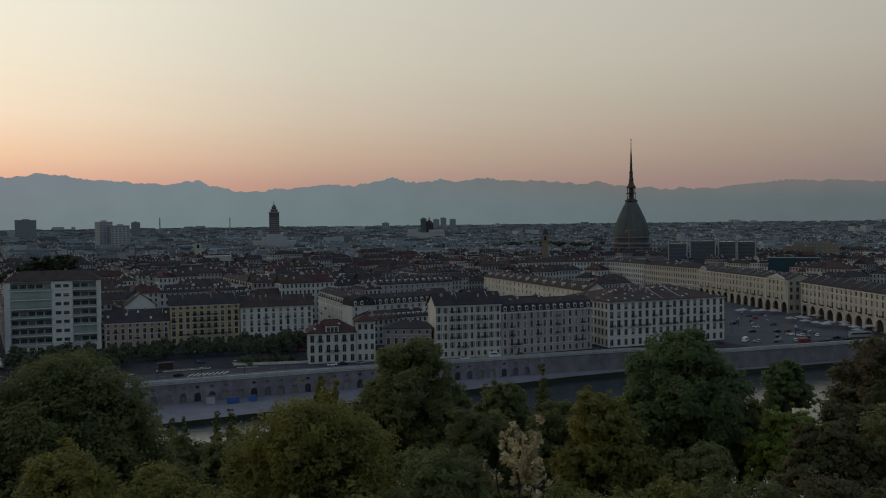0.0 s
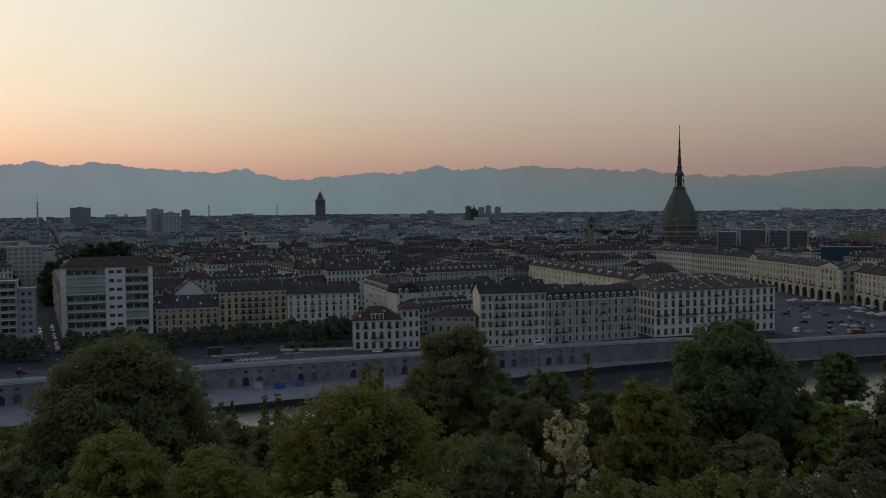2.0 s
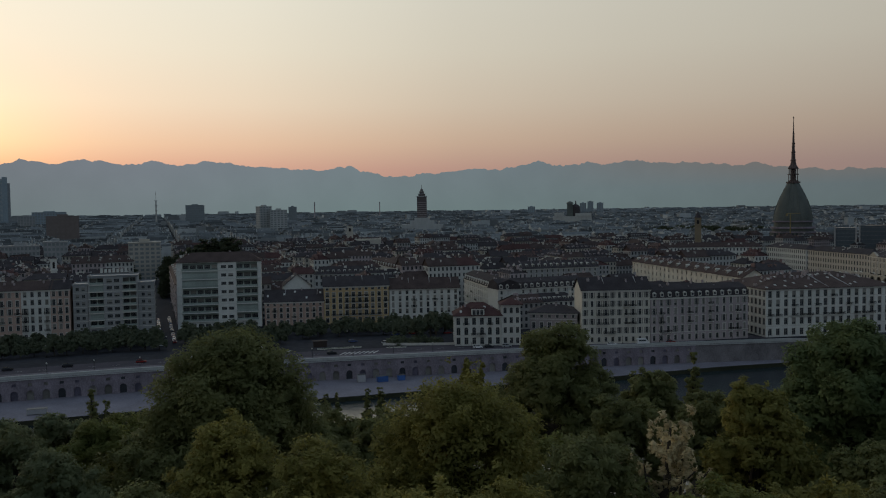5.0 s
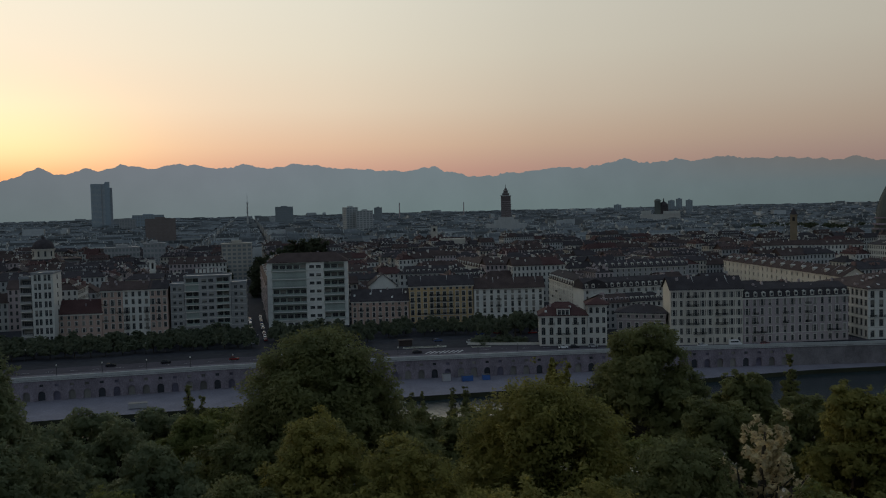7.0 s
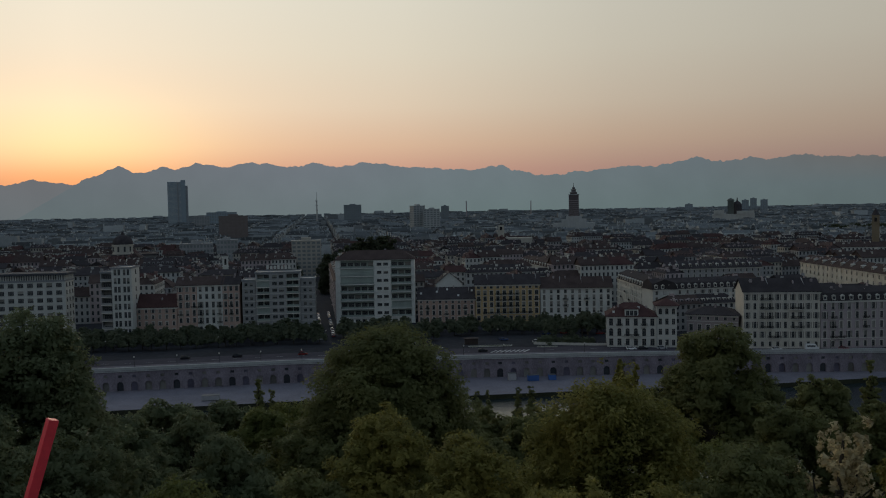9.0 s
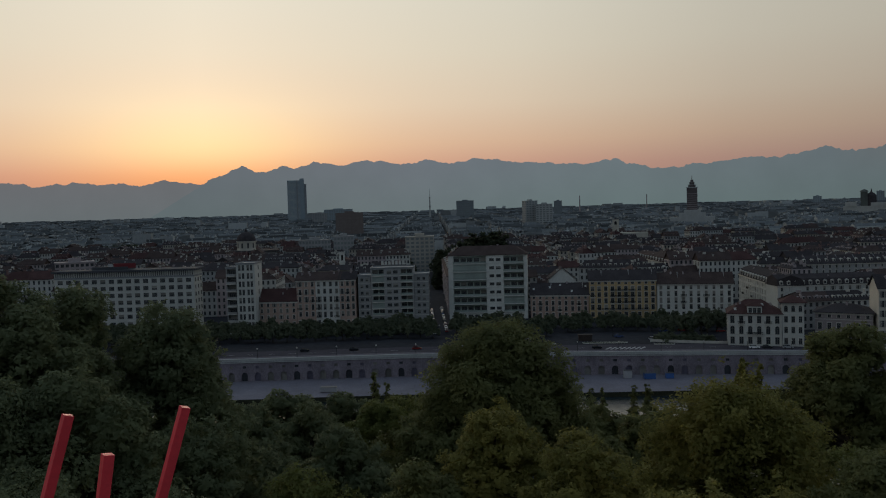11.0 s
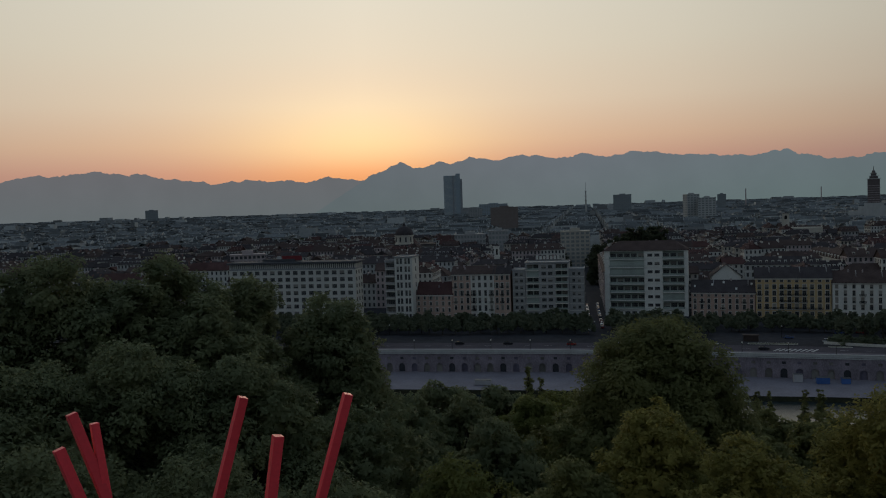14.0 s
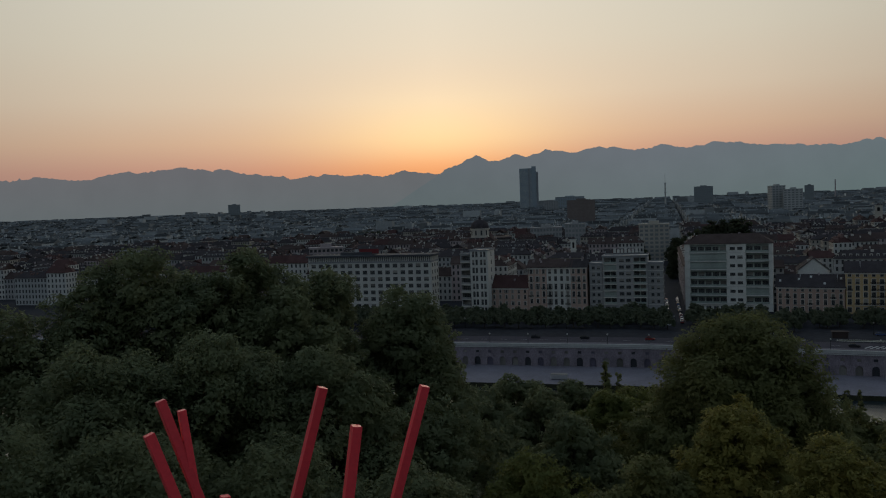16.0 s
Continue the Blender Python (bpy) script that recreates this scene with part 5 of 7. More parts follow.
def old_town():
    """Perimeter blocks on the street grid; the nearest houses are things, those behind are joined."""
    rng = random.Random(12)
    spots = []
    u = -760.0
    while u < 1150:
        bw = rng.uniform(64, 96)
        v = 380.0
        while v < 1080:
            bd = rng.uniform(48, 74)
            cx, cy = town_xy(u + bw / 2, v + bd / 2)
            az, d = math.degrees(math.atan2(cx, cy)), math.hypot(cx, cy)
            if -44 < az < 64 and d < 1120:
                for side in range(4):
                    ln, off = (bw, 0.0) if side in (0, 2) else (bd - 24, 12.0)
                    pos, scale, row = 0.0, rng.uniform(0.86, 1.1), []
                    while pos < ln - 10:
                        pick = rng.randrange(len(TEMPLATES))
                        w = TEMPLATES[pick][0]
                        if pos + w > ln + 6:
                            pos += 6
                            continue
                        t = pos + w / 2
                        p, turn = (((u + t, v), 0), ((u + bw, v + off + t), 90), ((u + bw - t, v + bd), 180), ((u, v + bd - off - t), -90))[side]
                        hx, hy = town_xy(*p)
                        if is_free(hx, hy):
                            row.append((pos, pos + w, (hx, hy, turn + math.degrees(GRID), pick, scale * rng.uniform(0.985, 1.015))))
                        pos += w
                    for k, (a, b, spot) in enumerate(row):
                        open_left = k == 0 or row[k - 1][1] < a - 1
                        open_right = k == len(row) - 1 or row[k + 1][0] > b + 1
                        spots.append((*spot, open_left + 2 * open_right))
            v += bd + rng.choice((10, 12, 16))
        u += bw + rng.choice((10, 12, 18))
    spots.sort(key=lambda q: math.hypot(q[0], q[1]))
    mats, slot_of, rest = [], {}, Shape()
    for i, (x, y, turn, pick, scale, ends) in enumerate(spots):
        w, shapes, meshes, wall, roof, mt, variants, roofs = TEMPLATES[pick]
        m = pose(x, y, ground_at(x, y) - 0.02, 0, 0, turn) @ Matrix.Diagonal((1, 1, scale, 1))
        if i < 300:
            root = new("town_house", meshes[0])
            root.matrix_basis = m
            tagged(root, "%s town house with a %s" % (WALL_WORDS[wall], ROOF_WORDS[roof]), "house", "old town houses")
            part("roof", roofs[ends], root)
            part("glazing", meshes[2], root, kind="stuff")
            part("roof_clutter", meshes[3], root, kind="stuff")
            continue
        for shape, mat in zip((shapes[0], variants[ends], *shapes[2:]), mt):
            if mat.name not in slot_of:
                slot_of[mat.name] = len(mats)
                mats.append(mat)
            if not shape.v:
                continue
            k = len(rest.v)
            a = np.array(shape.v) * np.array([1, 1, scale])
            c, sn = math.cos(radians(turn)), math.sin(radians(turn))
            rest.v += np.stack([a[:, 0] * c - a[:, 1] * sn + x, a[:, 0] * sn + a[:, 1] * c + y, a[:, 2] + ground_at(x, y)], 1).tolist()
            rest.f += [tuple(j + k for j in f) for f in shape.f]
            rest.s += [slot_of[mat.name]] * len(shape.f)
    tagged(new("old_town_houses", rest.mesh("old_town_houses", *mats)), "rows of old town houses under dark roofs", "houses", kind="stuff")


old_town()


def row_house(name, label, p0, p1, depth, h, floors, bays, wall, roof, rise, dormers, chimneys, seed, group="town rows"):
    """A long plain front: wall with string courses, roof, windows and roof clutter."""
    m, w = frame_of(p0, p1)
    root = tagged(new(name), label, "house" if name != "palace" else "palace", group)
    root.matrix_basis = m @ pose(w / 2, 0, 0)
    shapes = town_house_template(w, depth, h, floors, bays, wall, roof, rise, dormers, chimneys, seed, w < 30)
    for k in range(1, floors + 1):
        c = Shape()
        c.box(-w / 2, -0.2, k * h / floors - 0.2, w / 2, 0, k * h / floors + 0.25)
        part("string_course", c.mesh("string_course", PLASTER[wall]), root)
    for sh, n, mat in zip(shapes, ("wall", "roof", "glazing", "roof_clutter"), (PLASTER[wall], TILE[roof], GLASS, PLASTER["trim"])):
        if sh.v:
            part(n, sh.mesh(n, mat), root, kind="stuff" if n in ("glazing", "roof_clutter") else "")
    return root


row_house("palace", "cream palace front with rows of windows on the square", (580, 562), (561, 480), 18, 20.8, 4, 24, "cream", "dark", 4.0, 0, 12, 36, "square palaces")
row_house("palace", "long pale palace front receding from the square", (607, 642), (593, 577), 16, 20, 4, 20, "white", "dark", 4.0, 0, 12, 37, "square palaces")
row_house("palace", "long pale palace front with tall windows", (500, 694), (605, 643), 16, 20, 4, 34, "white", "brown", 4.5, 0, 20, 38, "square palaces")
row_house("town_house", "long mauve-grey row along the side street", (36, 640), (29.8, 474), 12, 22, 6, 44, "mauve", "brown", 4.0, 8, 18, 39)
row_house("town_house", "pale dormered row behind the river houses", (118, 520), (160, 512), 12, 21, 5, 14, "pale", "dark", 4.5, 12, 8, 40)
row_house("town_house", "bare pale gable house behind the river houses", (101, 455), (103, 470), 15, 20, 5, 5, "white", "dark", 6.5, 0, 3, 41)


def far_town():
    """The city beyond about a kilometre, too small to tell houses apart one by one."""
    rng = random.Random(77)
    sectors = {}
    for ring in range(3):
        for sec in range(4):
            sectors[ring, sec] = Shape()
    u = -4400.0
    while u < 4700:
        v = 400.0
        bw = rng.uniform(70, 110)
        while v < 4700:
            bd = rng.uniform(55, 90)
            cx, cy = town_xy(u + bw / 2, v + bd / 2)
            d, az = math.hypot(cx, cy), math.degrees(math.atan2(cx, cy))
            if 1100 < d < 4600 and -46 < az < 66:
                s = sectors[0 if d < 1900 else 1 if d < 3000 else 2, min(3, max(0, int((az + 46) / 28)))]
                z = ground_at(cx, cy) - 1
                tall = rng.random() < (0.03 if d > 2000 else 0.01)
                for side in range(4):
                    x0, y0, x1, y1 = ((u, v, u + bw, v + 13), (u + bw - 13, v + 13, u + bw, v + bd - 13), (u, v + bd - 13, u + bw, v + bd), (u, v + 13, u + 13, v + bd - 13))[side]
                    n = rng.choice((2, 3, 4)) if d < 3000 else 2
                    for k in range(n):
                        if rng.random() < 0.1:
                            continue
                        h = rng.uniform(13, 22) if not tall or rng.random() < 0.7 else rng.uniform(25, 36)
                        along = side in (0, 2)
                        a0, a1 = (x0 + (x1 - x0) * k / n, x0 + (x1 - x0) * (k + 1) / n) if along else (x0, x1)
                        b0, b1 = (y0, y1) if along else (y0 + (y1 - y0) * k / n, y0 + (y1 - y0) * (k + 1) / n)
                        mx, my = town_xy((a0 + a1) / 2, (b0 + b1) / 2)
                        if not is_free(mx, my):
                            continue
                        c = [town_xy(a, b) for a, b in ((a0, b0), (a1, b0), (a1, b1), (a0, b1))]
                        if h > 24:
                            lo, hi = [(*p, z) for p in c], [(*p, z + h) for p in c]
                            for i in range(4):
                                s.face(lo[i], lo[(i + 1) % 4], hi[(i + 1) % 4], hi[i])
                            s.face(*hi, slot=1)
                            continue
                        k0 = len(s.v)
                        s.v += [(*p, z) for p in c] + [(*p, z + h) for p in c]
                        for i in range(4):
                            j = (i + 1) % 4
                            s.f.append((k0 + i, k0 + j, k0 + 4 + j, k0 + 4 + i))
                            s.s.append(0)
                        rise = rng.uniform(2.5, 4.5)
                        if along:
                            r0, r1 = town_xy(a0, (b0 + b1) / 2), town_xy(a1, (b0 + b1) / 2)
                            A, B, C, D = [(*p, z + h) for p in c]
                        else:
                            r0, r1 = town_xy((a0 + a1) / 2, b1), town_xy((a0 + a1) / 2, b0)
                            D, A, B, C = [(*p, z + h) for p in c]
                        R0, R1 = (*r0, z + h + rise), (*r1, z + h + rise)
                        k0 = len(s.v)
                        s.v += [A, B, C, D, R0, R1]
                        s.f += [(k0, k0 + 1, k0 + 5, k0 + 4), (k0 + 4, k0 + 5, k0 + 2, k0 + 3), (k0 + 1, k0 + 2, k0 + 5), (k0, k0 + 4, k0 + 3)]
                        s.s += [1, 1, 0, 0]
                        if d < 1900:
                            for q in range(2):
                                px, py = town_xy(rng.uniform(a0, a1), rng.uniform(b0, b1))
                                s.box(px - 0.8, py - 0.5, z + h, px + 0.8, py + 0.5, z + h + rise + 1.2)
            v += bd + 14
        u += bw + 14
    for s in sectors.values():
        if s.v:
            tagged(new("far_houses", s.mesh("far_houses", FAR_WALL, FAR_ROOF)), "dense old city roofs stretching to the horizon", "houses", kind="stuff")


far_town()

# ---- trees ----


def quick_mesh(name, v, f):
    """A mesh from arrays of corners and of faces with equally many corners."""
    me = bpy.data.meshes.new(name)
    me.vertices.add(len(v))
    me.vertices.foreach_set("co", v.astype(np.float32).ravel())
    me.loops.add(f.size)
    me.loops.foreach_set("vertex_index", f.astype(np.int32).ravel())
    me.polygons.add(len(f))
    me.polygons.foreach_set("loop_start", np.arange(0, f.size, f.shape[1], dtype=np.int32))
    me.update(calc_edges=True)
    return me


def leaf_mesh(name, mat, c, face, soft, sz, rng):
    """Small pointed leaves at c facing along face, each lit as the twig it grows on."""
    n = len(c)
    t = np.cross(face, rng.normal(size=(n, 3)))
    t /= np.linalg.norm(t, axis=1)[:, None]
    b = np.cross(face, t)
    b /= np.linalg.norm(b, axis=1)[:, None]
    v = np.stack([c - t * sz * 0.62 - b * sz * 0.5, c + t * sz * 0.9, c - t * sz * 0.62 + b * sz * 0.5], 1).reshape(-1, 3)
    me = quick_mesh(name, v, np.arange(3 * n).reshape(-1, 3))
    me.materials.append(mat)
    me.normals_split_custom_set_from_vertices(np.repeat(soft, 3, axis=0).tolist())
    me.update()
    return me


def crown_mesh(name, mat, r, h, n, leaf, seed, lobes=9, shape="round", wild=0.06):
    """A crown of many small leaves on twigs that cover uneven billows, with gaps between. Its foot is at z = 0."""
    rng = np.random.default_rng(seed)
    cs = []
    for k in range(lobes):
        a = 2 * np.pi * (k * 0.382 + rng.uniform(-0.08, 0.08))
        f = (k + 0.5) / lobes
        if shape == "cone":
            rad, lr = r * (1.0 - f * 0.9) * 0.45, r * (0.62 - 0.42 * f)
        else:
            rad = r * (0.68 - 0.5 * f ** 2.6) * rng.uniform(0.82, 1.12)
            lr = r * rng.uniform(0.3, 0.46) * (1 - 0.2 * f)
        cs.append((rad * np.cos(a), rad * np.sin(a), lr * 0.6 + (h - lr * 1.7) * f + rng.uniform(-0.05, 0.05) * h, lr))
    cs = np.array(cs)
    # twigs over the billows, a few of them reaching out
    m = max(40, n // 70)
    pick = rng.choice(len(cs), m, p=cs[:, 3] ** 2 / np.sum(cs[:, 3] ** 2))
    d = rng.normal(size=(m, 3)) + np.array([0, 0, 0.35])
    d /= np.linalg.norm(d, axis=1)[:, None]
    reach = np.where(rng.random(m) < wild, rng.uniform(1.02, 1.22 + 0.5 * (wild > 0.2), m), rng.uniform(0.55, 1.0, m) ** 0.5)
    twig = cs[pick, :3] + d * (cs[pick, 3] * reach)[:, None] * np.array([1, 1, 0.85])
    size = r * rng.uniform(0.07, 0.15, m) * np.where(reach > 1, 0.7, 1.0)
    w = size ** 2 / np.sum(size ** 2)
    j = rng.choice(m, n, p=w)
    ball = rng.normal(size=(n, 3))
    ball *= (rng.random(n) ** 0.45 / np.linalg.norm(ball, axis=1))[:, None]
    c = twig[j] + ball * size[j][:, None] * np.array([1.0, 1.0, 0.7])
    # the crown fills its height and breadth
    c[:, 2] *= h / np.quantile(c[:, 2], 0.998)
    c[:, :2] *= r / np.quantile(np.hypot(c[:, 0], c[:, 1]), 0.985)
    c[:, 2] = np.maximum(c[:, 2], 0.01 * h)
    # an inner mass of larger leaves
    core = n // 8
    q = rng.choice(len(cs), core, p=cs[:, 3] ** 2 / np.sum(cs[:, 3] ** 2))
    e = rng.normal(size=(core, 3))
    e /= np.linalg.norm(e, axis=1)[:, None]
    c[:core] = cs[q, :3] + e * (cs[q, 3] * rng.uniform(0.3, 0.8, core))[:, None]
    out = c - cs[pick[j], :3]
    out[:core] = e
    out = out / (np.linalg.norm(out, axis=1)[:, None] + 1e-6)
    out += 0.5 * ball
    soft = out / (np.linalg.norm(out, axis=1)[:, None] + 1e-6) + np.array([0, 0, 0.8])
    soft /= np.linalg.norm(soft, axis=1)[:, None]
    face = soft + rng.normal(size=(n, 3)) * 0.4
    sz = (leaf * rng.uniform(0.6, 1.35, n))[:, None]
    sz[:core] *= 1.4
    soft = soft + rng.normal(size=(n, 3)) * 0.05
    soft /= np.linalg.norm(soft, axis=1)[:, None]
    return leaf_mesh(name, mat, c, face, soft, sz, rng), cs


def spray_mesh(name, mat, r, h, n, leaf, seed, branches=16):
    """An open crown: tufts of leaves strung along rising branches, with the sky between them."""
    rng = np.random.default_rng(seed)
    tufts, ends = [], []
    for k in range(branches):
        a = 2 * np.pi * (k * 0.382 + rng.uniform(-0.1, 0.1))
        f = (k + 0.5) / branches
        out = r * (1.0 - 0.75 * f) * rng.uniform(0.75, 1.1)
        z0 = h * (0.05 + 0.55 * f)
        end = np.array([out * np.cos(a), out * np.sin(a), min(h, z0 + h * rng.uniform(0.22, 0.42))])
        start = np.array([0, 0, z0])
        ends.append((*end, r * 0.2))
        for q in np.linspace(0.35, 1.0, 7):
            tufts.append((start + (end - start) * q + rng.normal(size=3) * r * 0.08, r * rng.uniform(0.04, 0.1)))
    c0 = np.array([t[0] for t in tufts])
    sz0 = np.array([t[1] for t in tufts])
    j = rng.choice(len(c0), n, p=sz0 ** 2 / np.sum(sz0 ** 2))
    ball = rng.normal(size=(n, 3))
    ball *= (rng.random(n) ** 0.5 / np.linalg.norm(ball, axis=1))[:, None]
    c = c0[j] + ball * sz0[j][:, None] * np.array([1, 1, 1.3])
    soft = ball + np.array([0, 0, 0.5])
    soft /= np.linalg.norm(soft, axis=1)[:, None] + 1e-6
    face = soft + rng.normal(size=(n, 3)) * 0.3
    sz = (leaf * rng.uniform(0.55, 1.35, n))[:, None]
    return leaf_mesh(name, mat, c, face, soft, sz, rng), np.array(ends)


def trunk_mesh(height, crown_foot, cs, radius, seed):
    rng = random.Random(seed)
    s = Shape()
    fork = Vector((rng.uniform(-0.4, 0.4), rng.uniform(-0.4, 0.4), crown_foot + (height - crown_foot) * 0.25))
    s.tube((0, 0, -0.5), fork * 0.5, radius * 1.25, radius, 8), s.tube(fork * 0.5, fork, radius, radius * 0.75, 8)
    s.tube(fork, (0, 0, crown_foot + (height - crown_foot) * 0.8), radius * 0.7, radius * 0.12, 6)
    for c in cs[:10]:
        e = Vector((c[0], c[1], c[2] + crown_foot))
        mid = fork.lerp(e, 0.5) + Vector((rng.uniform(-0.5, 0.5), rng.uniform(-0.5, 0.5), -0.3))
        s.tube(fork, mid, radius * 0.45, radius * 0.28, 5), s.tube(mid, e, radius * 0.28, radius * 0.06, 5)
    return s.mesh("trunk", BARK)


def tree(label, az, d, el, radius, mat, leaves=16000, leaf=0.42, seed=0, crown=None, shape="round", base=None, lobes=16, wild=0.06, group="hillside trees", name="tree", crown_label=""):
    """A tree whose top shows at the bearing az and height el from the terrace, d metres off."""
    x, y = place(az, d)
    foot = hill(d) if base is None else base
    top = EYE + d * math.tan(radians(el))
    height = max(top - foot, radius * 1.2)
    ch = min(crown or radius * 1.9, height * 0.93)
    root = new(name)
    root.matrix_basis = pose(x, y, top - height)
    tagged(root, label, "tree", group)
    if shape == "spray":
        me, cs = spray_mesh("crown", LEAF[mat], radius, ch, leaves, leaf, seed, lobes)
    else:
        me, cs = crown_mesh("crown", LEAF[mat], radius, ch, leaves, leaf, seed, lobes, shape, 0.26 if mat in ("lime", "bright") else wild)
    part("crown", me, root, crown_label, at=pose(0, 0, height - ch))
    part("trunk", trunk_mesh(height, height - ch, cs, 0.035 * height ** 0.9 + 0.08, seed), root)
    return root


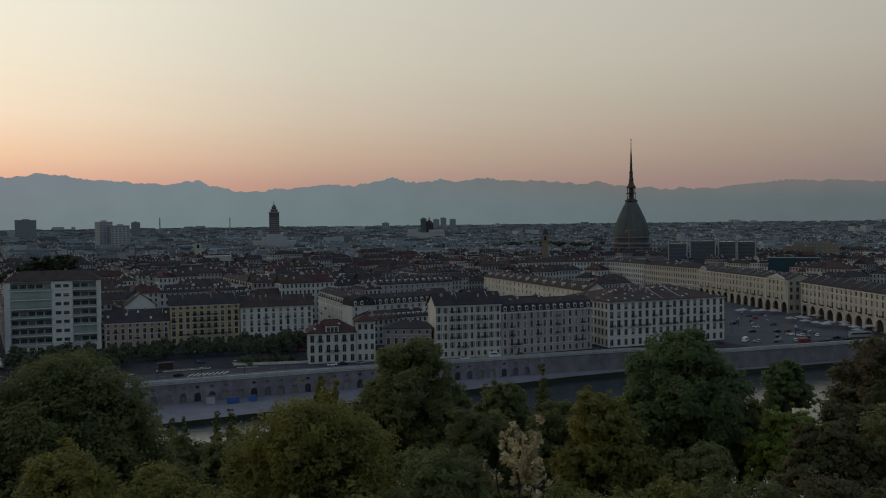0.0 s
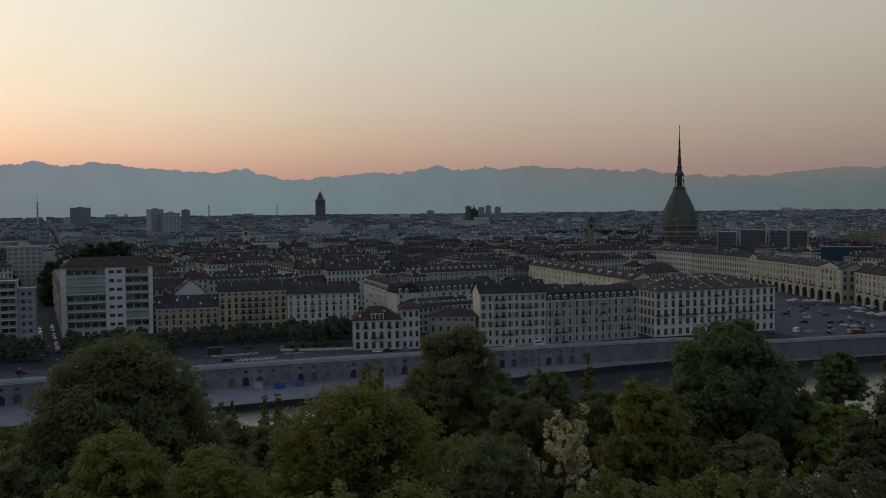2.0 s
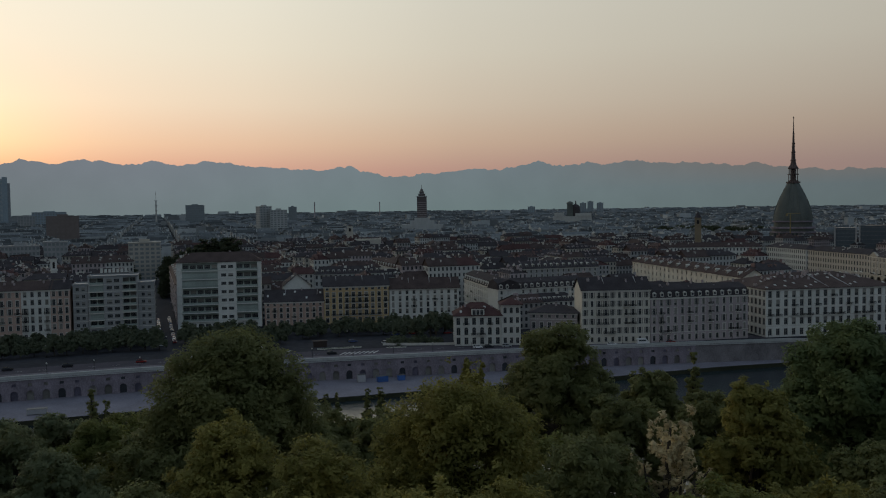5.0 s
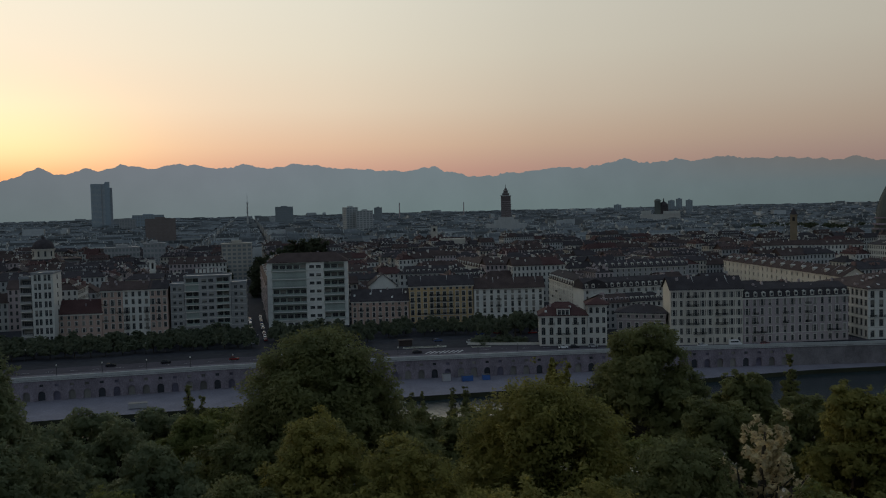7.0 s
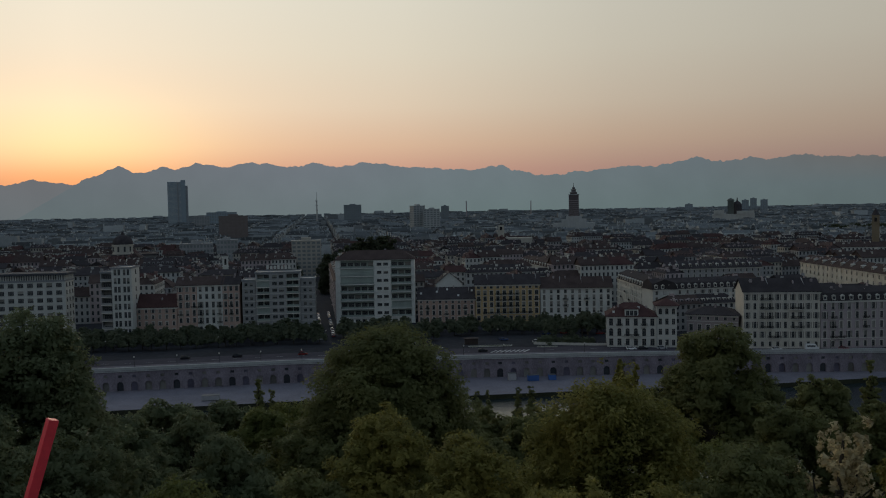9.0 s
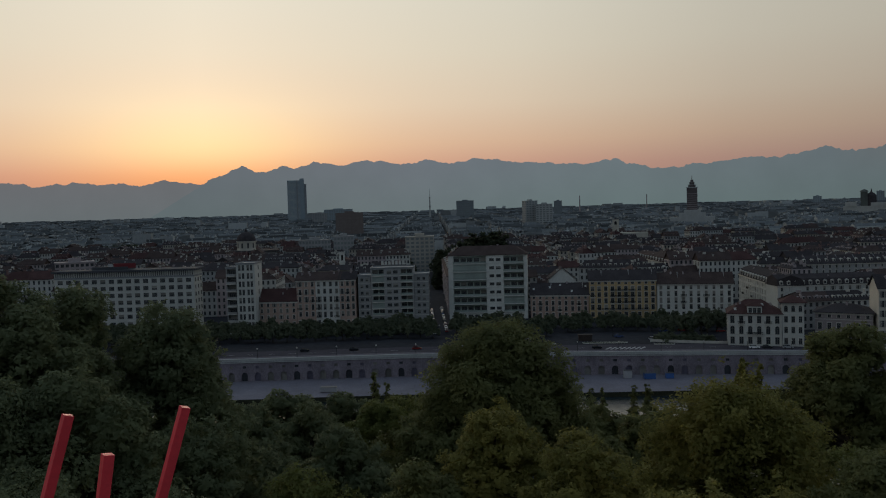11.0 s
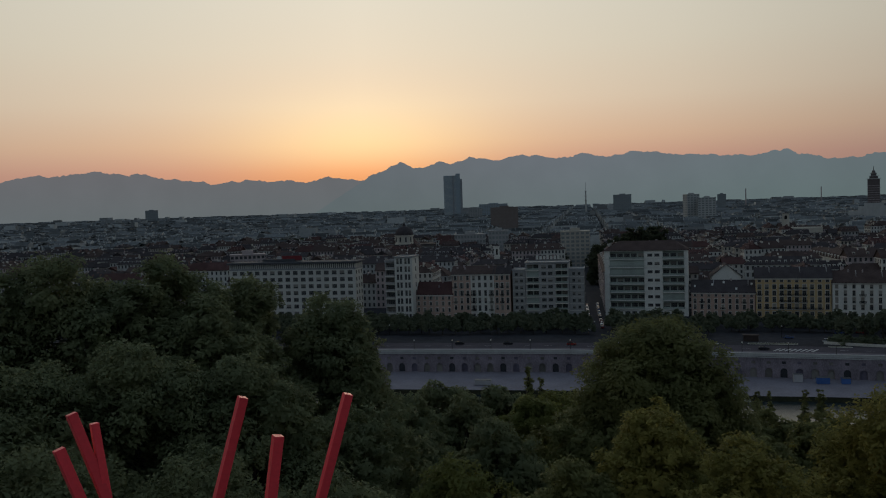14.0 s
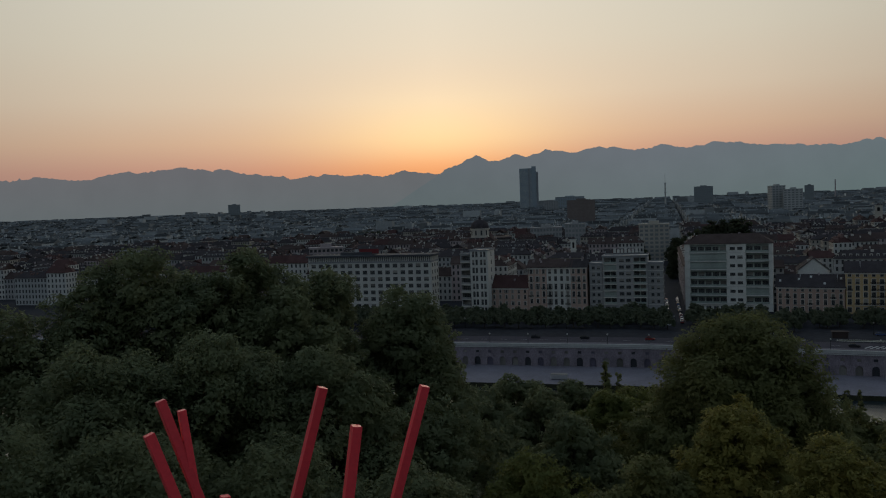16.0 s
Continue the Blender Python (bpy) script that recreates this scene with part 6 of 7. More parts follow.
for label, az, d, el, r, mat, n, leaf, extra in (
    ("broad dark green tree with a rounded crown", 6.9, 70, -8.1, 7.9, "dark", 52000, 0.34, {"lobes": 30, "crown": 13.5}),
    ("spreading yellow-green tree in full leaf", 22.6, 48, -11.7, 6.3, "lime", 46000, 0.26, {"lobes": 26}),
    ("young yellow-green tree on the slope", 6.6, 42, -13.8, 3.6, "lime", 18000, 0.22, {"lobes": 18}),
    ("dark round tree on the slope", 29.6, 76, -8.1, 5.7, "dark", 36000, 0.34, {"lobes": 24, "crown": 13}),
    ("small round tree by the river", 36.2, 95, -11.0, 4.3, "dark", 14000, 0.36, {}),
    ("conical dark tree by the river", 38.9, 130, -9.8, 2.3, "dark", 7000, 0.36, {"shape": "cone", "crown": 11}),
    ("slender tree covered in cream blossom", 37.3, 44, -12.9, 2.7, "bloom", 1500, 0.2, {"crown": 7.6, "lobes": 22, "shape": "spray", "crown_label": "cream-white blossom"}),
    ("yellow-green tree below the terrace", 43.0, 54, -11.6, 3.7, "lime", 26000, 0.26, {"lobes": 20, "crown": 8.5}),
    ("tall dark tree with an open crown", 48.2, 64, -7.3, 4.7, "forest", 34000, 0.30, {"crown": 8.5, "lobes": 24}),
    ("dark lower limbs of a tall tree", 48.6, 63, -12.4, 3.9, "forest", 9000, 0.30, {"crown": 8.0, "lobes": 16, "wild": 0.2}),
    ("small rounded tree by the water", 54.8, 120, -9.0, 3.6, "forest", 10000, 0.40, {}),
    ("broad green tree turning russet on the slope", 60.4, 88, -7.4, 5.8, "rust", 22000, 0.38, {"lobes": 20}),
    ("low bright green tree on the slope", 54.9, 60, -12.0, 3.0, "bright", 15000, 0.28, {}),
    ("dark purple-brown tree on the slope", 57.3, 44, -12.6, 2.7, "rust", 14000, 0.25, {}),
    ("slender young tree with sparse yellow leaves", 23.6, 50, -9.8, 1.8, "lime", 1700, 0.30, {"crown": 6.0, "lobes": 15, "shape": "spray"}),
    ("huge dark tree above the slope", -32.2, 58, -2.4, 6.6, "dark", 34000, 0.32, {"lobes": 24, "crown": 17}),
    ("tall dark tree above the slope", -26.0, 58, -2.8, 5.7, "dark", 32000, 0.32, {"lobes": 24, "crown": 17}),
    ("dark tree between the great trees", -21.4, 60, -4.4, 5.0, "dark", 26000, 0.32, {"lobes": 20, "crown": 15}),
    ("tall dark tree above the slope", -36.4, 57, -3.3, 5.0, "dark", 26000, 0.32, {"lobes": 20, "crown": 16}),
    ("tall dark tree above the slope", -42.0, 56, -5.4, 6.5, "dark", 24000, 0.32, {"lobes": 20, "crown": 15}),
    ("dark tree between the great trees", -29.0, 56, -4.2, 5.4, "dark", 20000, 0.32, {"lobes": 20, "crown": 14}),
    ("dark tree between the great trees", -23.8, 55, -5.2, 5.0, "dark", 18000, 0.32, {"lobes": 20, "crown": 13}),
    ("dark green tree with a round top", -15.4, 62, -6.0, 5.6, "dark", 36000, 0.32, {"lobes": 24, "crown": 14}),
    ("green tree below the quay line", -8.2, 86, -12.0, 4.6, "dark", 14000, 0.34, {}),
    ("green tree below the quay line", -4.0, 88, -12.5, 4.6, "dark", 14000, 0.34, {}),
    ("green tree below the quay line", 0.4, 88, -12.9, 4.6, "green", 14000, 0.34, {}),
    ("dark tree at the foot of the slope", 18.0, 92, -13.8, 4.6, "dark", 11000, 0.36, {}),
    ("dark tree at the foot of the slope", 25.0, 90, -12.6, 4.6, "dark", 11000, 0.36, {}),
    ("green tree lower on the slope", -6.3, 78, -13.0, 4.6, "dark", 15000, 0.34, {}),
    ("green tree lower on the slope", -1.6, 82, -13.2, 4.6, "green", 15000, 0.34, {}),
    ("dark green tree lower on the slope", 17.2, 78, -14.3, 4.4, "dark", 12000, 0.36, {}),
    ("dark green tree lower on the slope", 14.6, 84, -13.9, 4.8, "dark", 12000, 0.36, {}),
    ("dark tree filling the slope", -21.0, 46, -9.5, 5.5, "dark", 24000, 0.28, {}),
    ("dark tree filling the slope", -28.5, 46, -8.0, 5.5, "dark", 24000, 0.28, {}),
    ("dark tree filling the slope", -36.0, 44, -8.5, 5.5, "dark", 22000, 0.28, {}),
    ("green tree filling the slope", -10.5, 70, -13.0, 4.6, "dark", 15000, 0.32, {}),
    ("dark tree filling the slope", -13.5, 50, -13.4, 4.6, "dark", 16000, 0.28, {}),
    ("green tree filling the slope", -4.2, 60, -14.6, 4.8, "dark", 15000, 0.30, {}),
    ("green bush on the slope", -6.5, 44, -17.0, 4.6, "green", 13000, 0.24, {}),
    ("dark tree filling the slope", 1.0, 64, -14.8, 4.6, "dark", 14000, 0.30, {}),
    ("dark bush on the slope", 1.0, 40, -17.2, 4.2, "dark", 13000, 0.24, {}),
    ("yellow-green bush on the slope", 13.0, 38, -15.9, 4.2, "lime", 18000, 0.22, {}),
    ("dark tree filling the slope", 13.6, 62, -15.4, 4.4, "dark", 13000, 0.30, {}),
    ("green tree filling the slope", 28.0, 56, -15.2, 4.6, "green", 14000, 0.30, {}),
    ("dark bush on the slope", 31.8, 42, -15.6, 4.2, "dark", 15000, 0.24, {}),
    ("dark tree filling the slope", 34.2, 66, -12.9, 4.6, "dark", 15000, 0.30, {}),
    ("dark tree filling the slope", 40.0, 72, -12.4, 4.2, "dark", 13000, 0.32, {}),
    ("dark tree filling the slope", 46.2, 72, -13.2, 4.0, "dark", 12000, 0.32, {}),
    ("green bush on the slope", 46.5, 40, -17.2, 4.0, "lime", 14000, 0.24, {}),
    ("green tree filling the slope", 52.2, 68, -11.6, 3.2, "dark", 12000, 0.32, {}),
    ("green tree filling the slope", 58.8, 66, -11.4, 4.0, "rust", 12000, 0.32, {}),
    ("green bush on the slope", 62.3, 46, -10.8, 4.4, "dark", 14000, 0.26, {}),
    ("dark bush on the slope", -25.0, 36, -15.5, 5.0, "dark", 14000, 0.24, {}),
    ("dark bush on the slope", -16.0, 36, -17.5, 4.5, "dark", 14000, 0.24, {}),
    ("dark bush on the slope", -34.0, 36, -14.0, 5.0, "dark", 14000, 0.24, {}),
    ("dark bush on the slope", -42.0, 38, -12.0, 5.5, "dark", 13000, 0.24, {}),
    ("green bush on the slope", 20.0, 32, -18.3, 4.0, "lime", 14000, 0.2, {}),
    ("dark bush on the slope", 27.5, 34, -18.5, 3.6, "lime", 12000, 0.2, {}),
    ("dark bush on the slope", 40.8, 34, -18.0, 3.6, "green", 13000, 0.22, {}),
    ("dark tree filling the slope", 49.4, 50, -14.8, 3.8, "dark", 13000, 0.26, {}),
    ("dark bush on the slope", 52.5, 36, -16.6, 4.0, "dark", 13000, 0.22, {}),
    ("dark bush on the slope", 58.5, 34, -16.0, 4.2, "rust", 12000, 0.22, {}),
):
    tree(label, az, d, el, r, "deep" if mat == "dark" and az < -3 else mat, int(n * 2.15), leaf * (0.54 if mat != "bloom" else 0.9), seed=int(az * 7 + d) % 991, **extra)
for az, el, r in ((13.4, -12.6, 1.7), (14.2, -12.6, 1.6), (16.3, -12.4, 1.7), (17.2, -12.3, 1.9), (-1.8, -11.2, 2.1), (-0.9, -12.0, 1.6)):
    tree("slim poplar on the river bank", az, 205, el, r * 1.45, "dark", 7000, 0.30, int(az * 10) % 97, crown=12, shape="cone", base=-8, lobes=18)


def small_trees():
    """Street trees between the road and the houses, built thrice and copied; park woods joined."""
    rng = random.Random(4)
    models = []
    for k in range(3):
        root = new("street_tree")
        tagged(root, "leafy green street tree beside the embankment road", "tree", "street trees")
        me, cs = crown_mesh("crown", LEAF["street"], 4.6, 6.6, 7500, 0.38, 40 + k, 16)
        part("crown", me, root, at=pose(0, 0, 1.8))
        part("trunk", trunk_mesh(8.4, 1.8, cs, 0.2, k), root)
        models.append(root)
    spots = []
    for row in (50, 63, 76):
        x = -215.0
        while x < (75 if row < 60 else 172):
            if not 17 < x < 27:
                spots.append((x + rng.uniform(-1.5, 1.5), quay_y(x) + row + rng.uniform(-2, 2), rng.uniform(0.75, 1.1)))
            x += rng.uniform(5.2, 8.0)
    for i, (x, y, sc) in enumerate(spots):
        m = pose(x, y, ground_at(x, y), 0, 0, rng.uniform(0, 360))
        ob = models[i] if i < 3 else copy_thing(models[i % 3], m)
        ob.matrix_basis = m
        ob.scale = (sc, sc, sc)
    n_leaf = 0
    verts, faces = [], []
    base = [(np.array([v.co[:] for v in mo.children[0].data.vertices])[:9000] * 1.0) for mo in models[:1]]
    for az, d, rad, big in PARKS:
        px, py = place(az, d)
        for k in range(max(3, int(rad * rad / 70))):
            a, q = rng.uniform(0, 6.28), rad * math.sqrt(rng.random())
            sc, tn = big * rng.uniform(0.7, 1.1), rng.uniform(0, 6.28)
            src = base[0] if d < 1000 else base[0][:3000]
            x, y = px + q * math.cos(a), py + q * math.sin(a)
            rot = np.array([[math.cos(tn), -math.sin(tn), 0], [math.sin(tn), math.cos(tn), 0], [0, 0, 1]])
            vv = (src @ rot.T) * sc + np.array([x, y, ground_at(x, y) + 1.0])
            n0 = n_leaf
            verts.append(vv)
            i4 = n0 + np.arange(len(vv) // 3)[:, None] * 3
            faces.append(i4 + np.array([[0, 1, 2]]))
            n_leaf += len(vv)
    me = quick_mesh("park_trees", np.concatenate(verts), np.concatenate(faces))
    me.materials.append(LEAF["park"])
    tagged(new("park_trees", me), "dark green park trees between the roofs", "trees", kind="stuff")


small_trees()

# ---- the red beams on the terrace edge ----


def red_beams():
    root = tagged(new("red_beam_sculpture"), "leaning square red steel beams in a fan", "sculpture")
    for (x, y, z), (dx, dy), w in (((-4.78, 12.09, 59.19), (-0.263, -0.11), 0.139), ((-3.25, 12.59, 59.12), (-0.286, -0.08), 0.139), ((-4.31, 12.27, 58.54), (-0.146, -0.052), 0.156), ((-6.94, 10.99, 59.21), (0.264, 0.16), 0.139), ((-6.69, 11.15, 59.03), (0.095, 0.056), 0.115), ((-7.1, 10.89, 58.72), (0.27, 0.171), 0.148), ((-6.19, 11.43, 57.63), (-0.082, -0.045), 0.139)):
        foot = hill(math.hypot(x, y)) - 0.6
        ln = z - foot
        top, bot = Vector((x, y, z)), Vector((x + dx * ln, y + dy * ln, foot))
        bm = bmesh.new()
        bmesh.ops.create_cube(bm, size=1.0)
        bmesh.ops.scale(bm, vec=(w, w, (top - bot).length), verts=bm.verts)
        bmesh.ops.bevel(bm, geom=bm.edges[:], offset=0.006, segments=1, affect="EDGES")
        me = bpy.data.meshes.new("beam")
        bm.to_mesh(me)
        bm.free()
        me.materials.append(RED_STEEL)
        part("beam", me, root, at=Matrix.Translation((top + bot) / 2) @ (top - bot).to_track_quat("Z", "Y").to_matrix().to_4x4() @ pose(0, 0, 0, 0, 0, 17))


red_beams()

# ---- churches and other buildings that stand out among the roofs ----


def at_bearing(name, label, category, az, d, base=None):
    x, y = place(az, d)
    root = new(name)
    root.matrix_basis = pose(x, y, ground_at(x, y) if base is None else base, 0, 0, -az)
    return tagged(root, label, category)


def height_at(az, d, el):
    x, y = place(az, d)
    return EYE + d * math.tan(radians(el)) - ground_at(x, y)


def domed_church():
    az, d = -10.2, 900
    root = at_bearing("domed_church", "pale church with a drum and a dark dome", "church", az, d)
    top, low = height_at(az, d, -1.02), height_at(az, d, -2.5)
    s = Shape()
    s.box(-32, -8, 0, 32, 30, low - 1), s.box(-24, -14, 0, 24, -8, low - 3)
    part("nave", s.mesh("nave", PLASTER["grey"]), root)
    s = Shape()
    s.box(-34, -10, low - 1, 34, 32, low + 0.4)
    part("nave_roof", s.mesh("nave_roof", TILE["dark"]), root)
    s = Shape()
    s.lathe([(10.6, low), (10.6, low + 1.5), (10.0, low + 1.6), (10.0, top - 14), (10.9, top - 13.8), (10.9, top - 12.8)], 20, at=(0, 10))
    part("drum", s.mesh("drum", PLASTER["sand"]), root)
    for k in range(10):
        a = 2 * math.pi * k / 10 + 0.15
        w = Shape()
        w.box(-0.9, -10.08, low + 3, 0.9, -9.9, top - 15)
        part("drum_window", w.mesh("drum_window", GLASS), root, at=pose(0, 10, 0, 0, 0, math.degrees(a)))
    s = Shape()
    s.lathe([(10.3 * math.cos(t), top - 12.8 + 10.0 * math.sin(t)) for t in (0, 0.25, 0.5, 0.75, 1.0, 1.25, 1.5)] + [(1.6, top - 2.7), (1.4, top - 0.6), (0.2, top)], 24, at=(0, 10))
    part("dome", s.mesh("dome", TILE["dark"]), root, "dark slate dome")


domed_church()


def bell_tower(label, az, d, top_el, w, wall, spire=3.0, body=0.0):
    root = at_bearing("bell_tower", label, "bell tower", az, d)
    h = height_at(az, d, top_el) - spire
    s = Shape()
    for mm in (pose(-w / 2, 0, 0), pose(w / 2, 0, 0, 0, 0, 90), pose(w / 2, w, 0, 0, 0, 180), pose(-w / 2, w, 0, 0, 0, -90)):
        wall_face(s, w, h, [(w * 0.32, w * 0.68, h - 6.5, h - 2.0, 1.2, True)], mm)
    s.box(-w / 2 - 0.4, -0.4, h - 8, w / 2 + 0.4, w + 0.4, h - 7.4), s.box(-w / 2 - 0.5, -0.5, h - 0.4, w / 2 + 0.5, w + 0.5, h)
    part("shaft", s.mesh("shaft", PLASTER[wall]), root)
    # dark block behind the openings stands in for the belfry's inner shade
    s = Shape()
    s.box(-w * 0.2, w * 0.3, h - 6.5, w * 0.2, w * 0.7, h - 2.5)
    part("belfry_shade", s.mesh("belfry_shade", IRON), root)
    s = Shape()
    s.lathe([(w * 0.62, h), (w * 0.35, h + spire * 0.45), (0.1, h + spire)], 8, turn=math.pi / 8, at=(0, w / 2))
    part("cap", s.mesh("cap", TILE["dark"]), root)
    if body:
        s = Shape()
        s.box(w / 2 + 0.3, -2, 0, w / 2 + body, 14, h - 16)
        part("nave", s.mesh("nave", PLASTER[wall]), root)


bell_tower("white square bell tower beside a pale nave", 15.3, 1000, -1.0, 7.6, "sand", 1.5, 34)
bell_tower("ochre brick bell tower with a pointed cap", 39.15, 900, -0.35, 6.6, "ochre", 7.0)
bell_tower("small pale bell tower between roofs", -3.75, 600, -2.6, 4.0, "white", 2.0)


def cathedral():
    az, d = 30.85, 2000
    root = at_bearing("cathedral", "long pale palace with a dark bell tower and cupola", "cathedral", az, d)
    z = height_at(az, d, -0.6)
    s = Shape()
    s.box(-48, 0, 0, 45, 40, z), s.box(-44, -2, z, -22, 20, z + 9), s.box(6, -2, z, 44, 20, z + 7)
    part("palace", s.mesh("palace", PLASTER["concrete"]), root)
    s = Shape()
    t = height_at(az, d, 0.45)
    s.box(-14, 5, z - 4, 0, 20, t - 6), s.lathe([(9, t - 6), (6, t - 2), (1, t)], 8, at=(-7, 12))
    part("bell_tower", s.mesh("bell_tower", DOME_STONE), root)
    s = Shape()
    s.lathe([(11, z), (10, t - 14), (6, t - 9), (2, t - 7), (0.6, t + 1)], 12, at=(7, 14))
    part("cupola", s.mesh("cupola", TILE["dark"]), root)


cathedral()


def glass_offices():
    for k, (a0, a1, el) in enumerate(((47.5, 48.6, -1.5), (48.9, 50.4, -1.35), (50.7, 51.7, -1.4), (51.9, 52.9, -1.4))):
        d = 980
        root = at_bearing("glass_office", "dark blue glass office wing with pale fins", "office building", (a0 + a1) / 2, d)
        w, h = radians(a1 - a0) * d, height_at((a0 + a1) / 2, d, el)
        s = Shape()
        s.box(-w / 2, 0, 0, w / 2, 18, h)
        part("curtain_wall", s.mesh("curtain_wall", surface("dark_blue_glass", (0.07, 0.09, 0.105), rough=0.25, var=0.2, bump=0.0)), root)
        for x in (-w / 2 - 1.6, w / 2 + 0.2):
            f = Shape()
            f.box(x, -1, 0, x + 1.4, 19, h + 2.5)
            part("fin", f.mesh("fin", PLASTER["grey"]), root)
        b = Shape()
        for j in range(9):
            b.box(-w / 2, -0.15, 2 + j * h / 9, w / 2, -0.02, 2.3 + j * h / 9)
        part("floor_bands", b.mesh("floor_bands", STEEL), root, kind="stuff")


glass_offices()
tower_block("yellow apartment block among the roofs", 57.2, 980, 24, 14, -1.6, PLASTER["ochre"], 9, 5)
tower_block("long sand-coloured block among the roofs", 55.6, 1000, 34, 14, -1.75, PLASTER["ochre"], 8, 8)
tower_block("beige block beside the long street", 1.7, 800, 28, 18, -1.95, PLASTER["cream"], 9, 6)
tower_block("pale institution wing with many windows", -5.6, 900, 34, 14, -1.95, PLASTER["grey"], 6, 10)
tower_block("pale institution wing with many windows", -3.6, 900, 22, 14, -1.75, PLASTER["grey"], 7, 6)
tower_block("low mauve block behind the hotel", -21.0, 640, 26, 14, -2.8, PLASTER["mauve"], 8, 8)
s = Shape()
s.box(-22, 0, 0, 20, 16, 1.2), s.box(-22, 0, -14, 20, 16, 0)
x, y = place(55.3, 800)
tarp = tagged(new("covered_scaffold"), "scaffold roof covered in a deep blue tarpaulin", "scaffold")
tarp.matrix_basis = pose(x, y, EYE - 800 * math.tan(radians(2.45)) - 1.2, 0, 0, -55)
part("tarpaulin", s.mesh("tarpaulin", surface("blue_tarpaulin", (0.02, 0.05, 0.075), rough=0.5, var=0.2)), tarp)


def tower_crane():
    az, d = 44.85, 1000
    root = at_bearing("tower_crane", "slim yellow tower crane before the dome", "crane", az, d)
    h = height_at(az, d, -0.55)
    mat = surface("yellow_crane_paint", (0.24, 0.19, 0.09), var=0.1, bump=0.0)
    s = Shape()
    s.box(-0.7, -0.7, 0, 0.7, 0.7, h)
    part("tower", s.mesh("tower", mat), root)
    s = Shape()
    s.box(-12, -0.4, h - 0.8, 30, 0.4, h), s.box(-12, -0.8, h - 3, -9, 0.8, h - 0.8)
    part("jib", s.mesh("jib", mat), root, at=pose(0, 0, 0, 0, 0, 70))


tower_crane()

# ---- street life: cars, vans, canopies, lamps, quay ----
CAR_PAINT = {
    "white": surface("white_car_paint", (0.75, 0.75, 0.75), rough=0.25, var=0.05, bump=0.0),
    "silver": surface("silver_car_paint", (0.42, 0.43, 0.45), rough=0.3, metal=0.5, var=0.05, bump=0.0),
    "black": surface("black_car_paint", (0.02, 0.02, 0.025), rough=0.2, var=0.05, bump=0.0),
    "red": surface("red_car_paint", (0.2, 0.025, 0.025), rough=0.25, var=0.05, bump=0.0),
    "blue": surface("blue_car_paint", (0.05, 0.08, 0.18), rough=0.25, var=0.05, bump=0.0),
}
TYRE = surface("black_rubber", (0.02, 0.02, 0.02), bump=0.0)


def loft(sections):
    """A body from cross sections (x, half width, bottom, top)."""
    s = Shape()
    s.rings([[(x, -w, a), (x, w, a), (x, w * 0.93, b), (x, -w * 0.93, b)] for x, w, a, b in sections])
    return s


def car_model(color):
    root = tagged(new("car"), "%s parked hatchback car" % color, "car", "parked cars")
    part("body", loft([(-2.1, 0.78, 0.35, 0.75), (-2.0, 0.84, 0.28, 0.86), (-0.6, 0.88, 0.25, 0.95), (1.3, 0.88, 0.25, 0.92), (2.0, 0.84, 0.28, 0.78), (2.1, 0.75, 0.35, 0.6)]).mesh("body", CAR_PAINT[color]), root)
    part("cabin", loft([(-1.9, 0.74, 0.9, 0.92), (-1.5, 0.72, 0.9, 1.38), (0.2, 0.72, 0.9, 1.45), (1.1, 0.74, 0.9, 0.93)]).mesh("cabin", GLASS), root)
    part("roof", loft([(-1.45, 0.66, 1.38, 1.44), (0.15, 0.66, 1.44, 1.5)]).mesh("roof", CAR_PAINT[color]), root)
    w = Shape()
    w.rings([[(0.31 * math.cos(a), y, 0.31 * math.sin(a)) for a in [2 * math.pi * k / 10 for k in range(10)]] for y in (-0.1, 0.1)])
    wm = w.mesh("wheel", TYRE)
    for x in (-1.3, 1.3):
        for y in (-0.78, 0.78):
            part("wheel", wm, root, at=pose(x, y, 0.31))
    return root


def van_model(color, ln=5.6, h=2.5, name="van", label=""):
    root = tagged(new(name), label or "%s delivery van at the kerb" % color, name)
    part("body", loft([(-ln / 2, 0.95, 0.4, h - 0.05), (-ln / 2 + 0.2, 1.0, 0.35, h), (ln / 2 - 1.5, 1.0, 0.35, h), (ln / 2 - 0.7, 0.98, 0.35, 1.35), (ln / 2, 0.9, 0.4, 1.0)]).mesh("body", CAR_PAINT[color]), root)
    s = Shape()
    s.box(-ln / 2 + 0.6, -1.03, h * 0.55, ln / 2 - 1.6, 1.03, h * 0.8)
    part("side_windows", s.mesh("side_windows", GLASS), root)
    w = Shape()
    w.rings([[(0.36 * math.cos(a), y, 0.36 * math.sin(a)) for a in [2 * math.pi * k / 10 for k in range(10)]] for y in (-0.12, 0.12)])
    wm = w.mesh("wheel", TYRE)
    for x in (-ln / 2 + 1.1, ln / 2 - 1.1):
        for y in (-0.85, 0.85):
            part("wheel", wm, root, at=pose(x, y, 0.36))
    return root


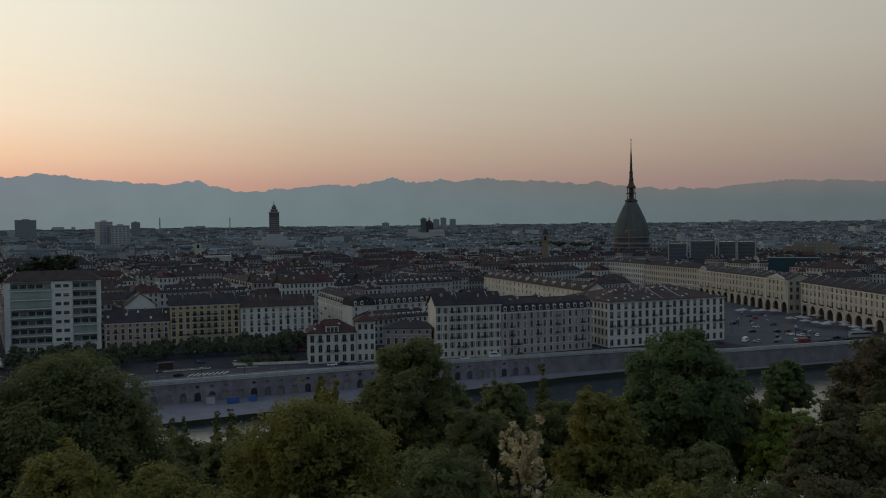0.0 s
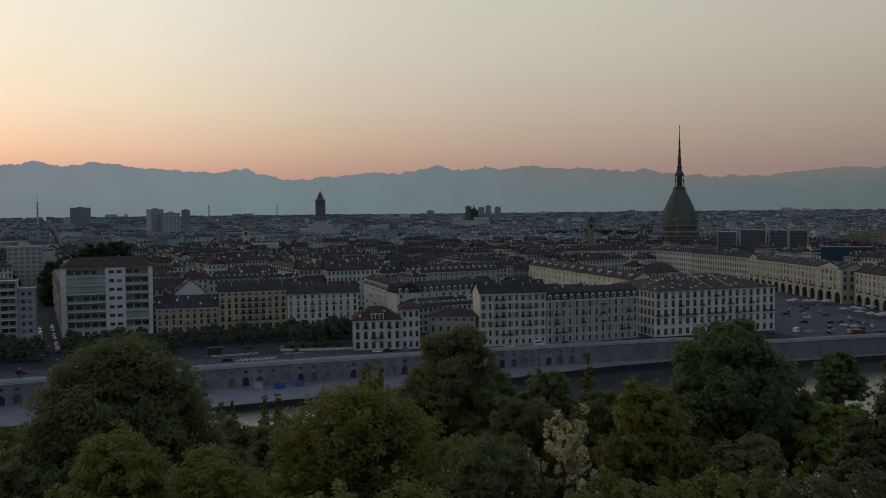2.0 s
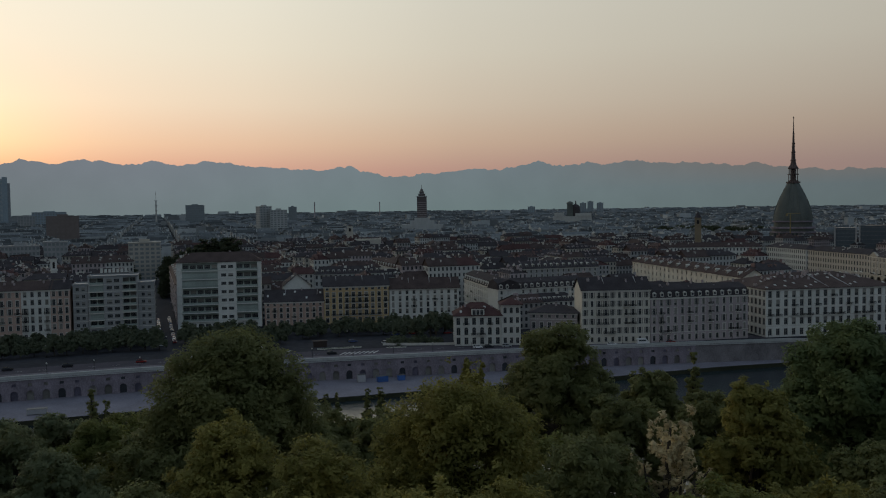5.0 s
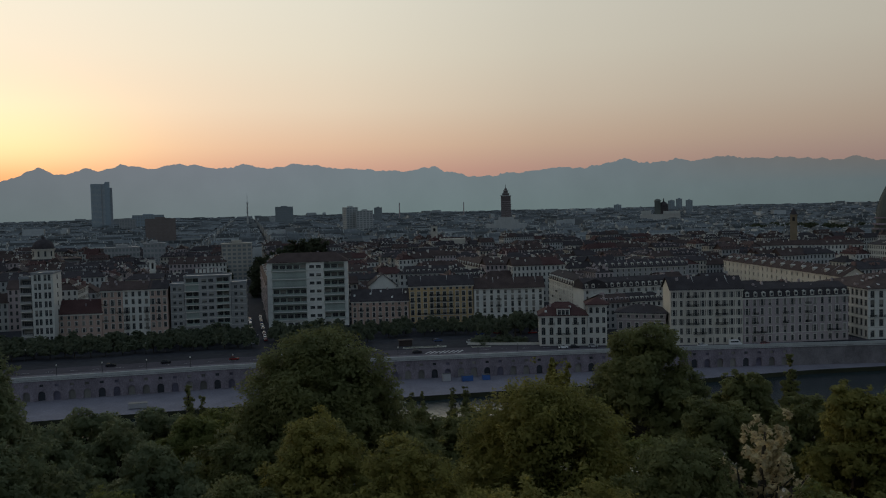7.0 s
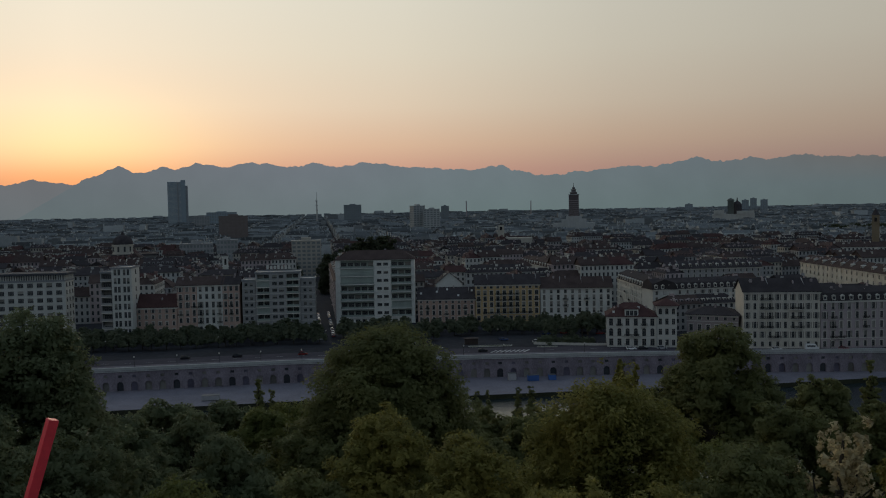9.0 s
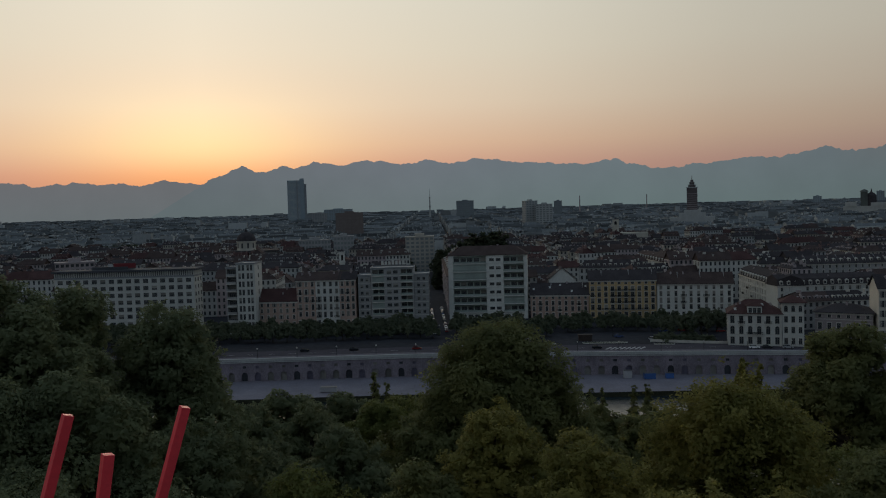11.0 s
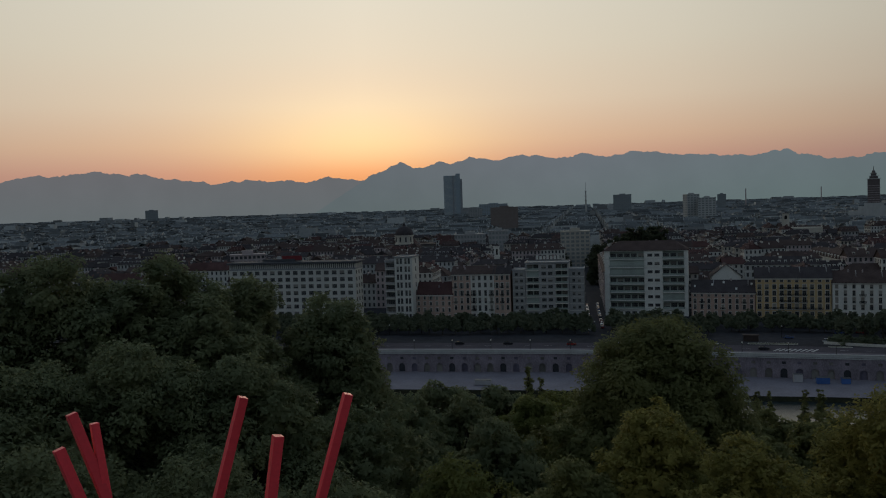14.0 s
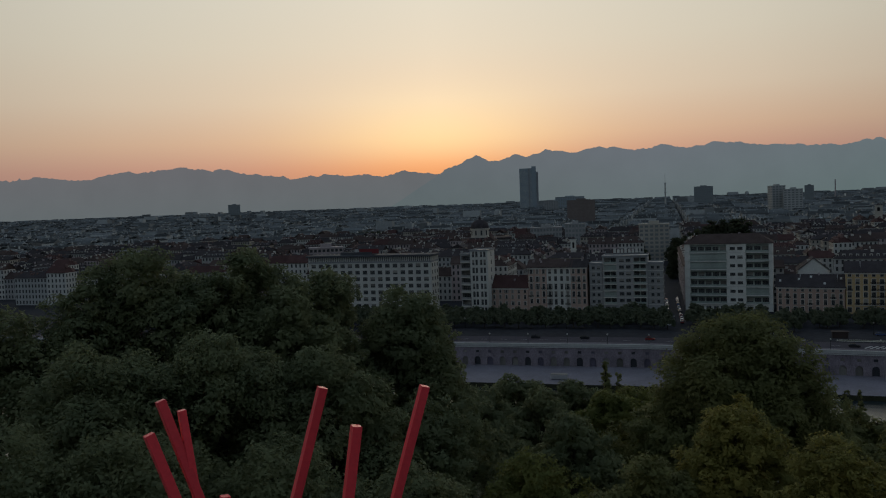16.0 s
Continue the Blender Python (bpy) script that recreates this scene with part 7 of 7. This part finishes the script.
def parked_cars():
    rng = random.Random(8)
    models = {}
    spots = []
    for k in range(17):
        for side, x in ((0, 18.0), (1, 24.2)):
            if rng.random() < 0.8:
                spots.append((x + 0.03 * k * 6.2, 402 + k * 6.2, 88))
    for x, off, turn in ((-42, 20, 2), (8, 18, 0), (-20, 19, 0), (85, 14, -5), (30, 24, 0), (62, 26, -4), (-95, 18, 2), (148, 12, -12), (153, 12, -12), (161, 12, -14), (205, 4.5, -18), (232, 4.5, -16), (115, 36, -8), (102, 44, -8), (58, 38, -5), (64, 38, -5), (127, 60, -8), (136, 62, -8), (145, 60, -8), (152, 58, -8)):
        spots.append((x, quay_y(x) + off, turn))
    for x, y in ((444, 340), (425, 324), (416, 327), (405, 321), (402, 303), (419, 304), (395, 284), (400, 281), (410, 282), (408, 276), (406, 271), (391, 273), (391, 267), (389, 261), (398, 262), (385, 248), (398, 251), (396, 244), (338, 275), (354, 266), (362, 261), (368, 263), (372, 257), (458, 340), (452, 334), (436, 330), (430, 316), (412, 313), (420, 290), (384, 292), (378, 272)):
        spots.append((x, y, rng.choice((35, 125, 40, -10))))
    taken = []
    for x, y, turn in spots:
        if any(math.hypot(x - a, y - b) < 5.0 for a, b in taken):
            continue
        taken.append((x, y))
        color = rng.choice(("white", "white", "silver", "silver", "black", "blue", "red", "black"))
        m = pose(x, y, 0.03, 0, 0, turn + rng.uniform(-3, 3))
        if color in models:
            copy_thing(models[color], m)
        else:
            models[color] = car_model(color)
            models[color].matrix_basis = m


parked_cars()
van_model("white").matrix_basis = pose(351, 271, 0.03, 0, 0, 20)
van_model("white").matrix_basis = pose(219, quay_y(219) + 4.5, 0.15, 0, 0, -16)
van_model("red", 6.5, 2.6, "kiosk_truck", "red refreshment truck on the square").matrix_basis = pose(370, 250, 0.03, 0, 0, -25)
van_model("silver", 14.0, 3.1, "bus", "long pale grey city bus").matrix_basis = pose(412, 246, 0.03, 0, 0, -20)

s = Shape()
ys = list(range(252, 712, 20))
left = lambda y: 340 + max(0.0, (y - 300)) * 0.52
right = lambda y: 452 + (y - 240) * 0.46
for a, b in zip(ys[:-1], ys[1:]):
    s.face((left(a), a, 0.02), (right(a), a, 0.02), (right(b), b, 0.02), (left(b), b, 0.02))
tagged(new("square_paving", s.mesh("square_paving", surface("violet_grey_paving", (0.10, 0.10, 0.115), spec=0.05, var=0.3, scale=3.0, bump=0.1))), "worn violet-grey stone paving of the open square", "pavement", kind="structure")
CANVAS = surface("white_canvas", (0.36, 0.36, 0.37), var=0.12, scale=0.5, bump=0.05)


def canopies():
    rng = random.Random(31)
    model = tagged(new("market_canopy"), "square white canvas canopy on a pole", "canopy", "cafe canopies")
    s = Shape()
    a, b = [(-2.4, -2.4, 2.5), (2.4, -2.4, 2.5), (2.4, 2.4, 2.5), (-2.4, 2.4, 2.5)], (0, 0, 3.5)
    for k in range(4):
        s.face(a[k], a[(k + 1) % 4], b)
        s.face(a[k], (a[k][0], a[k][1], 2.25), (a[(k + 1) % 4][0], a[(k + 1) % 4][1], 2.25), a[(k + 1) % 4])
    part("canvas", s.mesh("canvas", CANVAS), model)
    s = Shape()
    s.tube((0, 0, 0), (0, 0, 3.4), 0.06, 0.05, 6)
    part("pole", s.mesh("pole", STEEL), model)
    first = True
    for x, y in ((441, 308), (450, 308), (449, 302), (464, 306), (435, 294), (432, 286), (431, 279), (440, 282), (446, 277), (436, 269), (432, 262), (420, 254), (440, 258), (451, 353), (458, 356), (459, 347), (464, 345), (466, 338), (472, 342)):
        m = pose(x + rng.uniform(-0.8, 0.8), y + rng.uniform(-0.8, 0.8), 0, 0, 0, 66 + rng.uniform(-8, 8))
        if first:
            model.matrix_basis, first = m, False
        else:
            copy_thing(model, m)


canopies()


def street_lamps():
    model = tagged(new("street_lamp"), "dark iron lamp post with a pale globe", "street lamp", "embankment lamps")
    s = Shape()
    s.lathe([(0.22, 0), (0.22, 0.6), (0.1, 0.8), (0.07, 4.6), (0.12, 4.7)], 8)
    part("post", s.mesh("post", IRON), model)
    s = Shape()
    s.lathe([(0.05, 4.7), (0.24, 4.85), (0.28, 5.05), (0.2, 5.3), (0.03, 5.4)], 10)
    part("globe", s.mesh("globe", PLASTER["trim"]), model, "pale glass globe")
    first = True
    x = -210.0
    while x < 300:
        m = pose(x, quay_y(x) + 0.6, 0.1)
        if first:
            model.matrix_basis, first = m, False
        else:
            copy_thing(model, m)
        x += 16.7
    for x, y in ((372, 296), (398, 312), (424, 330), (388, 268), (420, 290), (448, 300), (20, 396), (60, 386), (100, 374), (-30, 392), (-80, 394)):
        copy_thing(model, pose(x, y, 0.03) @ Matrix.Scale(1.0, 4))


street_lamps()


def crossing():
    root = tagged(new("crosswalk"), "white zebra crossing painted on the asphalt", "crosswalk", kind="structure")
    for k in range(8):
        s = Shape()
        s.box(-0.45, -3.2, 0, 0.45, 3.2, 0.01)
        x = 90 + k * 2.0
        part("stripe", s.mesh("stripe", WHITE_PAINT), root, at=pose(x, quay_y(x) + 14.5, 0.04, 0, 0, -38))
    for x in np.arange(-200, 280, 9):
        if 84 < x < 112:
            continue
        s = Shape()
        s.box(-1.6, -0.09, 0, 1.6, 0.09, 0.01)
        part("lane_mark", s.mesh("lane_mark", WHITE_PAINT), root, at=pose(x, quay_y(x) + 16, 0.04, 0, 0, -7))


crossing()
s = Shape()
pts = [(112 + 34 * k / 14, quay_y(112 + 34 * k / 14) + 27 + 7 * math.sin(math.pi * k / 14 * 0.5) * -1 + 4) for k in range(15)]
for (a, b), (c, d) in zip(pts[:-1], pts[1:]):
    m, w = frame_of((a, b), (c, d))
    s.box(0, 0, 0, w, 0.4, 1.1, m=m)
tagged(new("garden_wall", s.mesh("garden_wall", PLASTER["trim"])), "low curved stone garden wall by the villa", "wall")
me, _ = crown_mesh("hedge", LEAF["street"], 5.0, 3.0, 6000, 0.25, 66, 9)
for x, off in ((118, 33), (127, 32), (136, 31), (122, 40), (132, 40)):
    tagged(new("hedge", me), "clipped dark green garden hedge", "hedge", "garden hedges").matrix_basis = pose(x, quay_y(x) + off, 0)
for x, off, h in ((131, 42, 11), (139, 45, 12), (125, 47, 10), (145, 55, 12), (152, 62, 11), (162, 66, 12), (171, 70, 11)):
    y = quay_y(x) + off
    tree("dark garden tree beside the villa", math.degrees(math.atan2(x, y)), math.hypot(x, y), math.degrees(math.atan2(h - EYE, math.hypot(x, y))), 4.4, "street", 9000, 0.3, seed=int(x), base=0.0, group="garden trees")
s = Shape()
s.box(-3, -1.6, 0, 3, 1.6, 2.6), s.box(-3.4, -2, 2.6, 3.4, 2, 2.8), s.box(-2.6, -1.7, 0.9, 2.6, -1.6, 2.1)
tagged(new("kiosk", s.mesh("kiosk", surface("dark_brown_boards", (0.05, 0.038, 0.034), var=0.2))), "dark flat-roofed newspaper kiosk", "kiosk").matrix_basis = pose(85, 366, 0, 0, 0, -8)


def traffic_islands():
    """Low kerbed islands between the lanes at the crossing."""
    kerb, turf = PLASTER["trim"], surface("worn_island_turf", (0.06, 0.07, 0.04), var=0.4)
    for x, off, ln, wd, turn in ((62, 27, 17, 2.6, -6), (92, 29, 20, 3.0, -8), (116, 24, 9, 2.2, -14)):
        root = tagged(new("traffic_island"), "low kerbed traffic island with worn turf", "traffic island", "traffic islands")
        root.matrix_basis = pose(x, quay_y(x) + off, 0.03, 0, 0, turn)
        outline = lambda r, z: [(math.copysign(ln / 2 - wd / 2, math.cos(a)) + r * wd / 2 * math.cos(a), r * wd / 2 * math.sin(a), z) for a in [2 * math.pi * (k + 0.5) / 16 for k in range(16)]]
        s = Shape()
        s.rings([outline(1.0, 0), outline(1.0, 0.16), outline(0.82, 0.16), outline(0.82, 0.1)])
        part("kerb", s.mesh("kerb", kerb), root, "pale stone kerb")
        s = Shape()
        s.rings([outline(0.8, 0.02), outline(0.8, 0.14)])
        part("turf", s.mesh("turf", turf), root)


traffic_islands()


def quay_things():
    blue = surface("blue_painted_metal", (0.05, 0.12, 0.32), rough=0.4, var=0.15, bump=0.0)
    for x, off, w, h, mat, label in ((-28, -24, 6.5, 1.9, CANVAS, "long white tarpaulin-covered crate"), (100, -8, 4.5, 2.4, blue, "blue painted storage container"), (92, -6, 3.2, 3.0, CANVAS, "pale metal storage cabin"), (108, -7, 3.0, 2.2, blue, "small blue storage container")):
        root = tagged(new("storage_container"), label + " on the quay", "container", "quay containers")
        root.matrix_basis = pose(x, quay_y(x) + off, -8.55, 0, 0, -5)
        s = Shape()
        s.box(-w / 2, -1.2, 0.1, w / 2, 1.2, h)
        part("body", s.mesh("body", mat), root)
        s = Shape()
        s.box(-w / 2 - 0.05, -1.25, h, w / 2 + 0.05, 1.25, h + 0.08)
        part("lid", s.mesh("lid", STEEL), root)
    hull = loft([(-3.4, 0.25, 0.15, 0.6), (-2.2, 0.7, 0.0, 0.55), (1.5, 0.8, 0.0, 0.55), (3.4, 0.6, 0.1, 0.6)]).mesh("hull", PLASTER["white"])
    for x, off, turn in ((8, -34.5, 3), (22, -34.8, 5), (52, -34, -4), (66, -33, -6), (120, -30, -10), (178, -25, -14)):
        root = tagged(new("rowing_boat"), "small pale rowing boat moored at the quay", "boat", "moored boats")
        root.matrix_basis = pose(x, quay_y(x) + off, -10.75, 0, 0, turn)
        part("hull", hull, root)
        s = Shape()
        s.box(-0.2, -0.65, 0.45, 0.2, 0.65, 0.52)
        part("thwart", s.mesh("thwart", BARK), root)


quay_things()
